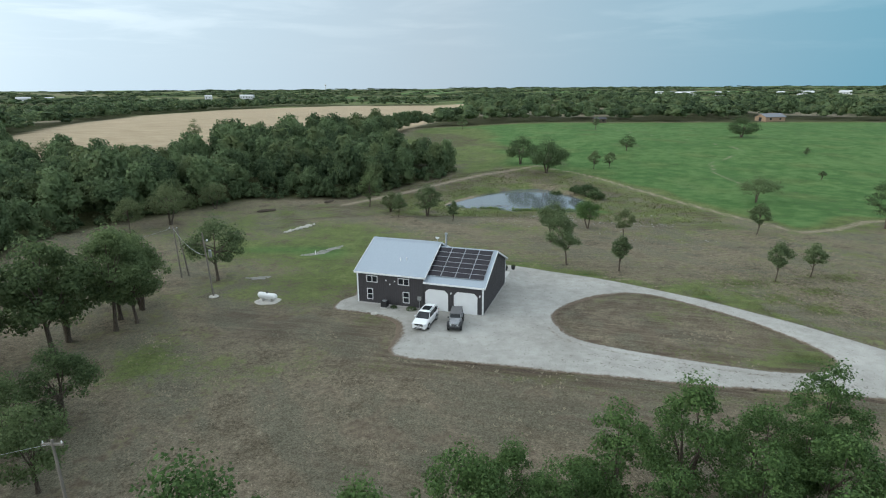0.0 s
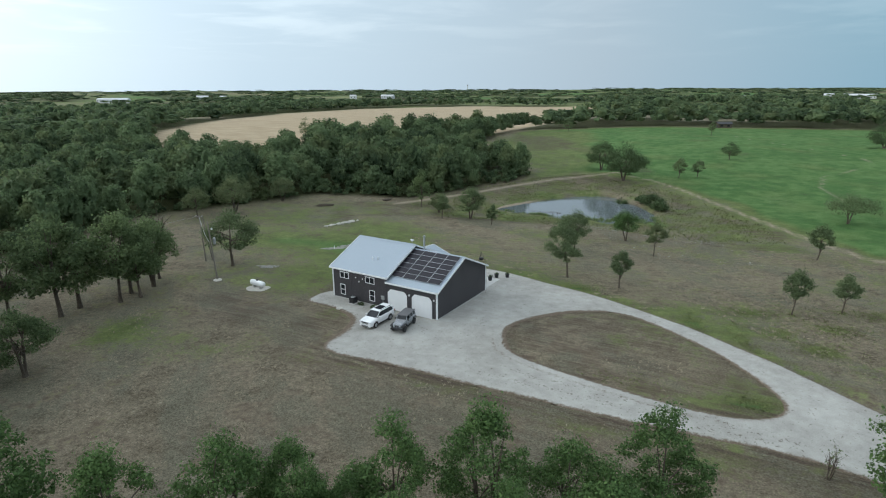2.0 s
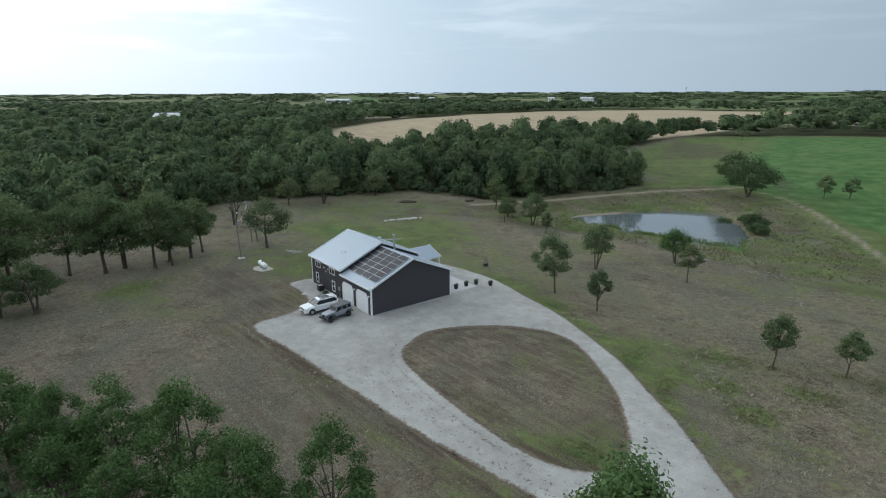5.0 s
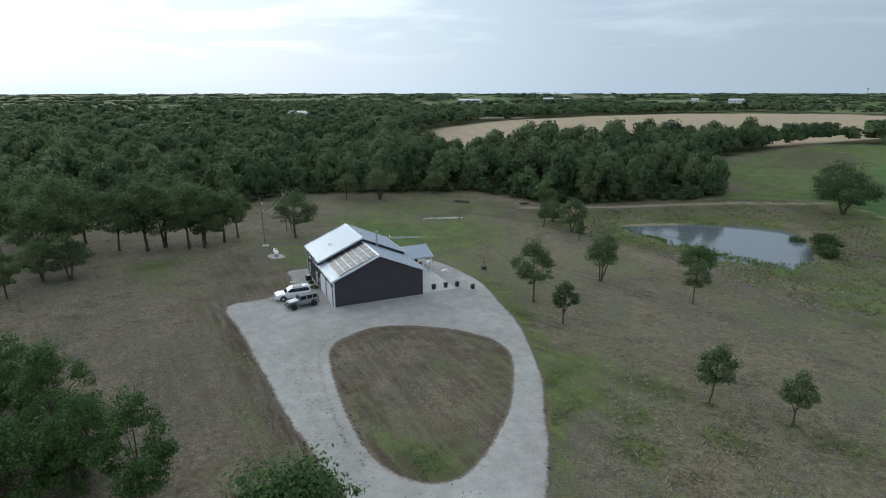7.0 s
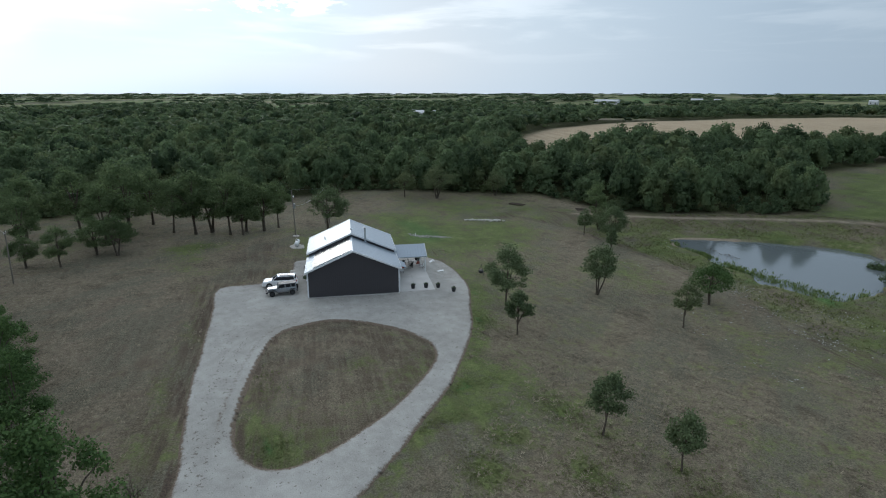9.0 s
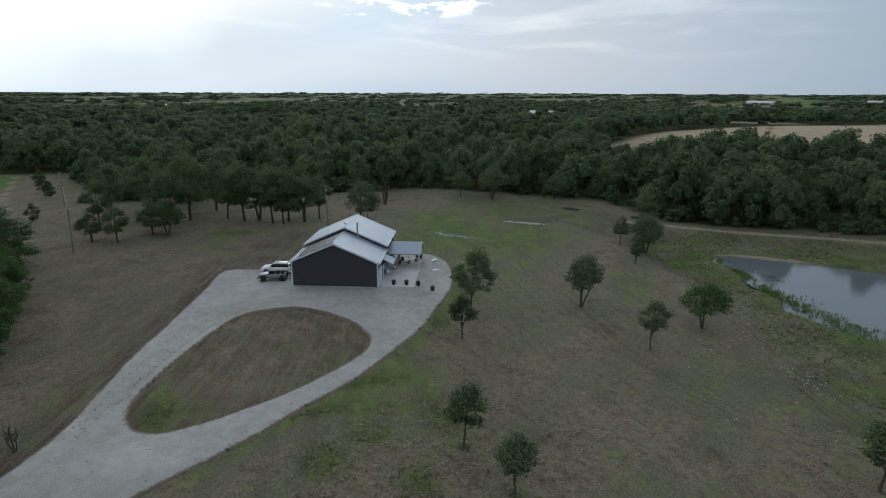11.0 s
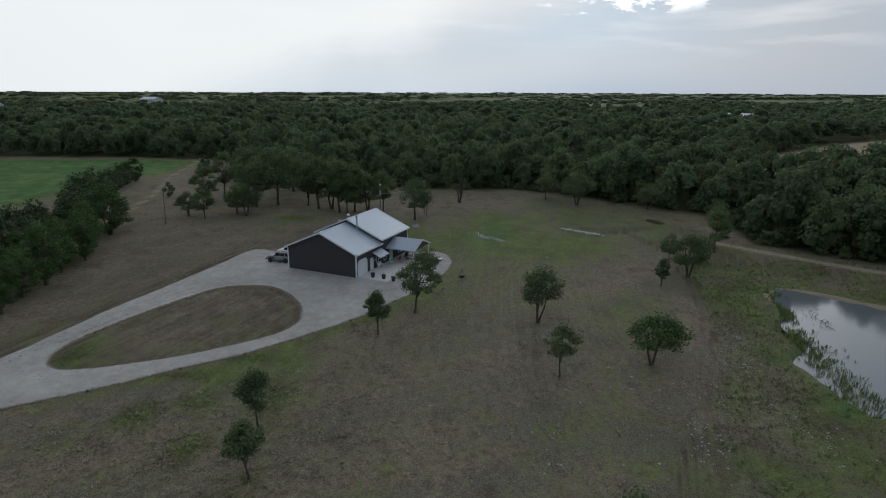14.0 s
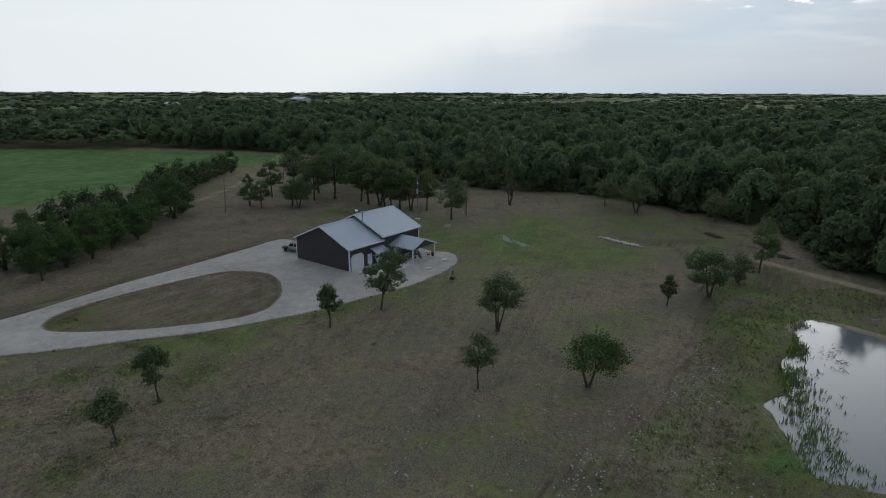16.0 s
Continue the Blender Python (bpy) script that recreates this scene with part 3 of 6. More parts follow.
    for cx, cy, rx, ry in ((-5, 44, 26, 9), (-24, 68, 9, 6), (28, 68, 12, 9), (5, 50, 22, 5)):
        green -= 0.22 * np.exp(-((x - cx) / rx) ** 2 - ((y - cy) / ry) ** 2)
    green += 0.5 * step(3.2, 0.6, sd) * step(-0.8, 0.2, sd) * step(8, 14, x) * step(60, 66, y) * step(2, 6, sdf(ISLAND, x, y)) + 0.1 * step(0, -1.5, sdf(ISLAND, x, y)) * step(-4, -1.5, sdf(ISLAND, x, y))
    mown = line_distance(MOWN, x, y)
    uncut = step(-1.0, 1.0, sdf(ROUGH, x, y) * -1.0)
    green += uncut * (0.22 + 0.28 * wobble(x, y, 1.7) + 0.12 * step(7, 2, np.abs(sdf(POND, x, y) - 2))) - 0.12 * step(12, 4, mown) * (1 - uncut)
    green += 0.35 * step(4.5, 3.0, line_distance([(9, 55.8), (17.8, 54), (26.1, 52.1), (34, 50.7), (41, 49.8)], x, y)) * step(0.3, 1.2, sd)
    # shade on the meadow's side towards the woods, put into the colour as duller green
    painted_shade = step(34, 8, x) * step(200, 225, y) * step(400, 340, y)
    green -= 0.28 * painted_shade * step(6, -10, sdf(MEADOW, x, y))
    tan = step(4, -4, sdf(TAN, x, y))
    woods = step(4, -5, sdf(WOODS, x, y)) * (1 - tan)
    open_ = (sdf(TAN, x, y) > 2) & (sdf(MEADOW, x, y) > 2) & (sdf(PASTURE, x, y) > 2)
    treed = open_ & (r > 255) & ((x < -30) | (y > 380)) & (r < 870) & ((x < -30) | (y < 470) | (wobble(x, y, 26.0) > -0.2)) & ~((r > 430) & (wobble(x + 50, y - 20, 34.0) > 0.42))
    treed |= (r >= 870) & (wobble(x, y, 75.0) + 0.5 * wobble(x, y, 21.0) > 0.05)
    treed &= ~in_field(x, y)
    green = np.where(in_field(x, y), 0.9, green)
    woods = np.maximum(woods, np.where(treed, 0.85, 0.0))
    patch = wobble(x + 300, y - 100, 90.0)
    far = step(500, 800, r)
    green = green + far * (0.62 + 0.4 * patch)
    tan = np.maximum(tan, 0.2 * far * step(0.45, 0.6, wobble(x - 800, y + 500, 120.0)))
    bare = np.zeros_like(x)
    for pts, half in ((DAM, 0.9), ([(33, 208), (44, 200), (52, 186), (60, 165), (69, 134), (75, 117), (84, 119), (95, 126), (130, 128)], 0.8),
                      ([(30, 34), (16, 27), (0, 22), (-23, 15.5), (-38, 12), (-58, 6), (-95, -10), (-140, -24)], 0.9),
                      ([(92, 176), (92, 196), (98, 212), (110, 224), (122, 236), (124, 250), (116, 270), (108, 290), (100, 310), (96, 335)], 0.55)):
        bare = np.maximum(bare, min(0.95, 0.5 + 0.27 * half) * step(half + 2.2, half - 1.0, line_distance(pts, x, y)))
    for cx, cy, rx, ry, k in ((-27.5, 76, 1.5, 1.5, 0.5), (-24.2, 103.2, 1.9, 1.2, 0.55), (-22.4, 106.6, 1.6, 2.0, 0.5), (-30.5, 87.7, 1.5, 1.1, 0.5), (25, 136, 30, 7, 0.42), (44, 132, 9, 9, 0.4), (75, 175, 6, 14, 0.35), (21.2, 95.3, 1.3, 1.3, 0.42), (29.3, 91.7, 1.3, 1.3, 0.42), (21.5, 112.7, 1.2, 1.2, 0.4), (36.7, 114.4, 1.2, 1.2, 0.4), (52, 85.2, 0.9, 0.9, 0.5), (58.9, 87.4, 0.9, 0.9, 0.5), (32.1, 125.7, 1.0, 1.0, 0.5)):
        bare = np.maximum(bare, k * np.exp(-(((x - cx) / rx) ** 2 + ((y - cy) / ry) ** 2) ** 2))
    s_pond = sdf(POND, x, y)
    bare = np.maximum(bare, 1.1 * step(2.0, 0.6, s_pond) * step(-2, 0, s_pond) * (0.35 + 0.65 * step(14, 4, np.hypot(x - 4, y - 158))))
    west = line_distance([(-6.4, 59.2), (1.7, 57.2), (9, 55.8), (17.8, 54), (26.1, 52.1), (34, 50.7), (41, 49.8), (48, 46.8)], x, y)
    soil = np.where((sd > -0.8), 1.0, 0.0) * np.maximum(1.25 * step(1.9, 0.5, west), 0.45 * step(8, 3, west))
    soil = np.maximum(soil, 1.0 * step(1.3, 0.2, np.abs(sdf(ISLAND, x, y))))
    for cx, cy, rx, ry in ((-20, 67, 8, 4), (-11, 66, 4, 6), (-27, 72, 5, 3), (12, 46, 20, 5), (-6, 40, 10, 4)):
        soil = np.maximum(soil, (0.8 if cx < -8 else 0.35) * np.exp(-((x - cx) / rx) ** 2 - ((y - cy) / ry) ** 2))
    soil = np.maximum(soil, 1.1 * step(1.3, 0.3, mown))
    soil = np.maximum(soil, 0.8 * step(4.0, 1.5, line_distance([(-14, 328), (5, 288), (25, 262), (38, 232), (43, 214)], x, y)))
    strip = [(-20, 346), (4, 336), (18, 293), (8, 268), (-9, 267)]
    soil = np.maximum(soil, 0.95 * step(3, -3, sdf(strip, x, y)))
    soil = np.maximum(soil, 0.9 * step(10, 5, line_distance(DAM, x, y)) * step(1.6, 2.6, line_distance(DAM, x, y)) * uncut * (0.7 + 0.3 * wobble(x, y, 1.3)))
    soil = np.maximum(soil, 0.75 * uncut * step(-0.3, 0.5, wobble(x + 30, y, 2.1)) * step(2, 7, s_pond))
    soil = np.maximum(soil, step(0, -2, sdf(ISLAND, x, y)) * (0.5 + 0.3 * np.cos(2.1 * sdf(ISLAND, x, y)) + 0.2 * wobble(x, y, 1.1)))
    swath = np.maximum(1.0 * np.exp(-((x - 18) / 26) ** 2 - ((y - 113) / 13) ** 2), 0.5 * np.exp(-((x - 44) / 20) ** 2 - ((y - 98) / 16) ** 2))
    rows = np.exp(-((x - 45) / 11) ** 2 - ((y - 72) / 11) ** 2) + 0.6 * np.exp(-((x - 20) / 30) ** 2 - ((y - 50) / 5) ** 2)
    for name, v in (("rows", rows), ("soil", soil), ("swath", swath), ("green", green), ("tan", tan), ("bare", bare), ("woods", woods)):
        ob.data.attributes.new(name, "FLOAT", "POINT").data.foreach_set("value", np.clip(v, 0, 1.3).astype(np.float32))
    tagged(ob, "mown dry grass, pasture and fields of a rural plain", "ground", kind="structure")


def build_drive():
    """Gravel as a fine grid, its rim drawn on to the outline."""
    h = 0.36
    xs, ys = np.arange(-20, 120, h), np.arange(-20, 102, h)
    gx, gy = np.meshgrid(xs, ys, indexing="ij")

    def dist(x, y):
        return np.maximum(sdf(DRIVE, x, y), -sdf(ISLAND, x, y)) + 0.16 * wobble(x, y, 2.3) + 0.07 * wobble(x, y, 0.6)
    d = dist(gx, gy)
    for _ in range(3):
        e = 0.05
        nx, ny = (dist(gx + e, gy) - d) / e, (dist(gx, gy + e) - d) / e
        near = (np.abs(d) < h * 0.75)
        l = np.maximum(np.hypot(nx, ny), 0.3) ** 2
        gx, gy = np.where(near, gx - d * nx / l, gx), np.where(near, gy - d * ny / l, gy)
        d = dist(gx, gy)
    keep = d < 0.06
    i = np.arange(gx.size).reshape(gx.shape)
    q = np.stack((i[:-1, :-1], i[1:, :-1], i[1:, 1:], i[:-1, 1:]), -1).reshape(-1, 4)
    q = q[keep.ravel()[q].all(1)]
    used, inv = np.unique(q, return_inverse=True)
    x, y, dd = gx.ravel()[used], gy.ravel()[used], d.ravel()[used]
    z = land(x, y) + 0.05 - 0.12 * step(-0.5, 0.05, dd)
    ob = fast_mesh("driveway", np.stack((x, y, z), -1), inv.reshape(-1, 4), GRAVEL)
    ring = line_distance(ISLAND + ISLAND[:1], x, y)
    side = step(40, 30, x + 0.6 * (y - 60))
    ruts = np.maximum(step(0.55, 0.1, np.abs(ring - 0.35)) * (0.4 + 0.4 * side), step(0.7, 0.1, np.abs(ring - 1.7)) * 0.5 * side * step(76, 66, y))
    ruts = np.maximum(ruts, 0.3 * step(0.7, 0.2, np.abs(ring - 3.6)))
    litter = np.maximum(step(0.7, 0.1, line_distance([(16, 60), (19.3, 58.2), (29.8, 55.4), (36.1, 54), (44, 51)], x, y)), step(0.7, 0.1, line_distance([(13, 58), (22.5, 55.9), (28.4, 54), (34.6, 52.4), (42, 51)], x, y)))
    rough_side = step(8, 2, np.hypot(x + 8, y - 66)) * 1.6
    edge = np.clip(np.maximum(step(-0.9 - rough_side, 0.15, dd), ruts), 0, 1)
    ob.data.attributes.new("edge", "FLOAT", "POINT").data.foreach_set("value", edge.astype(np.float32))
    ob.data.attributes.new("litter", "FLOAT", "POINT").data.foreach_set("value", litter.astype(np.float32))
    tagged(ob, "pale crushed limestone driveway looping round a grass island", "driveway", kind="structure")


def build_water():
    bm = bmesh.new()
    c = np.mean(POND, 0)
    bm.faces.new([bm.verts.new((c[0] + (x - c[0]) * 1.06, c[1] + (y - c[1]) * 1.06, WATER_Z)) for x, y in POND])
    bmesh.ops.triangulate(bm, faces=bm.faces[:])
    ob = part("pond_water", bm, WATER)
    tagged(ob, "still farm pond reflecting the pale evening sky", "water", kind="structure")


build_ground()
build_drive()
build_water()

# ---- the house: local x runs from front to back, local y from the garage end along the front ----
HOUSE = pose(5.02, 70.66, 0.8, 0, 0, 72.3)
DEPTH, LENGTH, SPLIT = 13.8, 18.4, 8.4
PITCH = 2.98 / 6.9


def at_house(along, deep, z=0.0, turn=0.0):
    return HOUSE @ pose(deep, along, z, 0, 0, turn)


def stations(a0, a1, gap, wide=0.06, at=()):
    """Places along a sheet with the height of its ribs there, 0 or 1."""
    n = max(2, int(abs(a1 - a0) / gap))
    out = [(a0, 0.0)]
    for i in range(n):
        a = a0 + (a1 - a0) * (i + 0.5) / n
        out += [(a - wide, 0.0), (a - wide * 0.5, 1.0), (a + wide * 0.5, 1.0), (a + wide, 0.0)]
    out += [(a1, 0.0)] + [(a, 0.0) for a in at]
    return sorted(out)


def sheet(bm, rows, low, high, back):
    """One closed ribbed sheet: low and high give the points of its two edges for a place and a rib's height; back those of its rear."""
    cols = [[bm.verts.new(p) for p in (low(a, k), high(a, k), back(a)[1], back(a)[0])] for a, k in rows]
    for p, q in zip(cols, cols[1:]):
        for i in range(4):
            j = (i + 1) % 4
            bm.faces.new((p[i], p[j], q[j], q[i]))
    bm.faces.new(cols[0]), bm.faces.new(cols[-1][::-1])
    bmesh.ops.recalc_face_normals(bm, faces=bm.faces[:])
    return bm


def ribbed_roof(bm, y0, y1, x_eave, x_ridge, z_eave, z_ridge, thick=0.07):
    """One slope of sheet with raised ribs from eave to ridge."""
    h = 0.012
    return sheet(bm, stations(y0, y1, 0.46, 0.05), lambda a, k: (x_eave, a, z_eave + h * k), lambda a, k: (x_ridge, a, z_ridge + h * k),
                 lambda a: ((x_eave, a, z_eave - thick), (x_ridge, a, z_ridge - thick)))


def ribbed_wall(face, axis, a0, a1, top, out, thick, at=()):
    """A wall of sheet with upright ribs; top gives its height along it."""
    def put(a, d, z):
        return (face + d, a, z) if axis == "y" else (a, face + d, z)
    s = 1 if out > 0 else -1
    return sheet(bmesh.new(), stations(a0, a1, 0.3, 0.045, at), lambda a, k: put(a, out * k, 0.08), lambda a, k: put(a, out * k, top(a)),
                 lambda a: (put(a, -s * thick, 0.08), put(a, -s * thick, top(a))))


def window(parent, along, z0, z1, wide, mullion, face=0.0, out=-1):
    """A white-framed window on a wall that faces -x (out -1) or +x (out 1)."""
    w = new("window")
    w.parent = parent
    w.matrix_basis = pose(face, along, 0)
    o = out
    bm = bmesh.new()
    for a, b, c, d in ((0, wide, z0, z0 + 0.09), (0, wide, z1 - 0.09, z1), (0, 0.09, z0 + 0.09, z1 - 0.09), (wide - 0.09, wide, z0 + 0.09, z1 - 0.09)):
        box(bm, *sorted((o * 0.02, o * 0.09)), a, b, c, d)
    if mullion == "v":
        box(bm, *sorted((o * 0.02, o * 0.075)), wide / 2 - 0.04, wide / 2 + 0.04, z0 + 0.09, z1 - 0.09)
    if mullion == "h":
        box(bm, *sorted((o * 0.02, o * 0.075)), 0.09, wide - 0.09, (z0 + z1) / 2 - 0.04, (z0 + z1) / 2 + 0.04)
    part("window_frame", bm, TRIM, w, "white window frame")
    halves = [(0.09, wide / 2 - 0.04, z0 + 0.09, z1 - 0.09), (wide / 2 + 0.04, wide - 0.09, z0 + 0.09, z1 - 0.09)] if mullion == "v" else \
        [(0.09, wide - 0.09, z0 + 0.09, (z0 + z1) / 2 - 0.04), (0.09, wide - 0.09, (z0 + z1) / 2 + 0.04, z1 - 0.09)]
    for a, b, c, d in halves:
        part("pane", boxed(*sorted((o * 0.025, o * 0.04)), a, b, c, d), GLASS, w, "dark window pane")
    return w


def garage_door(parent, y0, y1, top, face, out):
    """A sectional door with cut-off upper corners in a white surround."""
    d = new("garage_door")
    d.parent = parent
    d.matrix_basis = pose(face, 0, 0)
    o, c = out, 0.42
    lo, hi = sorted((o * 0.03, o * 0.06))
    rows = 4
    for i in range(rows):
        za, zb = top * i / rows + 0.005, top * (i + 1) / rows - 0.005
        out_l = [(y0, za), (y1, za), (y1, zb), (y0, zb)] if i < rows - 1 else [(y0, za), (y1, za), (y1, top - c), (y1 - c, top), (y0 + c, top), (y0, top - c)]
        bm = bmesh.new()
        prism(bm, out_l, "x", lo, hi)
        part("panel", bm, DOOR, d)
    bm = bmesh.new()
    lo, hi = sorted((o * 0.02, o * 0.1))
    w = 0.1
    ring = [(y0, 0), (y0, top - c), (y0 + c, top), (y1 - c, top), (y1, top - c), (y1, 0)]
    outer = [(y0 - w, 0), (y0 - w, top - c + 0.04), (y0 + c - 0.04, top + w), (y1 - c + 0.04, top + w), (y1 + w, top - c + 0.04), (y1 + w, 0)]
    for i in range(5):
        prism(bm, [ring[i], ring[i + 1], outer[i + 1], outer[i]], "x", lo, hi)
    part("surround", bm, TRIM, d, "white door surround")
    return d


def build_house():
    house = empty("house", HOUSE, "charcoal metal-sided barn house with a pale ribbed metal roof", "house")
    e_g, e_h = 4.12, 4.75                      # eaves of the garage and of the house
    mid = DEPTH / 2

    def gable(eave):
        return lambda a: eave - 0.12 + PITCH * (mid - abs(a - mid))
    # walls
    part("foundation", boxed(0.02, DEPTH - 0.02, 0.02, LENGTH - 0.02, -0.6, 0.04), CONCRETE, house, "pale concrete slab")
    for face, out in ((0.0, -0.022), (DEPTH, 0.022)):
        for a0, a1, eave in ((0.16, SPLIT, e_g), (SPLIT, LENGTH - 0.16, e_h)):
            part("side_wall", ribbed_wall(face, "y", a0, a1, lambda a: eave - 0.1, out, 0.16), SIDING, house)
    for eave, face, out in ((e_g, 0.0, -0.022), (e_h, LENGTH, 0.022), (e_h, SPLIT, -0.022)):
        part("gable_wall", ribbed_wall(face, "x", 0.0, DEPTH, gable(eave), out, 0.16, (mid,)), SIDING, house)
    for x, y in ((-0.04, -0.04), (DEPTH - 0.16, -0.04), (-0.04, LENGTH - 0.16), (DEPTH - 0.16, LENGTH - 0.16)):
        part("corner_trim", boxed(x, x + 0.2, y, y + 0.2, 0.05, (e_g if y < 5 else e_h) - 0.12), TRIM, house, "white corner trim")
    # roofs
    ov = 0.32
    for eave, y0, y1 in ((e_g, -ov, SPLIT), (e_h, SPLIT - ov, LENGTH + ov)):
        zr, ze = eave + PITCH * mid, eave - PITCH * ov
        for side in (0, 1):
            xe = -ov if side == 0 else DEPTH + ov
            part("roof", ribbed_roof(bmesh.new(), y0, y1, xe, mid, ze, zr), ROOF, house, "pale ribbed metal roof")
            bm = boxed(*sorted((xe, xe + (0.05 if side else -0.05))), y0, y1, ze - 0.2, ze + 0.03)
            part("gutter", bm, TRIM, house, "white eave trim")
            for yy in ((y0 - 0.04, y0 + 0.01), (y1 - 0.01, y1 + 0.04)):
                if yy[0] < 5 or eave == e_h:
                    bm = prism(bmesh.new(), [(xe, ze - 0.2), (mid, zr - 0.2), (mid, zr + 0.06), (xe, ze + 0.06)], "y", *yy)
                    part("rake_trim", bm, TRIM, house, "white gable trim")
        part("ridge_cap", prism(bmesh.new(), [(mid - 0.25, zr - 0.06), (mid, zr + 0.09), (mid + 0.25, zr - 0.06), (mid, zr + 0.03)], "y", y0, y1), ROOF, house)
    # openings of the front
    garage_door(house, 0.88, 3.95, 2.9, 0.0, -1)
    garage_door(house, 4.98, 8.05, 2.9, 0.0, -1)
    garage_door(house, 0.45, 3.25, 2.75, DEPTH, 1)
    window(house, 15.25, 3.14, 4.12, 1.68, "v")
    window(house, 10.5, 3.14, 4.12, 1.68, "v")
    window(house, 16.0, 0.56, 2.18, 0.92, "h")
    window(house, 10.5, 0.56, 2.18, 0.98, "h")
    for y, z0, z1, wd, mu in ((6.3, 0.9, 2.1, 0.9, "h"), (9.0, 0.6, 2.1, 0.9, "h"), (14.6, 0.6, 2.1, 1.5, "v")):
        window(house, y, z0, z1, wd, mu, DEPTH, 1)
    for y in (4.3, 11.2):
        dr = new("entry_door")
        dr.parent = house
        dr.matrix_basis = pose(DEPTH, y, 0)
        part("leaf", boxed(0.02, 0.06, 0.08, 0.98, 0.1, 2.12), DOOR, dr, "white entry door")
        bm = boxed(0.02, 0.09, 0, 0.08, 0.08, 2.2)
        box(bm, 0.02, 0.09, 0.98, 1.06, 0.08, 2.2), box(bm, 0.02, 0.09, 0.08, 0.98, 2.12, 2.2)
        part("door_frame", bm, TRIM, dr)
        part("door_handle", tubed([(0.06, 0.2, 1.05), (0.12, 0.2, 1.05), (0.12, 0.3, 1.05)], [0.015] * 3, 6), STEEL, dr, "steel handle")
    for y, z in ((13.95, 3.6), (13.35, 3.08), (12.65, 3.6)):
        part("vent_cap", boxed(-0.12, 0.0, y - 0.085, y + 0.085, z - 0.085, z + 0.085, bevel=0.02), TRIM, house, "small white wall vent")
    part("meter_box", boxed(-0.16, 0, 8.75, 9.3, 1.2, 1.75, bevel=0.02), STEEL, house, "grey electric meter box")
    part("conduit", tubed([(-0.06, 9.05, 0.0), (-0.06, 9.05, 1.2)], [0.04, 0.04], 6), STEEL, house)
    for y in (0.45, 4.45):
        part("wall_lamp", boxed(-0.2, 0, y - 0.08, y + 0.08, 2.6, 2.85, bevel=0.03), TRIM, house, "white outdoor wall lamp")
    # on the roof
    zc = e_g + PITCH * (DEPTH + ov - 9.1) - 0.3
    part("chimney", tubed([(9.1, 8.05, zc - 0.2), (9.1, 8.05, 8.35)], [0.13, 0.13], 12), STEEL, house, "tall steel flue pipe")
    part("chimney_cap", tubed([(9.1, 8.05, 8.35), (9.1, 8.05, 8.42), (9.1, 8.05, 8.58), (9.1, 8.05, 8.66)], [0.14, 0.22, 0.22, 0.05], 12), STEEL, house)
    part("flashing", tubed([(9.1, 8.05, zc - 0.1), (9.1, 8.05, zc + 0.45)], [0.3, 0.14], 12), ROOF, house)
    for y, x in ((12.7, 2.5), (11.9, 2.7)):
        z = e_h + PITCH * x - 0.02
        part("vent_pipe", tubed([(x, y, z - 0.1), (x, y, z + 0.45)], [0.06, 0.06], 8), TRIM, house, "white roof vent pipe")
    z = e_h + PITCH * mid
    part("antenna_mast", tubed([(6.9, 8.7, z), (6.9, 8.7, z + 0.5)], [0.025, 0.025], 6), STEEL, house)
    part("antenna_dish", tubed([(6.85, 8.7, z + 0.45), (6.9, 8.7, z + 0.55), (6.97, 8.7, z + 0.72)], [0.06, 0.25, 0.3], 12), TRIM, house, "small white antenna dish")
    # awning over the back door
    aw = new("awning")
    aw.parent = house
    aw.matrix_basis = pose(DEPTH, 0, 0)
    part("awning_roof", ribbed_roof(bmesh.new(), 5.0, 8.2, 1.7, 0.02, 2.35, 3.15), ROOF, aw, "ribbed metal awning")
    for y in (5.15, 8.05):
        part("bracket", tubed([(1.55, y, 2.32), (0.05, y, 1.55)], [0.04, 0.04], 6), TRIM, aw, "white bracket")
    # porch with its gable turned outwards
    po = new("porch")
    po.parent = house
    po.matrix_basis = pose(DEPTH, 0, 0)
    ya, yb, ym, ze, zr, out = 9.75, 16.55, 13.15, 2.75, 4.1, 5.75
    for y in (ya, yb):
        bm = sheet(bmesh.new(), stations(0.02, out, 0.46, 0.05), lambda a, k: (a, y, ze + 0.02 * k), lambda a, k: (a, ym, zr + 0.02 * k), lambda a: ((a, y, ze - 0.07), (a, ym, zr - 0.07)))
        part("porch_roof", bm, ROOF, po, "ribbed metal porch roof")
        part("porch_trim", prism(bmesh.new(), [(y, ze - 0.22), (ym, zr - 0.22), (ym, zr + 0.06), (y, ze + 0.06)], "x", out, out + 0.05), TRIM, po)
        part("beam", boxed(0.02, out - 0.1, *sorted((y + (0.2 if y < ym else -0.2), y + (0.36 if y < ym else -0.36))), ze - 0.22, ze - 0.02), TRIM, po)
        yy = y + (0.28 if y < ym else -0.28)
        part("post", boxed(out - 0.35, out - 0.17, yy - 0.09, yy + 0.09, -0.02, ze - 0.2), TRIM, po, "white porch post")
    part("porch_gable", prism(bmesh.new(), [(ya + 0.25, ze - 0.1), (yb - 0.25, ze - 0.1), (ym, zr - 0.16)], "x", out - 0.12, out - 0.02), SIDING, po)
    # solar panels in six rows of four
    tilt = math.degrees(math.atan(PITCH))
    first = None
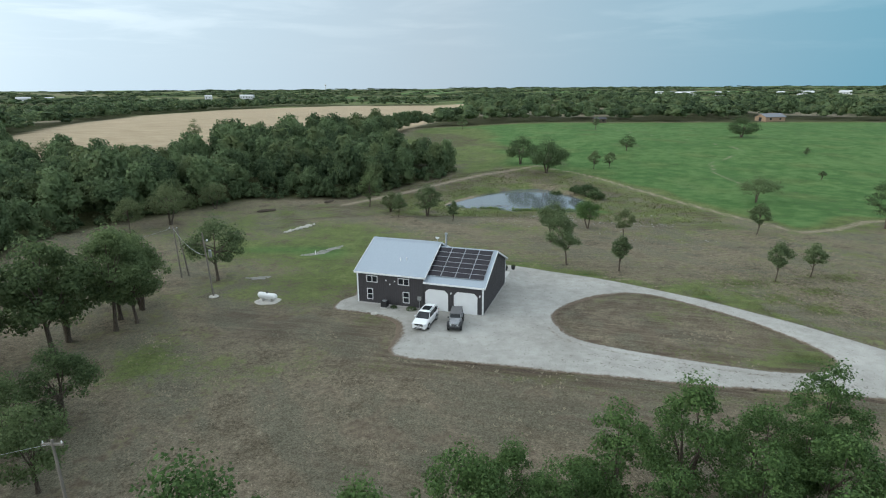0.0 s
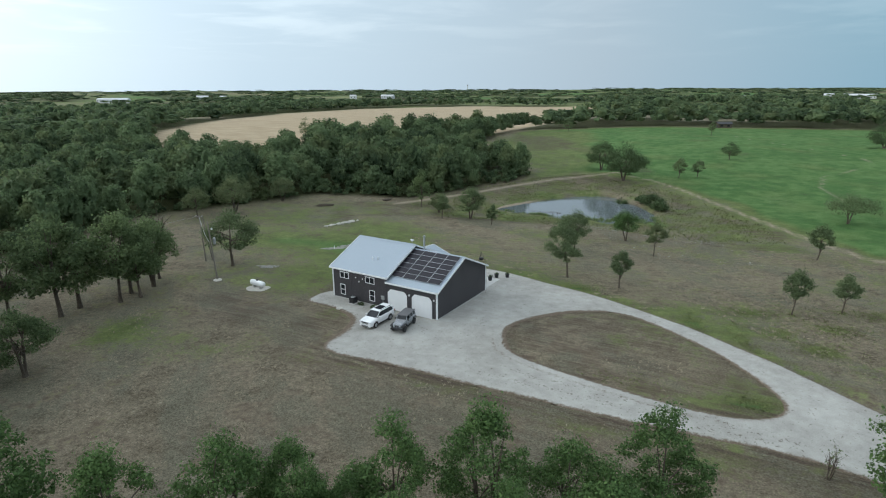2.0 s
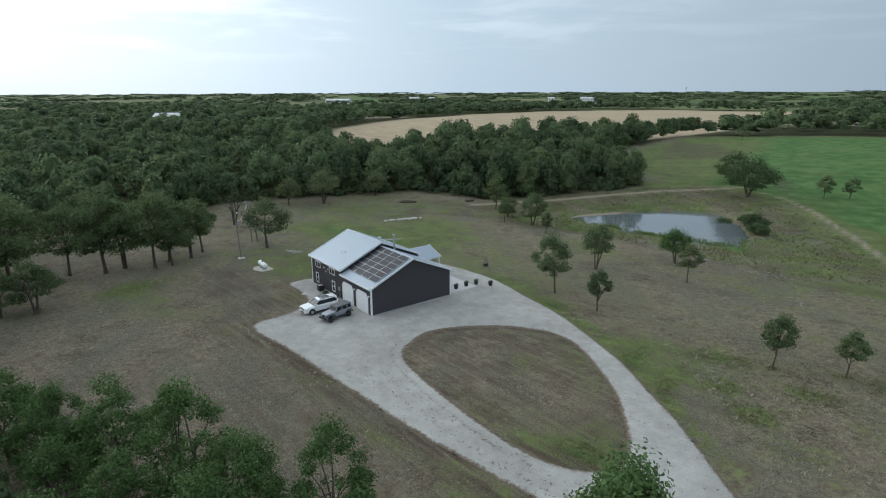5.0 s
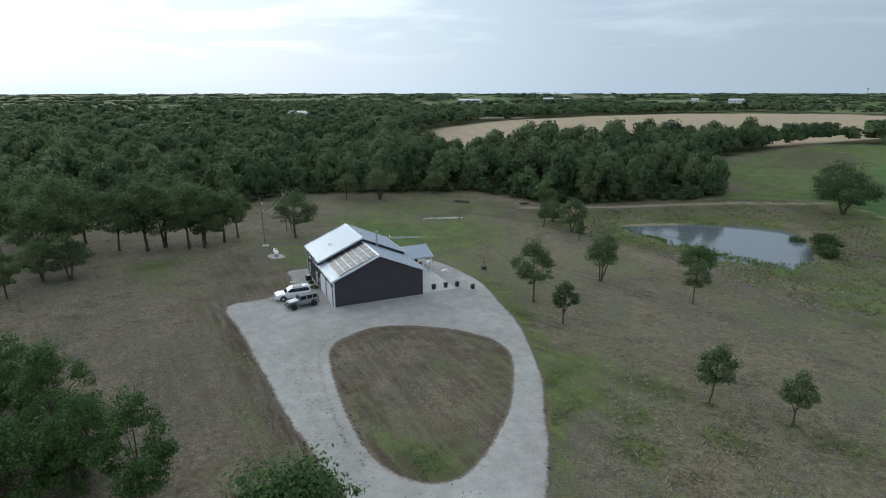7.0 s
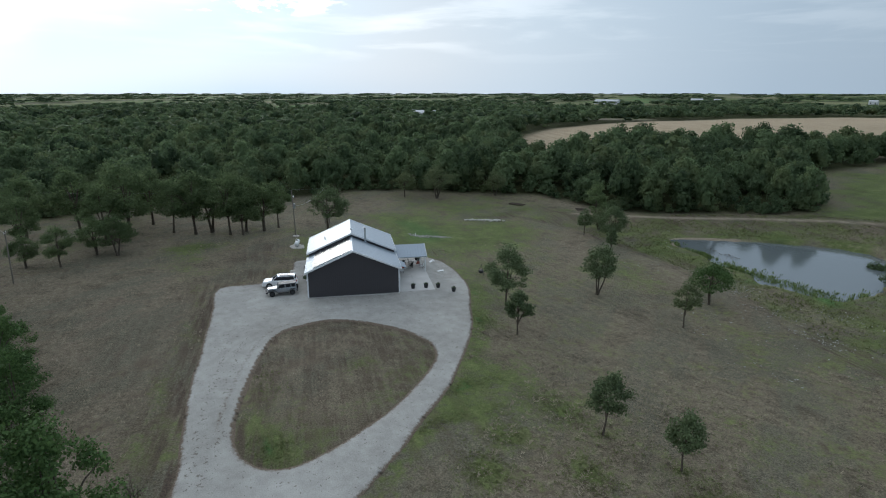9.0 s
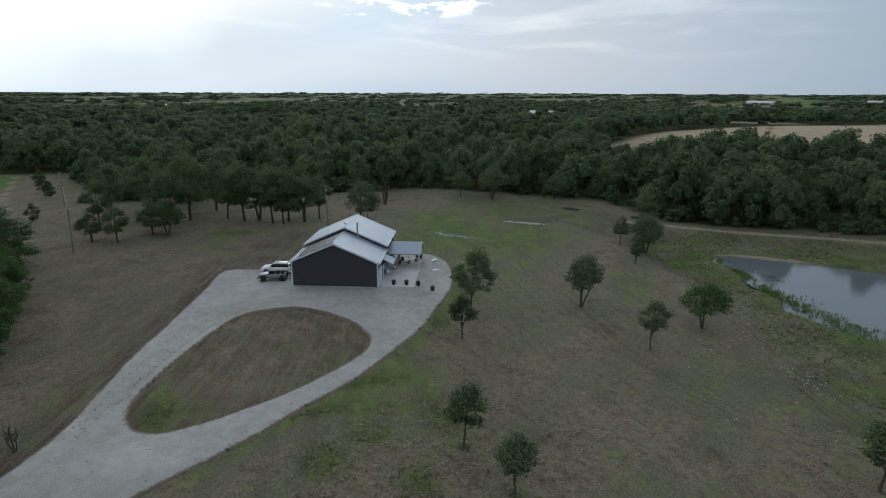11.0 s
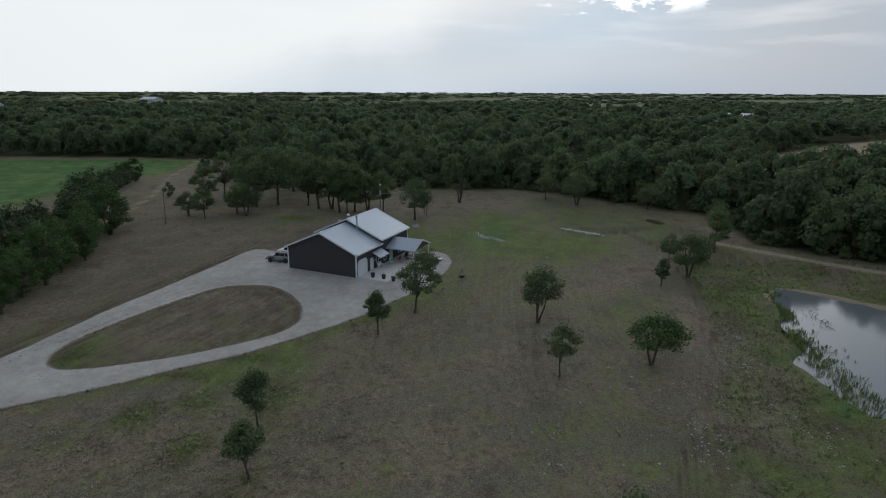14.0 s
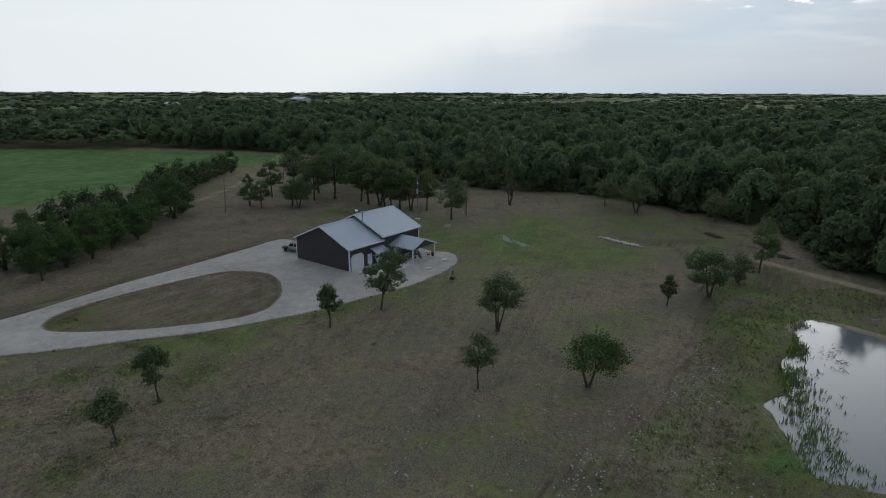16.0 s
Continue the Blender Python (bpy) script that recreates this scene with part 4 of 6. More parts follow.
    for c in range(4):
        for r in range(6):
            x = 0.95 + r * 0.955
            m = pose(x, 0.22 + c * 2.03, e_g + PITCH * x + 0.1, 0, -tilt, 0)
            if first is None:
                first = new("solar_panel")
                first.parent = house
                part("cell_sheet", boxed(0.018, 0.982, 0.018, 1.952, 0.0, 0.035), CELL, first, "dark solar cells")
                bm = bmesh.new()
                for a in ((0, 1, 0, 0.018), (0, 1, 1.952, 1.97), (0, 0.018, 0.018, 1.952), (0.982, 1.0, 0.018, 1.952)):
                    box(bm, *a, -0.01, 0.042)
                part("frame", bm, ALU, first, "aluminium frame")
                first.matrix_basis = m
                continue
            p = copy_thing(first, m)
            p.parent = house
            p.matrix_basis = m
    return house


build_house()


# ---- trees ----
def leaf_quads(rng, centres, size, facing, loose=0.7):
    """A leafy quad about each centre, facing roughly the given way."""
    n = len(centres)
    w = facing / np.maximum(np.linalg.norm(facing, axis=1, keepdims=True), 1e-6) + (0, 0, 0.25) + loose * rng.normal(size=(n, 3))
    w /= np.linalg.norm(w, axis=1, keepdims=True)
    a = np.cross(w, rng.normal(size=(n, 3)))
    a /= np.maximum(np.linalg.norm(a, axis=1, keepdims=True), 1e-6)
    b = np.cross(w, a)
    sz = size * rng.uniform(0.55, 1.3, (n, 1))
    v = np.stack((centres - a * sz * 0.55, centres + b * sz * 0.36 + a * sz * 0.08, centres + a * sz * 0.55, centres - b * sz * 0.36 + a * sz * 0.08), 1)
    return v.reshape(-1, 3), np.arange(4 * n).reshape(-1, 4)


def crown_points(rng, height, radius, bottom, lobes, n, spread=0.62, shape=1.0):
    """Points on the shells of lobes that together make a crown; returns the lobes too."""
    mid = (height + bottom) / 2
    half = (height - bottom) / 2
    c = rng.normal(size=(lobes, 3))
    c /= np.linalg.norm(c, axis=1, keepdims=True)
    c *= rng.uniform(0.35, 1.0, (lobes, 1)) ** 0.5 * spread
    taper = 1 - 0.35 * shape * np.clip(c[:, 2:3], 0, 1)
    c[:, :2] *= taper
    c = c * (radius, radius, half) + (0, 0, mid)
    r = radius * rng.uniform(0.16, 0.42, lobes) * (14 / max(lobes, 14)) ** 0.25
    c[0], r[0] = (0, 0, height - r[0] * 0.8), radius * 0.36
    pick = rng.choice(lobes, n, p=r ** 2 / (r ** 2).sum())
    d = rng.normal(size=(n, 3))
    d /= np.linalg.norm(d, axis=1, keepdims=True)
    d[:, 2] = np.where(d[:, 2] < -0.3, d[:, 2] * 0.4, d[:, 2])
    p = c[pick] + d * (r[pick] * np.where(rng.random(n) < 0.16, rng.uniform(1.0, 1.45, n), rng.uniform(0.5, 1.08, n)))[:, None] * (1, 1, 0.85)
    return p, c, r, d


def make_tree(seed, height, radius, bottom, n, size, mat, lobes=16, trunk=0.2, forks=1, lean=0.0, name="tree", spread=0.62, bare=0):
    rng = np.random.default_rng(seed)
    t = new(name)
    p, c, r, d = crown_points(rng, height, radius, bottom, lobes, n, spread)
    p[:, 0] += lean * p[:, 2] / height
    c[:, 0] += lean * c[:, 2] / height
    v, f = leaf_quads(rng, p, size, d, 0.5)
    fast_mesh("crown", v, f, mat, np.repeat(rng.uniform(0.2, 0.8, len(f)), 4), t)
    bm = bmesh.new()
    stems = []
    for k in range(forks):
        a = 2 * math.pi * k / forks + rng.uniform(0, 1)
        out = 0.0 if forks == 1 else radius * 0.28
        top = Vector((out * math.cos(a) + lean * 0.6, out * math.sin(a), bottom + (height - bottom) * 0.55))
        foot = Vector((0.12 * math.cos(a), 0.12 * math.sin(a), -0.2)) if forks > 1 else Vector((0, 0, -0.2))
        pts = [foot, foot.lerp(top, 0.1) + Vector((0, 0, 0.1)), foot.lerp(top, 0.45) + Vector((rng.uniform(-0.2, 0.2), rng.uniform(-0.2, 0.2), 0)), top]
        tube(bm, pts, [trunk * 1.5, trunk, trunk * 0.75, trunk * 0.25], 8)
        stems.append(pts)
    for i in range(min(len(c), 9 + bare)):
        s = stems[i % len(stems)]
        start = s[1].lerp(s[3], 0.25 + 0.55 * rng.random())
        end = Vector(c[i])
        knee = start.lerp(end, 0.5) + Vector((0, 0, 0.12 * (end - start).length))
        tube(bm, [start, knee, end], [trunk * 0.4, trunk * 0.28, trunk * 0.08], 5)
    part("trunk", bm, BARK, t, "grey-brown bark")
    return t


def stand(tree, x, y, turn=0.0, scale=1.0, label="", group=""):
    tree.matrix_world = pose(x, y, zg(x, y), 0, 0, turn) @ Matrix.Scale(scale, 4)
    return tagged(tree, label, "tree", group)


# single young trees on the lawn: place, height, crown radius, crown's lower edge, leaves
def lawn_trees():
    rows = [
        (21.2, 95.3, 8.9, 3.4, 2.4, 2700, LEAF, 0.16, 1, "slender oak with an open crown on the mown lawn"),
        (29.3, 91.7, 6.0, 1.9, 2.1, 1500, LEAF, 0.12, 1, "small bright green tree on the mown lawn"),
        (21.5, 112.7, 8.4, 3.4, 3.0, 2300, LEAF, 0.13, 3, "many-stemmed lawn tree with an open crown"),
        (36.7, 114.4, 6.7, 2.3, 2.6, 1000, LEAF_PALE, 0.1, 1, "thin pale tree with sparse leaves on the lawn"),
        (32.1, 125.7, 6.4, 3.9, 2.2, 2200, LEAF_NEAR, 0.16, 2, "broad low tree near the pond"),
        (52.0, 85.2, 6.4, 2.1, 2.2, 1300, LEAF, 0.1, 1, "young tree with a narrow crown on the lawn"),
        (58.9, 87.4, 5.4, 1.8, 2.0, 1000, LEAF, 0.09, 1, "young thin tree on the lawn"),
        (-11.9, 139.5, 6.2, 2.0, 1.8, 1100, LEAF, 0.11, 1, "slim young tree by the earth dam"),
        (-4.8, 141.0, 8.2, 4.0, 1.6, 2700, LEAF, 0.2, 2, "rounded tree by the earth dam"),
        (1.6, 134.6, 4.8, 1.5, 1.4, 900, LEAF, 0.1, 1, "small tree at the edge of the mown lawn"),
        (-14.6, 146.4, 5.0, 3.0, 0.7, 1500, LEAF_PALE, 0.12, 3, "low pale bushy tree by the earth dam"),
        (-69, 120, 7.8, 4.0, 2.2, 1900, LEAF_PALE, 0.16, 1, "pale rounded tree at the edge of the clearing"),
        (-64.0, 128.3, 9.6, 5.8, 2.6, 2600, LEAF_PALE, 0.22, 3, "wide pale tree at the edge of the clearing"),
        (-61, 147, 6.8, 4.1, 2.0, 1700, LEAF_PALE, 0.16, 2, "pale spreading tree at the edge of the clearing"),
        (-36.7, 86.5, 10.4, 5.2, 2.8, 3600, LEAF, 0.26, 1, "full green tree beside the power pole"),
        (-20.6, 150.6, 9.9, 3.2, 1.9, 2600, LEAF_GROVE, 0.16, 1, "green tree beside the track"),
        (-59.5, 95.6, 8.8, 3.6, 2.6, 70, LEAF_PALE, 0.22, 3, "half-dead tree with bare branches"),
        (75.5, 241.5, 6.4, 4.0, 1.4, 1400, LEAF_DARK, 0.18, 1, "round tree alone in the meadow"),
        (52.9, 204.9, 6.4, 2.7, 1.6, 1000, LEAF_PALE, 0.12, 1, "thin tree in the meadow"),
        (58.8, 206.5, 5.7, 2.5, 1.6, 1000, LEAF, 0.12, 1, "small tree in the meadow"),
        (144, 283.5, 10.2, 8.2, 0.2, 6500, LEAF_DARK, 0.3, 3, "dark clump of trees in the meadow"),
        (82.6, 150, 6.4, 6.6, 3.0, 2200, LEAF, 0.18, 2, "wide flat-topped tree in the meadow"),
        (65.3, 116.2, 6.7, 2.6, 2.4, 1400, LEAF, 0.13, 1, "small tree at the edge of the meadow"),
        (141, 225.7, 3.5, 1.3, 0.8, 400, LEAF, 0.08, 1, "small bush in the meadow"),
        (119.2, 181, 2.8, 1.3, 0.8, 400, LEAF, 0.08, 2, "small bush in the meadow"),
        (94.5, 119.5, 10.6, 5.2, 2.0, 2600, LEAF_DARK, 0.28, 2, "large dark tree beside the track"),
        (85, 332, 7.4, 2.4, 2.0, 900, LEAF, 0.13, 1, "small tree far out in the meadow"),
        (27.9, 216.2, 10.0, 6.4, 0.9, 5000, LEAF_DARK, 0.26, 2, "dense dark oak beyond the pond"),
        (34.9, 198.5, 11.4, 8.4, 1.2, 7500, LEAF_DARK, 0.34, 2, "large spreading dark oak beyond the pond"),
        (40.5, 163.5, 3.4, 3.2, 0.2, 1800, LEAF_DARK, 0.1, 3, "dark bush on the pond's bank"),
        (33, 172, 2.2, 2.4, 0.1, 700, LEAF_DARK, 0.1, 3, "dark bush on the pond's bank"),
        (42.0, 158.6, 2.6, 2.6, 0.1, 1300, LEAF_DARK, 0.1, 3, "dark bush on the pond's bank"),
        (38.4, 168.4, 2.4, 2.2, 0.1, 900, LEAF_DARK, 0.1, 3, "dark bush on the pond's bank"),
        (-149.5, 212, 9.2, 4.8, 1.6, 1800, LEAF_PALE, 0.2, 2, "pale tree alone at the corner of the stubble field"),
        (-154.6, 197, 8.8, 6.8, 0.8, 2200, LEAF_DARK, 0.3, 2, "dark round tree at the corner of the stubble field"),
        (-121.7, 279.4, 10.8, 4.0, 2.0, 1600, LEAF_PALE, 0.2, 1, "tall open tree standing over the woodland"),
        (10, 366, 8.0, 4.0, 1.6, 900, LEAF, 0.13, 1, "small tree far out in the meadow"),
    ]
    leaning = {0: (2.1, 138), 2: (0.8, 60), 4: (0.6, 110), 5: (0.6, 40)}
    for i, (x, y, h, r, b, n, mat, tr, forks, label) in enumerate(rows):
        close = i < 11
        lean, turn = leaning.get(i, (0.25, 0))
        t = make_tree(100 + i, h, r * 1.12, b * (0.8 if close else 0.66), int(n * (3.3 if close else 1.85)), 0.21 if close else 0.28, mat, (34 if close else 24) + int(r * 4), tr, forks, lean, spread=0.76, bare=8 if "dead" in label else 0)
        stand(t, x, y, turn, 1, label)


def grove():
    """The row of old trees west of the house."""
    kinds = [make_tree(200, 11.8, 5.0, 2.3, 6600, 0.33, LEAF_GROVE, 34, 0.25, 1, spread=0.82), make_tree(201, 11.2, 5.5, 2.0, 7000, 0.33, LEAF_GROVE, 38, 0.27, 2, spread=0.82), make_tree(202, 12.2, 4.6, 2.6, 6000, 0.33, LEAF_GROVE, 32, 0.24, 1, lean=0.9, spread=0.84)]
    spots = [(-45.7, 42.9, 0.95), (-34.6, 45.1, 0.66), (-49.3, 55.7, 0.9), (-45.6, 59.8, 1.12), (-45.9, 63.2, 1.0), (-41.9, 66.4, 1.02), (-43.3, 70.0, 1.0), (-42.3, 73.6, 0.88), (-44.2, 77.2, 0.8),
             (-31.0, 36.3, 0.6), (-33.1, 31.0, 0.52), (-45.5, 29.1, 0.82), (-49.4, 47.3, 1.27), (-37.0, 41.6, 0.62), (-56, 38, 1.1), (-60, 52, 1.05), (-70, 44, 1.1), (-58, 28, 1.0), (-40.5, 68.8, 0.8)]
    for i, (x, y, s) in enumerate(spots):
        t = kinds[i] if i < 3 else copy_thing(kinds[(i * 7) % 3], Matrix.Identity(4))
        stand(t, x, y, i * 67, s * 1.05, "tall dark-leaved tree with a bare lower trunk in a grove", "grove trees")


def hedgerow():
    """Trees and scrub along the lane, close below the camera's line at first."""
    kinds = [make_tree(310, 10.0, 3.7, 0.2, 11500, 0.2, LEAF_NEAR, 70, 0.2, 2, spread=0.88), make_tree(311, 9.6, 3.3, 0.2, 10500, 0.2, LEAF_NEAR, 60, 0.18, 1, spread=0.9), make_tree(312, 9.0, 4.1, 0.0, 11500, 0.2, LEAF_NEAR, 74, 0.2, 3, spread=0.88)]
    kinds += [make_tree(300, 9.6, 4.3, -0.6, 3300, 0.42, LEAF_DARK, 46, 0.2, 2, spread=0.8), make_tree(301, 8.2, 4.7, -0.8, 3300, 0.42, LEAF_DARK, 46, 0.18, 3, spread=0.8)]
    spots = [(17.8, 35.6, 1.0), (11.8, 33.4, 0.96), (1.2, 29.6, 0.93), (29.8, 38.9, 0.95), (-4.6, 26.1, 0.9), (-13.6, 24.3, 1.24), (-19.0, 21.5, 0.7), (23.5, 36.2, 0.82), (7, 30.0, 0.75), (47.9, 43.4, 1.13), (48.9, 40.4, 1.26), (26, 31.5, 0.9), (14, 28.5, 0.8), (20, 30, 0.85),
             (-10, 18.5, 0.85), (-15, 15.5, 0.8), (-20, 11.5, 0.9), (-26, 10.0, 0.75), (-30, 5.5, 0.95), (-36, 4.5, 0.8), (-41, 0.5, 1.0), (-47, -1.5, 0.85), (-53, -5, 0.95), (-60, -8.0, 0.95), (-70, -12, 0.9), (-82, -15, 1.0), (-5, 15.5, 0.9), (3, 17.5, 0.85), (9, 20, 0.9), (15, 23, 0.95), (22, 25, 0.9), (28, 27.5, 0.95), (-57.5, 11.5, 0.5), (-92, 3, 0.55), (-1, 14, 0.7), (6, 25.5, 0.7), (26, 35, 0.75), (-104, -3, 0.6), (-116, -8, 0.6), (4.6, 32.3, 0.72), (9.3, 31.2, 0.6)]
    spots += [(-2, 12.5, 0.5), (-12, 14.5, 0.5), (-23, 8.5, 0.55), (-33, 2.5, 0.5), (-44, -3, 0.55), (-57, -8, 0.6), (1, 22.5, 0.45), (12, 25, 0.5), (18, 21, 0.6), (-17, 11, 0.5), (-28, 8, 0.45), (-38, -1, 0.6), (-50, -5.5, 0.8), (-65, -11, 0.9), (-76, -14, 0.9), (-7, 21, 0.6), (-3, 20, 0.7), (5, 23, 0.7), (10, 22.5, 0.6), (16, 26, 0.6), (21, 27.8, 0.6)]
    shrub = make_tree(320, 3.6, 1.5, 0.4, 60, 0.2, LEAF_PALE, 30, 0.06, 4, bare=20)
    stand(shrub, 43.5, 47.2, 0, 1, "leafless twiggy shrub beside the driveway")
    close = [i for i, (x, y, s) in enumerate(spots) if y > 24 and x > -22]
    rest = [i for i in range(len(spots)) if i not in close]
    for group, first, count in ((close, 0, 3), (rest, 3, 2)):
        for n, i in enumerate(group):
            x, y, s = spots[i]
            t = kinds[first + n] if n < count else copy_thing(kinds[first + (n * 5 + n // 3) % count], Matrix.Identity(4))
            stand(t, x, y, i * 83, s if first == 0 else s * (1.15 if x > -44 else 0.88), "bushy bright green tree in the hedgerow along the lane" if first == 0 else "dense dark green tree in the hedgerow along the lane", "hedgerow trees")



# ---- woods ----
def crown_template(rng, cards, card_size, lobes=9, core=0.7, sides=5, skirt=0):
    """A crown of radius 1 on a height of 0 to 1: boughs of loose leaf sprays round small dark hearts, all as triangles."""
    a = rng.uniform(0, 6.28) + np.arange(lobes) * 2.4 + rng.normal(0, 0.25, lobes)
    out = np.sqrt(rng.uniform(0.1, 1.0, lobes)) * 0.7
    c = np.stack((out * np.cos(a), out * np.sin(a), 0.74 - 0.5 * out ** 1.5 + rng.uniform(-0.14, 0.1, lobes)), -1)
    c[0] = (rng.normal(0, 0.08), rng.normal(0, 0.08), 0.74)
    r = rng.uniform(0.24, 0.42, lobes) * (8 / max(lobes, 8)) ** 0.3
    r[0] = 0.46
    for i in range(skirt):
        c[-1 - i, 2], r[-1 - i] = 0.26, 0.42
    v, f = [], []
    for (x, y, z), q in zip(c, r):
        base = len(v)
        for i in range(2):
            e = -0.7 + 1.3 * i
            for j in range(sides):
                b = 2 * math.pi * (j + 0.5 * i) / sides
                k = math.cos(e) * q * core * rng.uniform(0.8, 1.1)
                v.append((x + k * math.cos(b), y + k * math.sin(b), z + 0.6 * q * core * math.sin(e)))
        v.append((x, y, z + 0.62 * q * core))
        for j in range(sides):
            k = (j + 1) % sides
            f += [(base + j, base + k, base + sides + j), (base + k, base + sides + k, base + sides + j), (base + sides + j, base + sides + k, base + 2 * sides)]
    v, f = np.array(v), np.array(f)
    if cards:
        pick = rng.choice(lobes, cards, p=r ** 2 / (r ** 2).sum())
        d = rng.normal(size=(cards, 3))
        d /= np.linalg.norm(d, axis=1, keepdims=True)
        d[:, 2] = np.where(d[:, 2] < -0.45, -d[:, 2], d[:, 2])
        reach = np.where(rng.random(cards) < 0.2, rng.uniform(1.0, 1.3, cards), rng.uniform(0.72, 1.06, cards))
        p = c[pick] / (1, 1, 0.62) + d * (r[pick] * reach)[:, None]
        w = d + (0, 0, 0.2) + 0.5 * rng.normal(size=(cards, 3))
        w /= np.linalg.norm(w, axis=1, keepdims=True)
        g = np.cross(w, rng.normal(size=(cards, 3)))
        g /= np.maximum(np.linalg.norm(g, axis=1, keepdims=True), 1e-6)
        h = np.cross(w, g)
        sz = card_size * rng.uniform(0.55, 1.35, (cards, 1))
        q = np.stack((p - g * sz * 0.6 - h * sz * 0.35, p + g * sz * 0.6 - h * sz * 0.25, p + h * sz * 0.6 + g * sz * rng.uniform(-0.4, 0.4, (cards, 1))), 1).reshape(-1, 3)
        q = q * (1, 1, 0.62)
        f = np.concatenate((f, np.arange(3 * cards).reshape(-1, 3) + len(v)))
        v = np.concatenate((v, q))
    v[:, 2] = np.clip(v[:, 2], 0.0, 1.06)
    return v, f


def wood_mesh(name, spots, heights, radii, templates, rng, label, low=0.06):
    """All the trees of one wood as one mesh."""
    vs, fs, ts, base = [], [], [], 0
    z = land(spots[:, 0], spots[:, 1])
    for i, (x, y) in enumerate(spots):
        v, f = templates[rng.integers(len(templates))]
        a = rng.uniform(0, 6.28)
        ca, sa = math.cos(a), math.sin(a)
        r, h = radii[i], heights[i]
        out = np.empty_like(v)
        out[:, 0] = x + r * (ca * v[:, 0] - sa * v[:, 1])
        out[:, 1] = y + r * (sa * v[:, 0] + ca * v[:, 1])
        out[:, 2] = z[i] + low * h + h * (1 - low) * v[:, 2]
        vs.append(out), fs.append(f + base), ts.append(np.full(len(v), np.clip(rng.normal(0.45, 0.5), -0.5, 1.5)))
        base += len(v)
    ob = fast_mesh(name, np.concatenate(vs), np.concatenate(fs), LEAF_WOODS, np.concatenate(ts))
    tagged(ob, label, "woods", kind="stuff")


def jitter_grid(rng, x0, x1, y0, y1, gap):
    gx, gy = np.meshgrid(np.arange(x0, x1, gap), np.arange(y0, y1, gap), indexing="ij")
    p = np.stack((gx.ravel(), gy.ravel()), -1)
    return p + rng.uniform(-0.42, 0.42, p.shape) * gap


def woods():
    rng = np.random.default_rng(5)
    near = [crown_template(rng, 1150, 0.13, 12, 0.72, skirt=2) for _ in range(10)]
    inner = [crown_template(rng, 440, 0.18, 8, 0.78) for _ in range(10)]
    mid = [crown_template(rng, 72, 0.29, 4, 0.88) for _ in range(10)]
    far = [crown_template(rng, 6, 0.5, 2, 1.0) for _ in range(6)]
    scrub = [crown_template(rng, 260, 0.2, 6, 0.7, skirt=3) for _ in range(6)]
    # the wood round the clearing
    p = jitter_grid(rng, -330, 10, -210, 420, 7.9)
    d = np.hypot(p[:, 0], p[:, 1] - 80)
    p = p[(sdf(WOODS, p[:, 0], p[:, 1]) < -1) & (d < 260) & (p[:, 1] > -120)]
    h = np.clip(rng.normal(9.9, 2.0, len(p)) + 1.2 * wobble(p[:, 0], p[:, 1], 11.0), 5.5, 15)
    # taller towards the stubble field
    h = h * (1 - 0.25 * np.exp(-(np.hypot(p[:, 0] + 142, p[:, 1] - 180) / 28) ** 2))
    h = h + 2.6 * np.exp(-(np.hypot(p[:, 0] + 90, p[:, 1] - 215) / 55) ** 2)
    # the belt between the stubble field and the meadow
    k = np.linspace(0, 1, 46)
    belt = np.stack((np.interp(k, [0, 0.3, 0.6, 1], [-58, -46, -33, -18]), np.interp(k, [0, 0.3, 0.6, 1], [285, 312, 345, 398])), -1) + rng.normal(0, 3.2, (46, 2))
    p, h = np.concatenate((p, belt)), np.concatenate((h, rng.uniform(8, 11.5, 46)))
    rim = (sdf(WOODS, p[:, 0], p[:, 1]) > -30) & (np.hypot(p[:, 0], p[:, 1] - 80) < 262)
    r = h * rng.uniform(0.36, 0.58, len(p))
    wood_mesh("woodland_edge", p[rim], h[rim], r[rim], near, rng, "dense dark green trees at the edge of the clearing")
    wood_mesh("woodland", p[~rim], h[~rim], r[~rim], inner, rng, "dense dark green woodland behind the clearing")
    # scrub under the rim of the wood
    q = jitter_grid(rng, -140, 10, -30, 260, 3.4)
    edge = sdf(WOODS, q[:, 0], q[:, 1]) + 1.5 * wobble(q[:, 0], q[:, 1], 3.0)
    q = q[(edge < 0.5) & (edge > -5.5)]
    q = q[rng.random(len(q)) < 0.7]
    hs = rng.uniform(1.6, 4.6, len(q))
    wood_mesh("undergrowth", q, hs, hs * rng.uniform(0.5, 0.9, len(q)), scrub, rng, "low leafy scrub along the edge of the woodland", 0.0)
    # the wood behind, and the belts of trees beyond the meadow
    p = jitter_grid(rng, -760, 460, -420, 900, 13.4)
    x, y = p.T
    d = np.hypot(x, y - 80)
    keep = (sdf(TAN, x, y) > 4) & (sdf(MEADOW, x, y) > 3) & (sdf(PASTURE, x, y) > 3) & ((d >= 260) | (y <= -120)) & (d < 860) & (x < 0.9 * y + 260) & (np.hypot(x - 224, y - 406) > 24) & ~in_field(x, y)
    belt = (y < 470) & (x > -30) | (wobble(x, y, 26.0) > -0.2) & (x > -30) | (x <= -30)
    keep &= belt & ((x < -30) | (y > 380))
    keep &= ~((d > 430) & (wobble(x + 50, y - 20, 34.0) > 0.42))
    p = p[keep]
    wood_mesh("far_woodland", p, np.clip(rng.normal(10.2, 2.2, len(p)), 6, 15), rng.uniform(7.4, 10.8, len(p)), mid, rng, "distant dark green woodland")
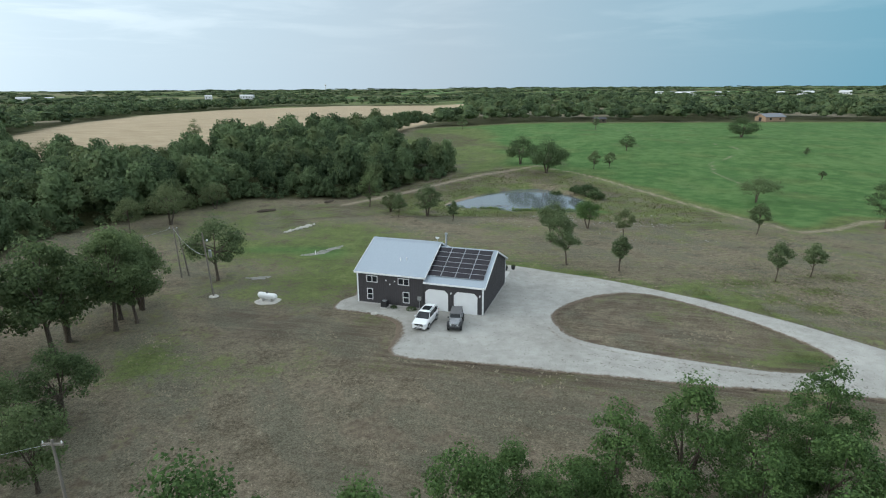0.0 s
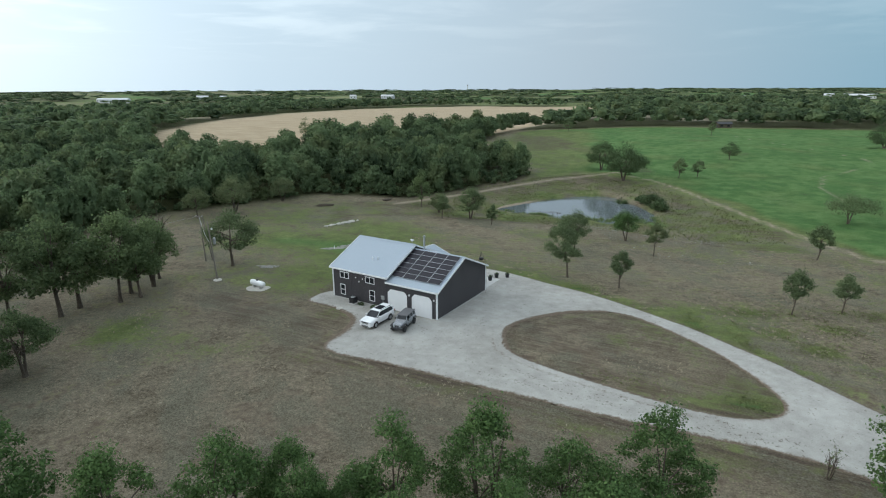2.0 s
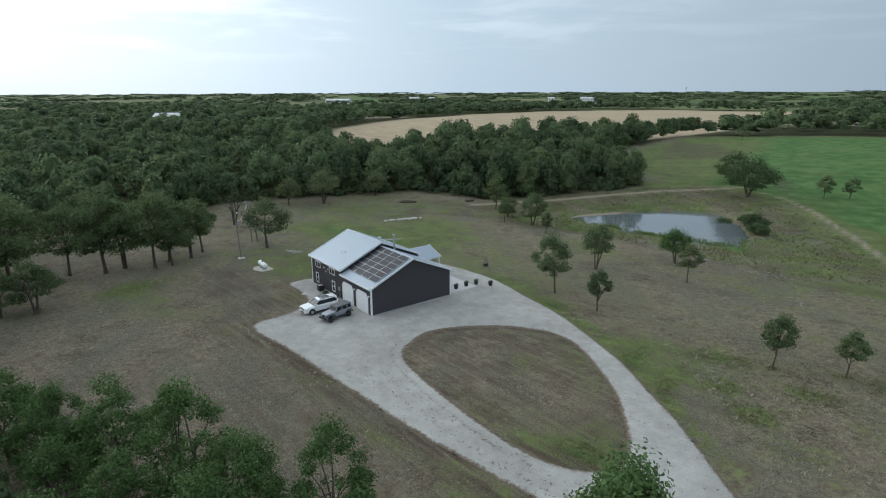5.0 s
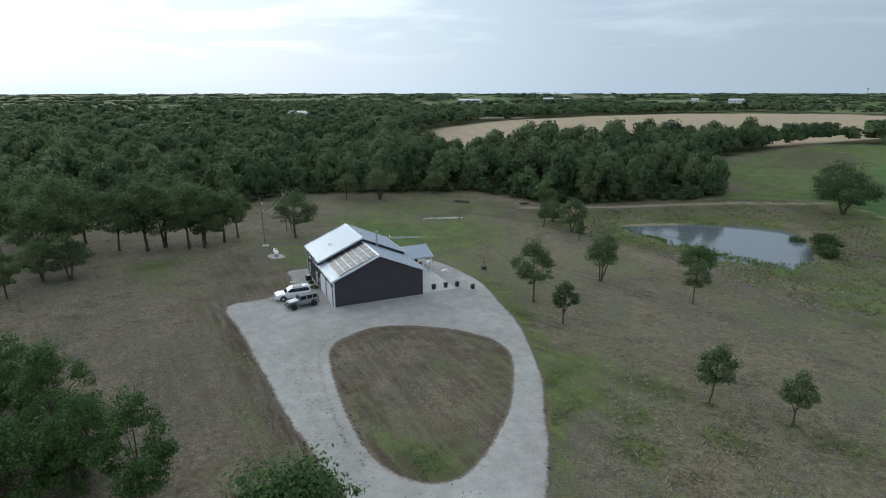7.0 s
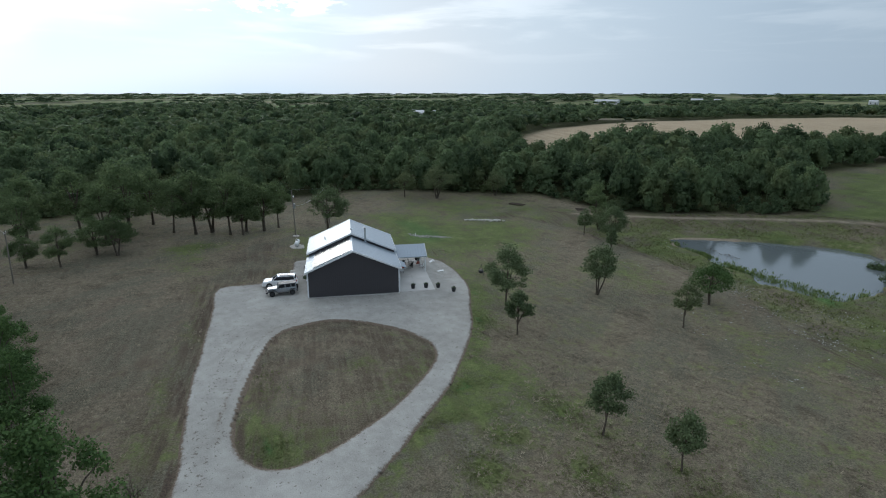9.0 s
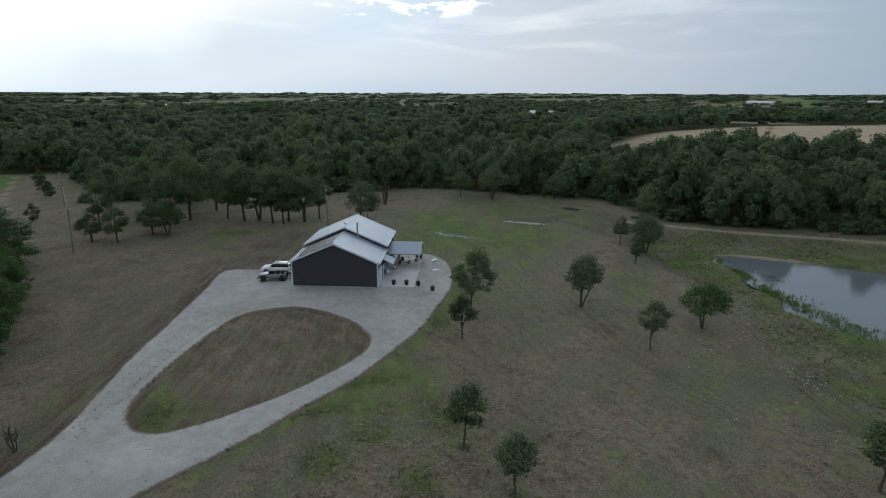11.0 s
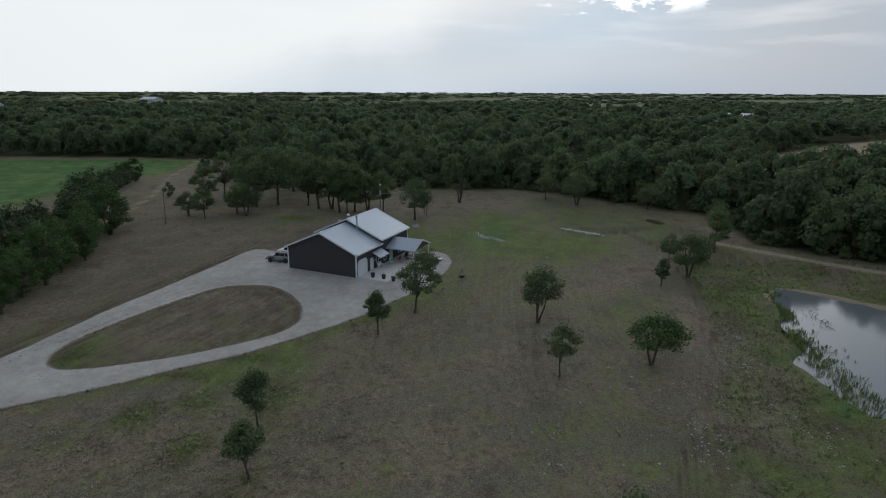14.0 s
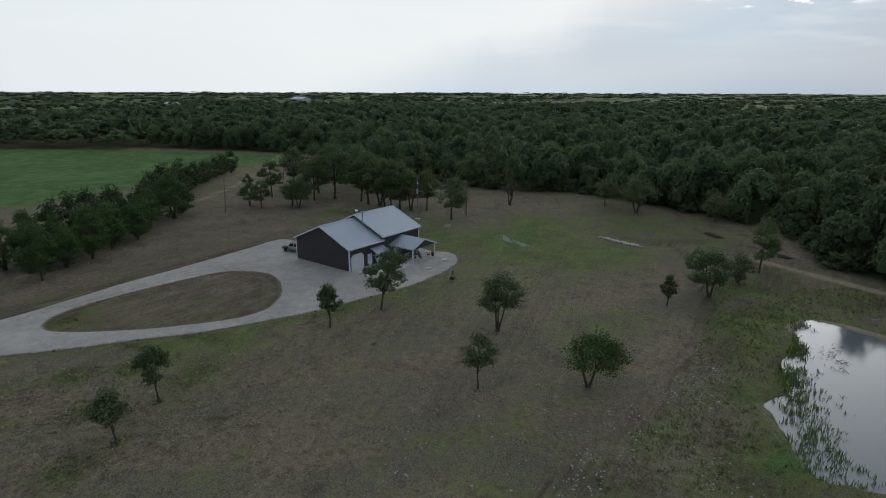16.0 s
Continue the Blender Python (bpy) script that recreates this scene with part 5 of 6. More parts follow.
    # out to the skyline
    a = np.radians(rng.uniform(-55, 178, 12500))
    r = 860 * np.exp(rng.uniform(0, 1, 12500) * 1.75)
    x, y = -np.sin(a) * r, 80 + np.cos(a) * r
    keep = (wobble(x, y, 75.0) + 0.5 * wobble(x, y, 21.0) > 0.1 * step(860, 1200, r)) & (sdf(TAN, x, y) > 8) & ~in_field(x, y)
    p = np.stack((x, y), -1)[keep]
    r = r[keep]
    wood_mesh("skyline_woods", p, rng.uniform(7, 10.5, len(p)), rng.uniform(13, 22, len(p)) * (r / 1300) ** 0.95, far, rng, "belts of trees out to the skyline")


lawn_trees()
grove()
hedgerow()
woods()


# ---- cars: local -x is ahead ----
def wheel(car, x, y, r, wide, rim_mat):
    w = new("wheel")
    w.parent = car
    w.matrix_basis = pose(x, y, r)
    s = 1 if y > 0 else -1
    bm = tubed([(0, -wide / 2, 0), (0, -wide / 2 + 0.04, 0), (0, wide / 2 - 0.04, 0), (0, wide / 2, 0)], [r * 0.9, r, r, r * 0.9], 20)
    part("tyre", bm, RUBBER, w, "black tyre")
    bm = tubed([(0, s * (wide / 2 - 0.02), 0), (0, s * (wide / 2 + 0.012), 0), (0, s * (wide / 2 + 0.02), 0)], [r * 0.66, r * 0.64, r * 0.12], 10)
    part("rim", bm, rim_mat, w, "alloy rim")


def loft(sections):
    """A closed skin through sections that have the same number of points."""
    bm = bmesh.new()
    rings = [[bm.verts.new(p) for p in s] for s in sections]
    for a, b in zip(rings, rings[1:]):
        for i in range(len(a)):
            j = (i + 1) % len(a)
            bm.faces.new((a[i], a[j], b[j], b[i]))
    bm.faces.new(rings[0][::-1]), bm.faces.new(rings[-1])
    bmesh.ops.recalc_face_normals(bm, faces=bm.faces[:])
    return bm


def body_section(x, low, belt, half, tuck=0.06):
    """A body's outline across the car at x."""
    return [(x, -half + tuck, low), (x, -half, low + 0.18), (x, -half, belt - 0.16), (x, -half + tuck, belt), (x, half - tuck, belt), (x, half, belt - 0.16), (x, half, low + 0.18), (x, half - tuck, low)]


def build_suv():
    car = empty("suv", at_house(6.5, -4.6, 0) @ pose(0, 0, 0, 0, 0, 0.5), "white full-size family SUV parked before the garage", "car")
    x, y = car.matrix_world.translation[:2]
    car.matrix_world.translation.z = zg(x, y) + 0.06
    secs = [body_section(x_, lo_, hi_, w_, k_) for x_, lo_, hi_, w_, k_ in (
        (-2.66, 0.52, 0.84, 0.7, 0.1), (-2.62, 0.42, 0.95, 0.84, 0.1), (-2.5, 0.36, 1.04, 0.93, 0.1), (-2.25, 0.32, 1.12, 0.98, 0.12), (-1.75, 0.3, 1.17, 1.0, 0.13),
        (-1.3, 0.3, 1.2, 1.0, 0.12), (-0.9, 0.3, 1.22, 1.0, 0.09), (1.2, 0.3, 1.24, 1.0, 0.09), (2.2, 0.32, 1.26, 0.99, 0.1), (2.5, 0.38, 1.24, 0.96, 0.1), (2.62, 0.5, 1.16, 0.9, 0.1))]
    part("body", loft(secs), WHITE_PAINT, car, "glossy white body")
    bm = loft([[(-1.3, -0.9, 1.17), (2.52, -0.9, 1.2), (2.52, 0.9, 1.2), (-1.3, 0.9, 1.17)], [(-0.78, -0.85, 1.52), (2.42, -0.85, 1.54), (2.42, 0.85, 1.54), (-0.78, 0.85, 1.52)], [(-0.3, -0.74, 1.82), (2.22, -0.74, 1.82), (2.22, 0.74, 1.82), (-0.3, 0.74, 1.82)]])
    part("window_glass", bm, GLASS, car, "dark tinted glass")
    bm = loft([[(-0.42, -0.79, 1.78), (2.38, -0.79, 1.78), (2.38, 0.79, 1.78), (-0.42, 0.79, 1.78)], [(-0.36, -0.77, 1.85), (2.36, -0.77, 1.85), (2.36, 0.77, 1.85), (-0.36, 0.77, 1.85)], [(-0.1, -0.66, 1.9), (2.14, -0.66, 1.9), (2.14, 0.66, 1.9), (-0.1, 0.66, 1.9)], [(0.1, -0.5, 1.915), (1.9, -0.5, 1.915), (1.9, 0.5, 1.915), (0.1, 0.5, 1.915)]])
    part("roof", bm, WHITE_PAINT, car)
    part("hood_crease", loft([[(-2.3, -0.62, 1.115), (-2.3, 0.62, 1.115), (-2.3, 0.5, 1.1), (-2.3, -0.5, 1.1)], [(-1.35, -0.7, 1.215), (-1.35, 0.7, 1.215), (-1.35, 0.6, 1.18), (-1.35, -0.6, 1.18)]]), WHITE_PAINT, car)
    part("sunroof", boxed(-0.02, 1.35, -0.52, 0.52, 1.9, 1.93, bevel=0.005), GLASS, car, "black glass sunroof")
    for s in (-1, 1):
        for xa, xb in (((-1.36, -0.46), (-1.26, -0.36)), ((0.2, 0.28), (0.32, 0.4)), ((1.25, 1.28), (1.4, 1.42)), ((2.3, 2.06), (2.55, 2.3))):
            bm = loft([[(xa[0], s * 0.935, 1.2), (xb[0], s * 0.935, 1.2), (xb[0], s * 0.9, 1.2), (xa[0], s * 0.9, 1.2)], [(xa[1], s * 0.775, 1.8), (xb[1], s * 0.775, 1.8), (xb[1], s * 0.74, 1.8), (xa[1], s * 0.74, 1.8)]])
            part("pillar", bm, WHITE_PAINT if xa[0] < 0 or xa[0] > 2 else BLACK, car)
        part("roof_rail", tubed([(-0.3, s * 0.72, 1.86), (-0.2, s * 0.72, 1.93), (2.0, s * 0.72, 1.93), (2.1, s * 0.72, 1.86)], [0.025] * 4, 6), BLACK, car)
        part("side_mirror", boxed(-1.0, -0.82, *sorted((s * 0.95, s * 1.18)), 1.22, 1.4, bevel=0.04), WHITE_PAINT, car)
        part("headlight", boxed(-2.63, -2.4, *sorted((s * 0.6, s * 0.93)), 0.86, 1.0, bevel=0.03), LENS, car, "clear headlight")
        part("tail_light", boxed(2.45, 2.64, *sorted((s * 0.72, s * 0.95)), 0.9, 1.22, bevel=0.03), RED_LENS, car, "red tail light")
        part("sill", boxed(-1.1, 1.2, *sorted((s * 0.9, s * 1.02)), 0.26, 0.4, bevel=0.03), BLACK, car)
        for xw in (-1.6, 1.52):
            bm = prism(bmesh.new(), [(xw + 0.5 * math.cos(a), 0.4 + 0.5 * math.sin(a)) for a in np.linspace(-0.2, math.pi + 0.2, 12)], "y", *sorted((s * 0.93, s * 1.012)))
            part("wheel_arch", bm, BLACK, car, "black wheel arch")
            wheel(car, xw, s * 0.9, 0.4, 0.28, STEEL)
    part("grille", boxed(-2.66, -2.5, -0.55, 0.55, 0.66, 0.98, bevel=0.02), BLACK, car, "black grille")
    part("bumper", boxed(-2.68, -2.4, -0.86, 0.86, 0.36, 0.56, bevel=0.05), WHITE_PAINT, car)
    part("air_intake", boxed(-2.7, -2.6, -0.5, 0.5, 0.42, 0.54, bevel=0.01), BLACK, car, "black lower air intake")
    part("grille_bar", boxed(-2.68, -2.62, -0.5, 0.5, 0.8, 0.84, bevel=0.008), ALU, car, "bright grille bar")
    part("skid_plate", boxed(-2.64, -2.4, -0.6, 0.6, 0.27, 0.38, bevel=0.02), BLACK, car)
    part("rear_bumper", boxed(2.45, 2.7, -0.9, 0.9, 0.38, 0.62, bevel=0.05), WHITE_PAINT, car)


def build_jeep():
    car = empty("off_road_car", at_house(2.6, -4.0, 0) @ pose(0, 0, 0, 0, 0, 11), "grey boxy off-road car with black fenders and spare wheel", "car")
    x, y = car.matrix_world.translation[:2]
    car.matrix_world.translation.z = zg(x, y) + 0.06
    part("body", loft([body_section(-0.75, 0.55, 1.22, 0.78, 0.04), body_section(2.05, 0.55, 1.24, 0.78, 0.04), body_section(2.12, 0.6, 1.2, 0.74, 0.04)]), GREY_PAINT, car, "metallic grey body")
    part("hood", loft([body_section(-2.12, 0.62, 1.08, 0.55, 0.05), body_section(-2.05, 0.6, 1.14, 0.6, 0.05), body_section(-0.72, 0.6, 1.24, 0.72, 0.05)]), GREY_PAINT, car)
    bm = loft([[(-0.72, -0.73, 1.22), (2.06, -0.73, 1.22), (2.06, 0.73, 1.22), (-0.72, 0.73, 1.22)], [(-0.42, -0.66, 1.72), (2.0, -0.66, 1.72), (2.0, 0.66, 1.72), (-0.42, 0.66, 1.72)]])
    part("window_glass", bm, GLASS, car, "dark glass")
    part("hard_top", boxed(-0.5, 2.08, -0.7, 0.7, 1.7, 1.82, bevel=0.05), plain("dark_grey_top", (0.11, 0.11, 0.115), 0.5), car, "dark grey hard top")
    for s in (-1, 1):
        for xa, xb in ((-0.7, -0.42), (0.42, 0.44), (1.3, 1.3), (2.0, 1.95)):
            bm = loft([[(xa - 0.05, s * 0.75, 1.22), (xa + 0.06, s * 0.75, 1.22), (xa + 0.06, s * 0.7, 1.22), (xa - 0.05, s * 0.7, 1.22)], [(xb - 0.05, s * 0.68, 1.72), (xb + 0.06, s * 0.68, 1.72), (xb + 0.06, s * 0.63, 1.72), (xb - 0.05, s * 0.63, 1.72)]])
            part("pillar", bm, GREY_PAINT, car)
        part("fender", loft([[(-2.2, s * 0.5, 0.86), (-2.2, s * 0.93, 0.82), (-2.2, s * 0.93, 0.88), (-2.2, s * 0.5, 0.92)], [(-1.9, s * 0.5, 0.98), (-1.9, s * 0.94, 0.96), (-1.9, s * 0.94, 1.02), (-1.9, s * 0.5, 1.04)], [(-1.1, s * 0.6, 0.98), (-1.1, s * 0.94, 0.96), (-1.1, s * 0.94, 1.02), (-1.1, s * 0.6, 1.04)], [(-0.85, s * 0.7, 0.6), (-0.85, s * 0.92, 0.6), (-0.8, s * 0.92, 0.64), (-0.8, s * 0.7, 0.64)]]), BLACK, car, "black fender flare")
        part("rear_fender", loft([[(1.0, s * 0.74, 0.62), (1.0, s * 0.93, 0.62), (1.05, s * 0.93, 0.68), (1.05, s * 0.74, 0.68)], [(1.15, s * 0.74, 0.94), (1.15, s * 0.93, 0.94), (1.2, s * 0.93, 1.0), (1.2, s * 0.74, 1.0)], [(1.85, s * 0.74, 0.94), (1.85, s * 0.93, 0.94), (1.8, s * 0.93, 1.0), (1.8, s * 0.74, 1.0)], [(2.1, s * 0.74, 0.66), (2.1, s * 0.93, 0.66), (2.05, s * 0.93, 0.72), (2.05, s * 0.74, 0.72)]]), BLACK, car, "black fender flare")
        part("headlight", tubed([(-2.14, s * 0.42, 0.92), (-2.17, s * 0.42, 0.92)], [0.1, 0.09], 12), LENS, car, "round headlight")
        part("side_mirror", boxed(-0.62, -0.5, *sorted((s * 0.78, s * 1.0)), 1.22, 1.4, bevel=0.03), BLACK, car)
        part("side_step", boxed(-0.7, 1.0, *sorted((s * 0.78, s * 0.92)), 0.42, 0.5, bevel=0.02), BLACK, car)
        for xw in (-1.52, 1.46):
            wheel(car, xw, s * 0.78, 0.41, 0.28, BLACK)
    for i in range(7):
        y = -0.27 + 0.09 * i
        part("grille_slot", boxed(-2.14, -2.11, y - 0.025, y + 0.025, 0.74, 1.0), BLACK, car)
    part("bumper", boxed(-2.42, -2.18, -0.8, 0.8, 0.52, 0.72, bevel=0.04), BLACK, car)
    part("rear_bumper", boxed(2.14, 2.3, -0.78, 0.78, 0.5, 0.66, bevel=0.03), BLACK, car)
    part("windscreen_frame", loft([[(-0.76, -0.72, 1.24), (-0.7, -0.72, 1.24), (-0.7, 0.72, 1.24), (-0.76, 0.72, 1.24)], [(-0.74, -0.71, 1.3), (-0.68, -0.71, 1.3), (-0.68, 0.71, 1.3), (-0.74, 0.71, 1.3)]]), GREY_PAINT, car)
    part("spare_wheel", tubed([(2.14, 0, 1.0), (2.18, 0, 1.0), (2.36, 0, 1.0), (2.4, 0, 1.0)], [0.36, 0.4, 0.4, 0.34], 20), RUBBER, car, "spare wheel on the tailgate")


# ---- round the house ----
def resting(name, x, y, turn, label, category, group="", lift=0.0):
    return empty(name, pose(x, y, zg(x, y) + lift, 0, 0, turn), label, category, group)


def on_slab(name, along, deep, turn, label, category, group=""):
    return empty(name, at_house(along, deep, 0.07, turn), label, category, group)


def build_patio():
    slab = empty("patio", HOUSE, "pale concrete patio slab behind the house", "patio")
    slab["kind"] = "structure"
    edges = [0.3, 4.4, 8.5, 12.6, 16.8]
    for a, b in zip(edges, edges[1:]):
        for c, d in ((DEPTH + 0.03, 16.6), (16.6, 19.4)):
            part("slab", boxed(c + 0.012, d - 0.012, a + 0.012, b - 0.012, -0.5, 0.07, bevel=0.012), CONCRETE, slab)


def build_pots():
    first = None
    for a, d in ((1.4, 16.05), (1.4, 18.1), (1.2, 20.0), (0.4, 22.36)):
        m = at_house(a, d, 0.06)
        x, y = m.translation[:2]
        m.translation.z = m.translation.z + 0.01 if d < 19.4 else zg(x, y) + 0.05
        if first:
            copy_thing(first, m)
            continue
        first = empty("plant_pot", m, "dark round plant pot on the patio's edge", "plant pot", "plant pots")
        part("pot", tubed([(0, 0, 0), (0, 0, 0.05), (0, 0, 0.6), (0, 0, 0.66), (0, 0, 0.58)], [0.26, 0.28, 0.36, 0.38, 0.33], 16), POT, first)
        rng = np.random.default_rng(9)
        p = rng.normal(size=(120, 3)) * (0.14, 0.14, 0.09) + (0, 0, 0.68)
        v, f = leaf_quads(rng, p, 0.14, rng.normal(size=(120, 3)))
        tagged(fast_mesh("plant", v, f, LEAF, None, first), kind="stuff")


def build_chair(m, label, mat):
    c = empty("patio_chair", m, label, "chair", "patio chairs")
    part("seat", boxed(-0.27, 0.27, -0.27, 0.27, 0.38, 0.44, bevel=0.02), mat, c)
    part("backrest", loft([[(0.22, -0.26, 0.44), (0.28, -0.26, 0.44), (0.28, 0.26, 0.44), (0.22, 0.26, 0.44)], [(0.38, -0.24, 0.98), (0.43, -0.24, 0.98), (0.43, 0.24, 0.98), (0.38, 0.24, 0.98)]]), mat, c)
    for sx in (-0.24, 0.24):
        for sy in (-0.25, 0.25):
            part("leg", tubed([(sx, sy, 0), (sx, sy, 0.4)], [0.02, 0.02], 6), BLACK, c)
    for sy in (-0.29, 0.29):
        part("armrest", boxed(-0.25, 0.3, sy - 0.03, sy + 0.03, 0.6, 0.64, bevel=0.01), BLACK, c)
    return c


def build_furniture():
    for a, d, turn, mat, label in ((12.0, 17.0, 20, BLACK, "dark metal patio chair under the porch"), (13.4, 16.0, 100, BLACK, "dark metal patio chair under the porch"), (14.6, 17.2, 190, BLACK, "dark metal patio chair under the porch"),
                                   (13.2, 18.4, -80, CLOTH, "red-cushioned patio chair under the porch"), (11.4, 15.6, 60, CLOTH, "red-cushioned patio chair under the porch"), (15.4, 18.6, 230, BLACK, "dark metal patio chair under the porch"), (11.6, 18.9, -30, TRIM, "white patio chair under the porch"), (9.4, 15.2, 180, TRIM, "white patio chair by the back wall")):
        build_chair(at_house(a, d, 0.07, turn), label, mat)
    t = on_slab("patio_table", 13.2, 17.2, 0, "round dark patio table under the porch", "table")
    part("tabletop", tubed([(0, 0, 0.7), (0, 0, 0.71), (0, 0, 0.74), (0, 0, 0.75)], [0.58, 0.62, 0.62, 0.58], 24), BLACK, t)
    part("pedestal", tubed([(0, 0, 0), (0, 0, 0.04), (0, 0, 0.08), (0, 0, 0.7)], [0.32, 0.3, 0.05, 0.05], 12), BLACK, t)
    g = on_slab("grill", 16.2, 15.0, 0, "black barbecue grill under the porch", "grill")
    part("firebox", boxed(-0.3, 0.3, -0.5, 0.5, 0.75, 1.0, bevel=0.04), BLACK, g)
    part("lid", tubed([(0, -0.5, 1.0), (0, -0.46, 1.0), (0, 0.46, 1.0), (0, 0.5, 1.0)], [0.24, 0.29, 0.29, 0.24], 14), BLACK, g)
    part("cart", boxed(-0.26, 0.26, -0.45, 0.45, 0.08, 0.75, bevel=0.02), STEEL, g)
    b = on_slab("bench", 6.9, DEPTH + 0.55, 0, "white wooden bench under the awning", "bench")
    part("seat", boxed(-0.22, 0.22, -0.7, 0.7, 0.42, 0.47, bevel=0.01), TRIM, b)
    part("backrest", boxed(-0.26, -0.21, -0.7, 0.7, 0.47, 0.9, bevel=0.01), TRIM, b)
    for sy in (-0.62, 0.62):
        part("leg", boxed(-0.22, 0.22, sy - 0.03, sy + 0.03, 0, 0.42), TRIM, b)
    pp = on_slab("flower_pot", 16.3, 18.9, 0, "dark pot with a green plant by the porch post", "plant pot")
    part("pot", tubed([(0, 0, 0), (0, 0, 0.05), (0, 0, 0.5), (0, 0, 0.46)], [0.22, 0.25, 0.32, 0.28], 14), POT, pp)
    rng = np.random.default_rng(12)
    v, f = leaf_quads(rng, rng.normal(size=(160, 3)) * (0.2, 0.2, 0.16) + (0, 0, 0.68), 0.18, rng.normal(size=(160, 3)))
    tagged(fast_mesh("plant", v, f, LEAF_NEAR, None, pp), kind="stuff")
    for x, y, turn in ((-4.1, 96.0, 110), (1.3, 95.0, 75)):
        c = resting("cornhole_board", x, y, turn, "white sloping cornhole board on the gravel", "game board", "cornhole boards", 0.05)
        bm = loft([[(-0.6, -0.3, 0.07), (0.6, -0.3, 0.28), (0.6, 0.3, 0.28), (-0.6, 0.3, 0.07)], [(-0.6, -0.3, 0.1), (0.6, -0.3, 0.31), (0.6, 0.3, 0.31), (-0.6, 0.3, 0.1)]])
        part("board", bm, TRIM, c)
        part("hole", tubed([(0.37, 0, 0.262), (0.37, 0, 0.276)], [0.08, 0.08], 12), BLACK, c, "dark hole")
        for sy in (-0.26, 0.26):
            part("leg", boxed(0.52, 0.57, sy - 0.03, sy + 0.03, 0, 0.27), TRIM, c)
            part("foot", boxed(-0.6, -0.55, sy - 0.03, sy + 0.03, 0, 0.08), TRIM, c)
    k = resting("fire_kettle", 5.4, 100.9, 0, "black kettle hanging from an iron tripod on the grass", "fire pit")
    for i in range(3):
        a = 2.1 * i
        part("tripod_leg", tubed([(0.8 * math.cos(a), 0.8 * math.sin(a), 0), (0, 0, 1.9)], [0.025, 0.025], 6), BLACK, k)
    part("chain", tubed([(0, 0, 1.88), (0, 0, 0.85)], [0.012, 0.012], 5), BLACK, k)
    part("kettle", tubed([(0, 0, 0.28), (0, 0, 0.34), (0, 0, 0.55), (0, 0, 0.78), (0, 0, 0.84)], [0.2, 0.36, 0.45, 0.4, 0.34], 16), BLACK, k)
    # along the front wall
    ac = empty("air_conditioner", at_house(13.9, -0.85, -0.02), "black outdoor air-conditioning unit by the front wall", "air conditioner")
    part("plinth", boxed(-0.5, 0.5, -0.5, 0.5, -0.2, 0.06), CONCRETE, ac)
    part("case", boxed(-0.42, 0.42, -0.42, 0.42, 0.06, 0.92, bevel=0.03), BLACK, ac)
    for i in range(7):
        part("slat", boxed(-0.44, 0.44, -0.44, 0.44, 0.16 + 0.1 * i, 0.19 + 0.1 * i, bevel=0.005), POT, ac)
    part("fan_guard", tubed([(0, 0, 0.92), (0, 0, 0.95), (0, 0, 0.96)], [0.36, 0.34, 0.1], 18), STEEL, ac)
    for a, r, n in ((12.6, 0.4, 160), (10.0, 0.6, 220)):
        sh = empty("shrub", at_house(a, -0.7, -0.02), "low dark shrub against the front wall", "shrub")
        rng = np.random.default_rng(int(a * 10))
        d = rng.normal(size=(n, 3))
        d /= np.linalg.norm(d, axis=1, keepdims=True)
        d[:, 2] = np.abs(d[:, 2])
        v, f = leaf_quads(rng, d * (r, r * 1.2, r * 0.6), 0.2, d)
        fast_mesh("foliage", v, f, LEAF, None, sh)
        part("stem", tubed([(0, 0, -0.05), (0, 0, r * 0.4)], [0.04, 0.02], 5), BARK, sh)
    st = empty("stepping_stone", at_house(14.4, -3.3, 0), "flat pale stone lying in the gravel", "stone")
    st.matrix_world.translation.z = zg(*st.matrix_world.translation[:2]) + 0.03
    part("slab", tubed([(0, 0, -0.05), (0, 0, 0.06), (0, 0, 0.1)], [0.5, 0.48, 0.4], 9), STONE, st)


def build_tank():
    x, y = -25.7, 76.8
    pad = resting("tank_pad", x, y, 0, "rough pale gravel pad under the gas tank", "gravel pad")
    rng = np.random.default_rng(3)
    a = np.linspace(0, 2 * math.pi, 22)[:-1]
    r = rng.uniform(0.85, 1.1, 21)
    bm = bmesh.new()
    lo = [bm.verts.new((2.1 * q * math.cos(b), 1.5 * q * math.sin(b), -0.1)) for q, b in zip(r, a)]
    hi = [bm.verts.new((1.9 * q * math.cos(b), 1.35 * q * math.sin(b), 0.1)) for q, b in zip(r, a)]
    bm.faces.new(hi)
    for i in range(21):
        bm.faces.new((lo[i], lo[(i + 1) % 21], hi[(i + 1) % 21], hi[i]))
    part("stones", bm, STONE, pad)
    t = resting("gas_tank", x, y, -20, "white horizontal propane tank on a gravel pad", "gas tank", lift=0.1)
    L, r = 1.6, 0.44
    pts, rad = [], []
    for i in range(7):
        b = math.pi / 2 * i / 6
        pts.append((-L + 0.4 - 0.4 * math.cos(b), 0, 0.78)), rad.append(max(0.02, r * math.sin(b)))
    pts += [(-p[0], 0, 0.78) for p in pts[::-1]]
    rad += rad[::-1]
    part("vessel", tubed(pts, rad, 20), TANK_PAINT, t)
    part("dome", tubed([(0, 0, 1.2), (0, 0, 1.36), (0, 0, 1.42)], [0.17, 0.16, 0.08], 12), BLACK, t, "dark valve cover")
    for xx in (-0.7, 0.7):
        part("foot", boxed(xx - 0.1, xx + 0.1, -0.3, 0.3, 0, 0.4, bevel=0.02), CONCRETE, t)


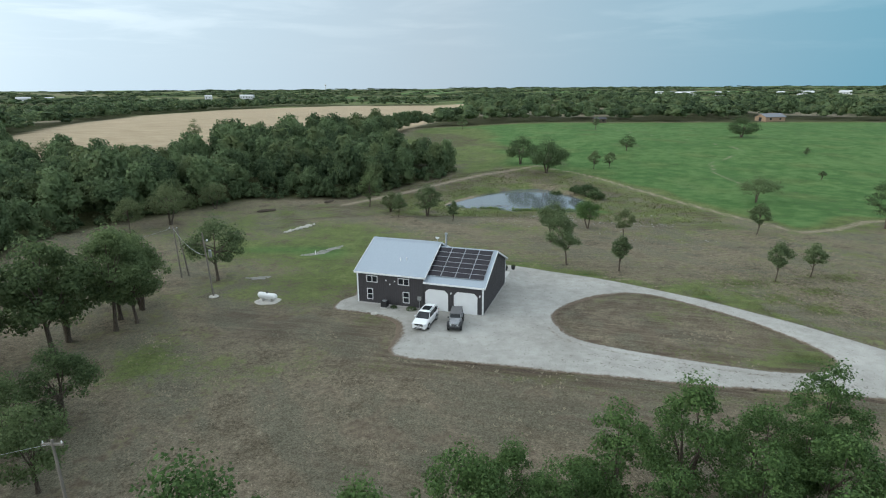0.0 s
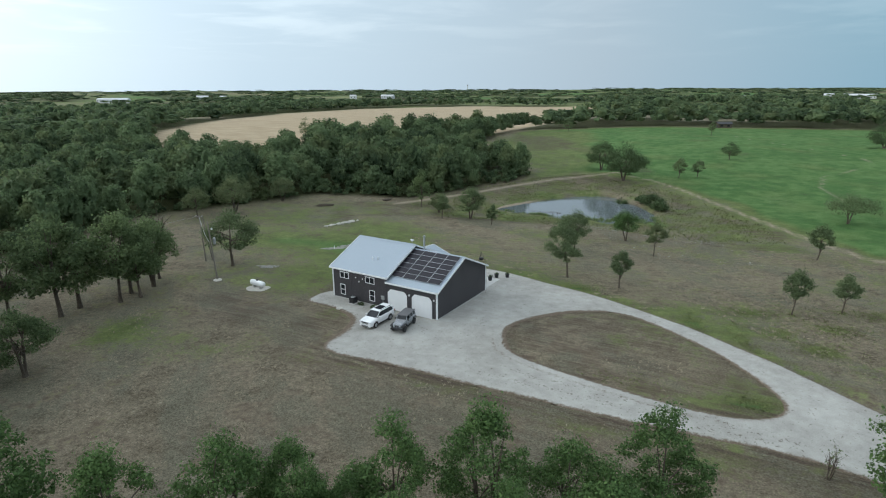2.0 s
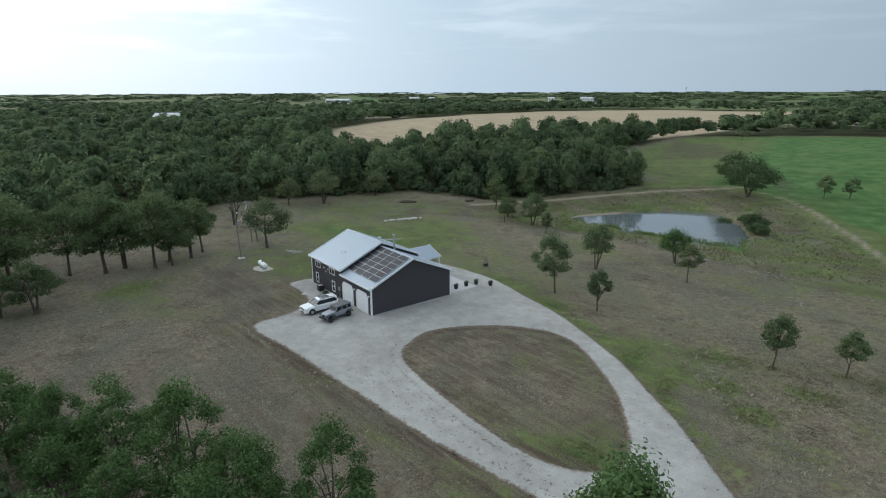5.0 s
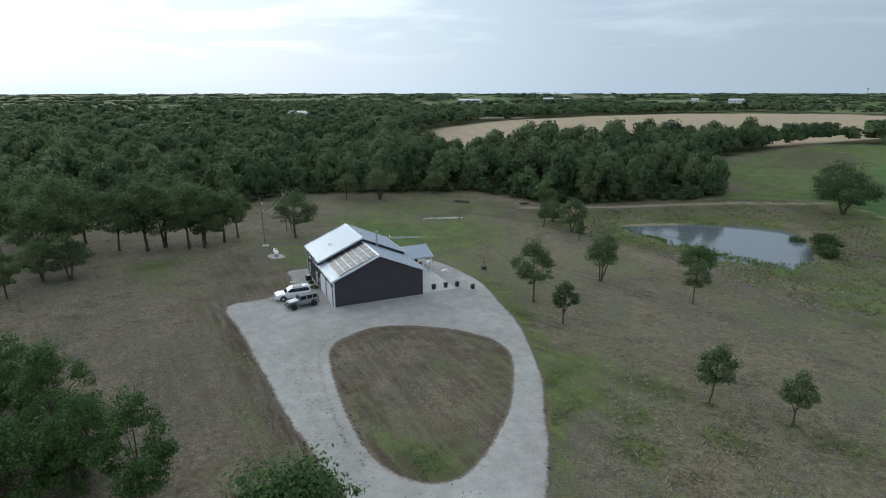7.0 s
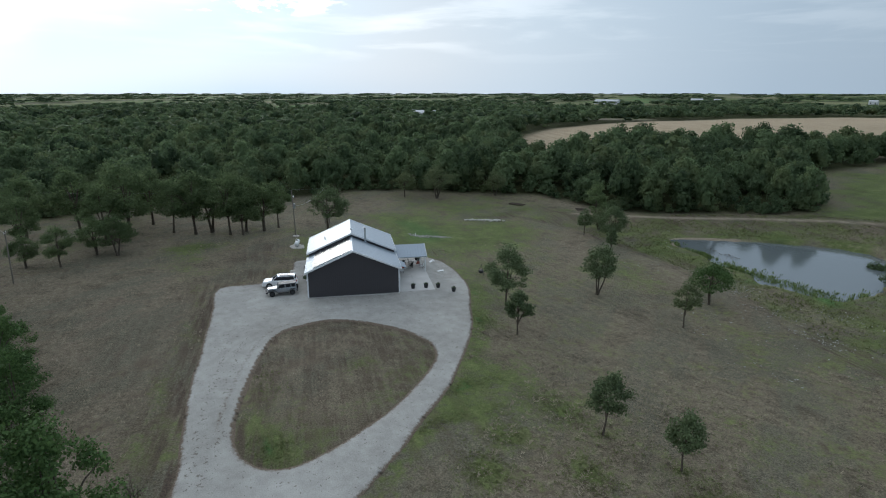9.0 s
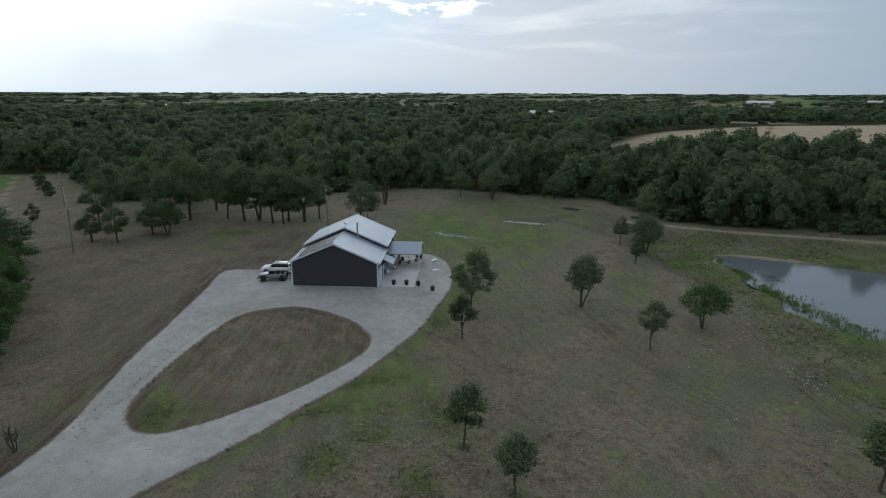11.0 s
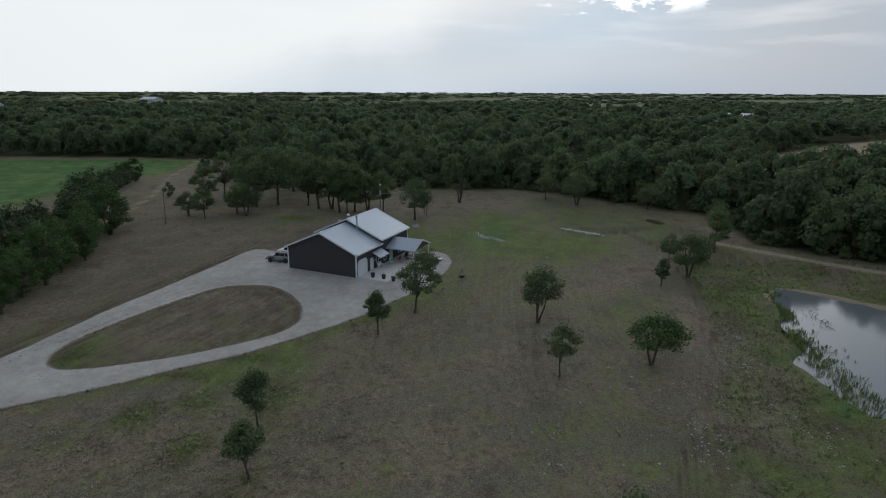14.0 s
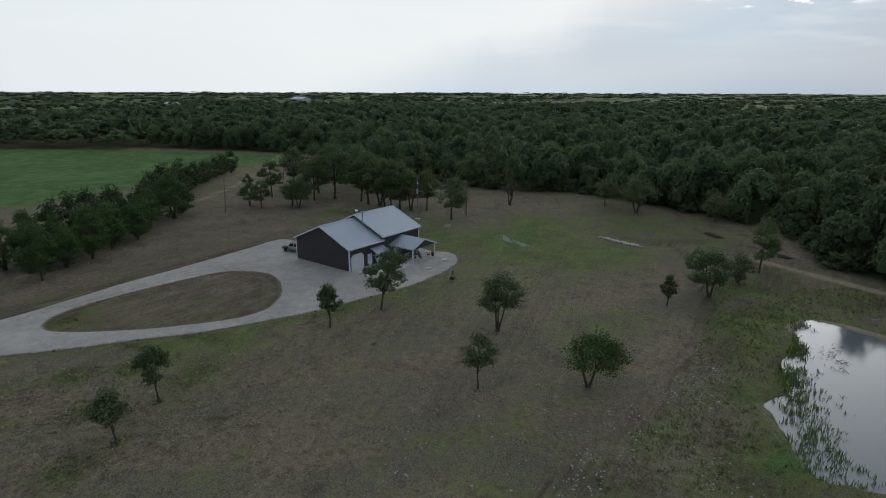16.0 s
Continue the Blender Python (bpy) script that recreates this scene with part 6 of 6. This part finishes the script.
def build_poles():
    def pole(x, y, h, label, lean=(0, 0), box_=False, arm=False, r=0.14):
        p = resting("power_pole", x, y, 0, label, "power pole")
        top = (lean[0], lean[1], h)
        part("pole", tubed([(0, 0, -0.3), (lean[0] * 0.5, lean[1] * 0.5, h / 2), top], [r, r * 0.85, r * 0.7], 10), WOOD, p)
        if box_:
            part("transformer", tubed([(0.24, 0, h * 0.62), (0.24, 0, h * 0.62 + 0.05), (0.24, 0, h * 0.72), (0.24, 0, h * 0.73)], [0.18, 0.22, 0.22, 0.15], 12), STEEL, p, "grey transformer can")
            part("insulator", boxed(-0.1, 0.1, -0.1, 0.1, h * 0.86, h * 0.89, bevel=0.02), TRIM, p)
            part("footing", tubed([(0, 0, -0.2), (0, 0, 0.12), (0, 0, 0.2)], [0.75, 0.7, 0.3], 9), STONE, p, "pale stones round the foot")
        if arm:
            part("crossarm", boxed(lean[0] - 0.7, lean[0] + 0.7, lean[1] - 0.06, lean[1] + 0.06, h - 0.4, h - 0.25), WOOD, p)
            for dx in (-0.6, 0.0, 0.6):
                part("insulator", tubed([(lean[0] + dx, lean[1], h - 0.26), (lean[0] + dx, lean[1], h - 0.1)], [0.05, 0.04], 8), TRIM, p, "white insulator")
        return Vector((x + lean[0], y + lean[1], zg(x, y) + h))
    a = pole(-34.3, 78.7, 9.9, "weathered wooden power pole with a transformer", (-0.5, -0.2), True)
    b = pole(-43.2, 87.9, 8.6, "weathered wooden power pole in a braced pair", (-0.3, 0), False, True)
    pole(-42.3, 88.7, 8.2, "leaning wooden power pole in a braced pair", (-0.7, -0.6))
    c = pole(-24.2, 30.4, 8.6, "thin wooden power pole beside the lane", (-0.3, 0.2), False, True, 0.12)
    d = pole(-76, 12, 9.0, "wooden power pole by the lane", (0, 0), False, True)

    def wire(p, q, sag, r=0.011):
        w = resting("power_line", 0, 0, 0, "thin slack overhead wire", "cable")
        w.matrix_world = Matrix.Identity(4)
        pts = [p.lerp(q, i / 12) - Vector((0, 0, sag * 4 * (i / 12) * (1 - i / 12))) for i in range(13)]
        part("cable", tubed(pts, [r] * 13, 5), STEEL, w)
    wire(a - Vector((0, 0, 3.4)), b - Vector((0, 0, 0.3)), 0.9, 0.03)
    wire(b - Vector((0, 0, 0.2)), d - Vector((0, 0, 0.2)), 0.9)
    wire(c - Vector((0, 0, 0.3)), d - Vector((0, 0, 0.3)), 0.8)


def rock(bm, rng, x, y, z, r):
    q = bmesh.ops.create_icosphere(bm, subdivisions=1, radius=1.0)
    s = r * rng.uniform(0.7, 1.3, 3) * (1, 1, 0.7)
    for v in q["verts"]:
        k = rng.uniform(0.8, 1.15)
        v.co = Vector((x + v.co.x * s[0] * k, y + v.co.y * s[1] * k, z + v.co.z * s[2] * k))


def build_stones():
    rng = np.random.default_rng(21)
    pile = resting("rubble_pile", -33.0, 125.5, 0, "row of broken white limestone rubble on the grass", "rubble")
    for i in range(46):
        s = rng.uniform(-1, 1)
        x, y = -0.4 + s * 1.8 + rng.normal() * 0.35, s * 3.8 + rng.normal() * 0.5
        z = zg(-33 + x, 125.5 + y) - pile.location.z
        bm = bmesh.new()
        rock(bm, rng, 0, 0, 0, rng.uniform(0.22, 0.5))
        o = part("stone", bm, STONE, pile)
        o.location = (x, y, z + 0.12)
    # scattered stones on the dry bank by the pond
    vs, fs, base = [], [], 0
    tmp = bmesh.new()
    bmesh.ops.create_icosphere(tmp, subdivisions=1, radius=1.0)
    tv = np.array([v.co[:] for v in tmp.verts])
    tf = np.array([[l.index for l in f.verts] for f in tmp.faces])
    tmp.free()
    n = 150
    t = rng.uniform(0, 1, n)
    bx, by = 8 + 46 * t + rng.normal(0, 4, n), 137 - 16 * t ** 1.4 + rng.normal(0, 5.5, n)
    for cx, cy, sx, sy, m in ((21.4, 139.2, 2.6, 1.2, 70), (29.1, 137.4, 2.4, 1.0, 70), (30.3, 134.2, 2, 0.8, 36), (39.5, 130.6, 2.6, 0.9, 50), (45.3, 127.5, 2.4, 1.0, 40), (49.7, 126.1, 2, 0.9, 40), (4.9, 148.6, 2.4, 0.8, 40), (45.5, 138, 2.4, 1.4, 60), (31, 121, 2, 1, 16), (53.3, 112, 1.6, 1, 14), (47.4, 112.8, 1.6, 1, 10), (38.2, 115.7, 2, 1, 8), (2.2, 152.4, 1.6, 1.0, 50)):
        bx, by = np.concatenate((bx, rng.normal(cx, sx, m))), np.concatenate((by, rng.normal(cy, sy, m)))
    keep = sdf(POND, bx, by) > 0.6
    bx, by = bx[keep], by[keep]
    bz = land(bx, by)
    for x, y, z in zip(bx, by, bz):
        r = (0.035 + 0.11 * rng.random() ** 2) * rng.uniform(0.6, 1.3, 3) * (1, 1, 0.6)
        vs.append(tv * r * rng.uniform(0.85, 1.15, (len(tv), 1)) + (x, y, z + 0.02)), fs.append(tf + base)
        base += len(tv)
    ob = fast_mesh("scattered_stones", np.concatenate(vs), np.concatenate(fs), GREY_STONE)
    tagged(ob, "pale limestone pieces scattered over the dry bank", "stones", kind="stuff")
    for name_, x, y, rx, ry, turn, m in (("gravel_patch", -24.6, 103.0, 2.1, 1.0, 30, 150), ("gravel_patch", -22.4, 106.6, 2.6, 1.1, 52, 170), ("gravel_patch", -30.5, 87.7, 1.5, 1.0, 10, 110)):
        g = resting(name_, x, y, turn, "thin spread of crushed limestone trodden into the grass", "gravel patch", "gravel spreads")
        vs, fs = [], []
        ca, sa = math.cos(radians(turn)), math.sin(radians(turn))
        for i in range(m):
            q = rng.random() ** 0.7
            a = rng.uniform(0, 6.28)
            px, py = 1.15 * rx * q * math.cos(a) * (1 + 0.3 * math.sin(3 * a)), ry * q * math.sin(a) * (1 + 0.3 * math.cos(2 * a))
            pz = zg(x + ca * px - sa * py, y + sa * px + ca * py) - g.location.z
            k = rng.uniform(0.12, 0.34) * (1.25 - 0.5 * q)
            vs.append(tv * (k, k * rng.uniform(0.6, 1.2), 0.05) * rng.uniform(0.8, 1.2, (len(tv), 1)) + (px, py, pz + 0.02)), fs.append(tf + len(tv) * i)
        tagged(fast_mesh("stones", np.concatenate(vs), np.concatenate(fs), DUST, None, g), kind="stuff")
    m = resting("stake", -24.5, 102.4, 0, "short white marker post in a bare patch of earth", "post")
    part("post", tubed([(0, 0, -0.1), (0, 0, 0.8)], [0.06, 0.06], 8), TRIM, m)
    # felled logs and brush at the edge of the clearing
    for x, y, turn, wide, n in ((-46.8, 145.2, 30, 2.6, 60), (-32.8, 156.8, 60, 1.6, 30)):
        lg = resting("brush_pile", x, y, turn, "heap of old grey logs and tangled brush on the grass", "brush pile")
        for i in range(5):
            a, l, off = rng.uniform(-0.4, 0.4), rng.uniform(0.9, 1.6) * wide * 0.6, rng.normal(0, 0.35)
            z = 0.13 + 0.14 * (i % 3)
            part("log", tubed([(-l * math.cos(a), -l * math.sin(a) + off, z), (0.1, off, z + 0.08), (l * math.cos(a), l * math.sin(a) + off, z + 0.04)], [0.17, 0.15, 0.1], 7), BARK, lg)
        bm = bmesh.new()
        for i in range(n):
            a, l = rng.uniform(0, 6.28), rng.uniform(0.4, 1.1)
            p0 = Vector((rng.normal(0, wide * 0.4), rng.normal(0, 0.5), rng.uniform(0.02, 0.35)))
            p1 = p0 + Vector((l * math.cos(a), l * math.sin(a), rng.uniform(-0.05, 0.4)))
            tube(bm, [p0, p0.lerp(p1, 0.5) + Vector((0, 0, 0.08)), p1], [0.04, 0.03, 0.012], 4)
        tagged(part("twigs", bm, BARK, lg), kind="stuff")


def build_reeds():
    rng = np.random.default_rng(31)
    spots = []
    for cx, cy, sx, sy, n in ((11, 150.6, 1.5, 0.5, 330), (13.6, 149.8, 0.9, 0.6, 260), (19.5, 148.4, 1.2, 0.7, 420), (22.6, 147.8, 1.3, 0.8, 480), (26, 147.4, 1.6, 0.9, 420), (29.5, 147, 1.8, 1.0, 380), (33.2, 147.4, 1.8, 1.1, 360), (37.6, 148, 1.5, 1.1, 320), (40.6, 152, 0.7, 2.2, 160), (3.4, 152.6, 0.8, 0.8, 120), (29, 150, 4, 1.2, 130), (37, 146, 2, 0.6, 160), (21, 151, 2, 0.8, 50)):
        spots.append(rng.normal(size=(n, 2)) * (sx, sy) + (cx, cy))
    heart = np.concatenate(spots)[::8]
    p = np.repeat(heart, 7, 0) + rng.normal(size=(7 * len(heart), 2)) * 0.2
    d = sdf(POND, p[:, 0], p[:, 1])
    p = p[(d < 1.5) & (d > -7)]
    n = len(p)
    z = np.maximum(land(p[:, 0], p[:, 1]), WATER_Z - 0.3)
    a = rng.uniform(0, 6.28, n)
    h = rng.uniform(0.1, 0.55, n)
    w = rng.uniform(0.04, 0.085, n)
    lean = rng.normal(size=(n, 2)) * 0.16
    dx, dy = np.cos(a) * w, np.sin(a) * w
    b0, b1 = np.stack((p[:, 0] - dx, p[:, 1] - dy, z), -1), np.stack((p[:, 0] + dx, p[:, 1] + dy, z), -1)
    t1 = np.stack((p[:, 0] + dx * 0.3 + lean[:, 0], p[:, 1] + dy * 0.3 + lean[:, 1], z + h + 0.3), -1)
    t0 = t1 - np.stack((dx, dy, 0 * dx), -1) * 0.6
    v = np.stack((b0, b1, t1, t0), 1).reshape(-1, 3)
    ob = fast_mesh("reeds", v, np.arange(4 * n).reshape(-1, 4), REED, np.repeat(rng.uniform(0, 1, n), 4))
    tagged(ob, "green reeds standing in the pond's shallow edge", "reeds", kind="stuff")


def build_branches():
    """Drowned branches that reach out of the water near the dam."""
    rng = np.random.default_rng(44)
    b = empty("fallen_branches", pose(13.2, 154.0, WATER_Z), "grey drowned branches lying in the shallow pond", "branches")
    for i in range(48):
        x, y, a = rng.normal(0, 2.0), rng.normal(0, 0.8), rng.uniform(0, 6.28)
        l = rng.uniform(0.3, 1.1)
        p0, p1 = Vector((x, y, -0.12)), Vector((x + l * math.cos(a), y + l * math.sin(a), rng.uniform(0.02, 0.2)))
        mid = p0.lerp(p1, 0.5) + Vector((0, 0, rng.uniform(0.12, 0.26)))
        part("branch", tubed([p0, mid, p1], [0.03, 0.022, 0.01], 5), BARK, b)


def tufts(name, p, blades, size, rise, mat, rng, label):
    """Small bunches of blades: each blade a bent quad, size long and rise high."""
    q = np.repeat(p, blades, 0) + rng.normal(size=(len(p) * blades, 2)) * size * 0.45
    n = len(q)
    z = land(q[:, 0], q[:, 1])
    a = rng.uniform(0, 6.28, n)
    l, h, w = size * rng.uniform(0.5, 1.2, n), rise * rng.uniform(0.4, 1.2, n), size * rng.uniform(0.12, 0.26, n)
    ux, uy = np.cos(a), np.sin(a)
    b0 = np.stack((q[:, 0] - uy * w, q[:, 1] + ux * w, z - 0.02), -1)
    b1 = np.stack((q[:, 0] + uy * w, q[:, 1] - ux * w, z - 0.02), -1)
    t1 = np.stack((q[:, 0] + ux * l + uy * w * 0.4, q[:, 1] + uy * l - ux * w * 0.4, z + h), -1)
    t0 = np.stack((q[:, 0] + ux * l - uy * w * 0.4, q[:, 1] + uy * l + ux * w * 0.4, z + h), -1)
    v = np.stack((b0, b1, t1, t0), 1).reshape(-1, 3)
    ob = fast_mesh(name, v, np.arange(4 * n).reshape(-1, 4), mat, np.repeat(rng.uniform(0, 1, n), 4))
    tagged(ob, label, "grass", kind="stuff")


def clear_of(p, gap=0.4):
    """Leaves out what would lie on the gravel, under the house or in the water."""
    x, y = p.T
    return p[((sdf(DRIVE, x, y) > gap) | (sdf(ISLAND, x, y) < -gap)) & (sdf(POND, x, y) > 1.0)]


def build_grass():
    rng = np.random.default_rng(71)
    # cut hay in broken rows across the lawn
    rows = []
    for k in range(34):
        n = 210
        u = np.repeat(rng.uniform(-12, 72, n // 2), 2) + rng.normal(0, 0.35, n)
        v = 82 + 1.75 * k + rng.normal(0, 0.2) + 0.0056 * (u - 17) ** 2 + rng.normal(0, 0.1, n)
        rows.append(np.stack((u, v), -1))
    p = np.concatenate(rows)
    p = p[(wobble(p[:, 0], p[:, 1], 3.1) + 0.5 * wobble(p[:, 0] + 40, p[:, 1], 1.2) > -0.15) & (p[:, 1] < 134 - 0.2 * p[:, 0])]
    # and along the driveway beside it
    u, k = rng.uniform(0, 32, 900), rng.integers(0, 9, 900)
    a = radians(124)
    q = np.stack((54 + math.cos(a) * u + math.sin(a) * (1.9 * k + 2), 62 + math.sin(a) * u - math.cos(a) * (1.9 * k + 2)), -1) + rng.normal(0, 0.25, (900, 2))
    # and in uneven drifts before the house
    w = np.stack((rng.uniform(-40, 36, 2600), rng.uniform(30, 66, 2600)), -1)
    w = w[wobble(w[:, 0] + 0.6 * w[:, 1], w[:, 1] * 2.2, 2.4) > 0.12]
    p = clear_of(np.concatenate((p, q, w)))
    tufts("hay_litter", p, 4, 0.25, 0.13, HAY, rng, "pale cut hay left in broken rows on the lawn")
    # green weeds in the mown grass and along the driveway
    spots = []
    for cx, cy, sx, sy, n in ((51.3, 72.8, 1.4, 1.2, 240), (56, 80.2, 1.7, 1.1, 220), (47, 84.6, 2.6, 1.2, 200), (48.4, 77.2, 1.2, 1.0, 120), (63, 86.6, 2, 1.4, 220), (38.2, 78.6, 0.8, 2.2, 130), (43.6, 73, 0.6, 3.2, 150), (23.2, 90.4, 2.6, 0.9, 160), (40.5, 58.2, 1.6, 1.0, 160), (29, 60, 3, 1.2, 120), (52, 78, 9, 8, 700), (60, 92, 9, 7, 500), (70, 80, 10, 9, 500), (-18, 84, 6, 8, 300), (-34, 58, 2, 3, 200), (58.9, 87.4, 0.3, 0.3, 30), (52, 85.2, 0.25, 0.25, 30)):
        spots.append(rng.normal(size=(n, 2)) * (sx, sy) + (cx, cy))
    tufts("weeds", clear_of(np.concatenate(spots), 0.15), 5, 0.16, 0.1, WEED, rng, "green weeds growing through the mown grass")
    # uncut growth round the pond and on the dam
    g = np.stack((rng.uniform(-14, 64, 26000), rng.uniform(128, 206, 26000)), -1)
    inside = sdf(ROUGH, g[:, 0], g[:, 1]) < -0.5
    g = g[inside & (rng.random(len(g)) < 0.34 + 0.22 * wobble(g[:, 0], g[:, 1], 2.6) + 0.12 * wobble(g[:, 0] + 7, g[:, 1], 0.9)) & (line_distance(DAM, g[:, 0], g[:, 1]) > 1.8)]
    tufts("tall_grass", clear_of(g), 4, 0.32, 0.24, WEED, rng, "uncut grass and weeds round the pond")


# ---- far buildings ----
def far_building(name, x, y, turn, long_, wide, high, roof_mat, wall_mat, label, category):
    b = resting(name, x, y, turn, label, category)
    bm = prism(bmesh.new(), [(-wide / 2, -2), (wide / 2, -2), (wide / 2, high), (0, high + wide * 0.2), (-wide / 2, high)], "x", -long_ / 2, long_ / 2)
    part("wall", bm, wall_mat, b)
    for s in (-1, 1):
        bm = prism(bmesh.new(), [(s * (wide / 2 + 0.4), high - 0.08), (0, high + wide * 0.2 + 0.1), (0, high + wide * 0.2 + 0.3), (s * (wide / 2 + 0.4), high + 0.12)], "x", -long_ / 2 - 0.4, long_ / 2 + 0.4)
        part("roof", bm, roof_mat, b)
    n = max(2, int(long_ / 6))
    for i in range(n):
        xx = -long_ / 2 + (i + 0.5) * long_ / n
        w = new("window")
        w.parent = b
        part("pane", boxed(xx - 0.7, xx + 0.7, -wide / 2 - 0.04, -wide / 2 + 0.02, high * 0.35, high * 0.75), GLASS, w)
    part("door", boxed(-long_ / 2 - 0.06, -long_ / 2 + 0.02, -1.2, 1.2, 0, min(high - 0.3, 3)), BLACK, b)


def build_distance():
    brick = plain("tan_brick", (0.3, 0.21, 0.14), 0.85, vary=0.15)
    white = plain("white_sheet", (0.56, 0.57, 0.58), 0.5, vary=0.05)
    far_building("farmhouse", 224, 406, 15, 16, 10, 2.9, plain("slate_metal_roof", (0.17, 0.18, 0.2), 0.55, 0.1), brick, "tan brick farmhouse with a grey metal roof beyond the meadow", "house")
    far_building("shed", 104, 398, 5, 8, 5, 2.4, BLACK, BARK, "low dark shed by the far trees", "shed")
    for x, y, turn, l, w, h in ((-468, 323, 40, 26, 14, 7), (-579, 1429, 10, 16, 10, 9), (-499, 1471, 0, 34, 12, 8), (-1178, 1631, 30, 34, 18, 7), (-1110, 1640, 30, 20, 14, 7), (-1204, -714, 70, 50, 24, 9), (-920, -125, 80, 26, 12, 8), (-840, -775, 60, 70, 14, 5), (-611, 330, 20, 20, 12, 7),
                                (-998, 1098, 20, 40, 16, 8), (-1080, 1140, 10, 30, 14, 8)):
        far_building("barn", x, y, turn, l, w, h, white, white, "white metal barn among distant trees", "barn")
    rng = np.random.default_rng(8)
    for x, y in ((94, 1180), (125, 1172), (160, 1165), (191, 1155), (205, 1120), (224, 1049), (260, 1060), (60, 1190)):
        far_building("farm_shed", x, y, rng.uniform(0, 180), rng.uniform(14, 24), 10, 6.5, white, white, "pale farm shed in a distant cluster", "shed")
    for x, y, l in ((581, 1456, 60), (660, 1420, 30), (784, 1384, 26), (872, 1444, 36), (940, 1400, 24), (540, 1500, 24)):
        far_building("warehouse", x, y, -25, l, 18, 6, white, white, "long pale warehouse on the skyline", "warehouse")
    t = resting("water_tower", -1005, 4898, 0, "white water tower on the skyline", "water tower")
    part("column", tubed([(0, 0, 0), (0, 0, 34)], [3, 2.2], 10), white, t)
    part("bowl", tubed([(0, 0, 33), (0, 0, 37), (0, 0, 42), (0, 0, 46)], [3, 8, 8, 2], 14), white, t)


build_suv()
build_jeep()
build_patio()
build_pots()
build_furniture()
build_tank()
build_poles()
build_stones()
build_reeds()
build_grass()
build_branches()
build_distance()
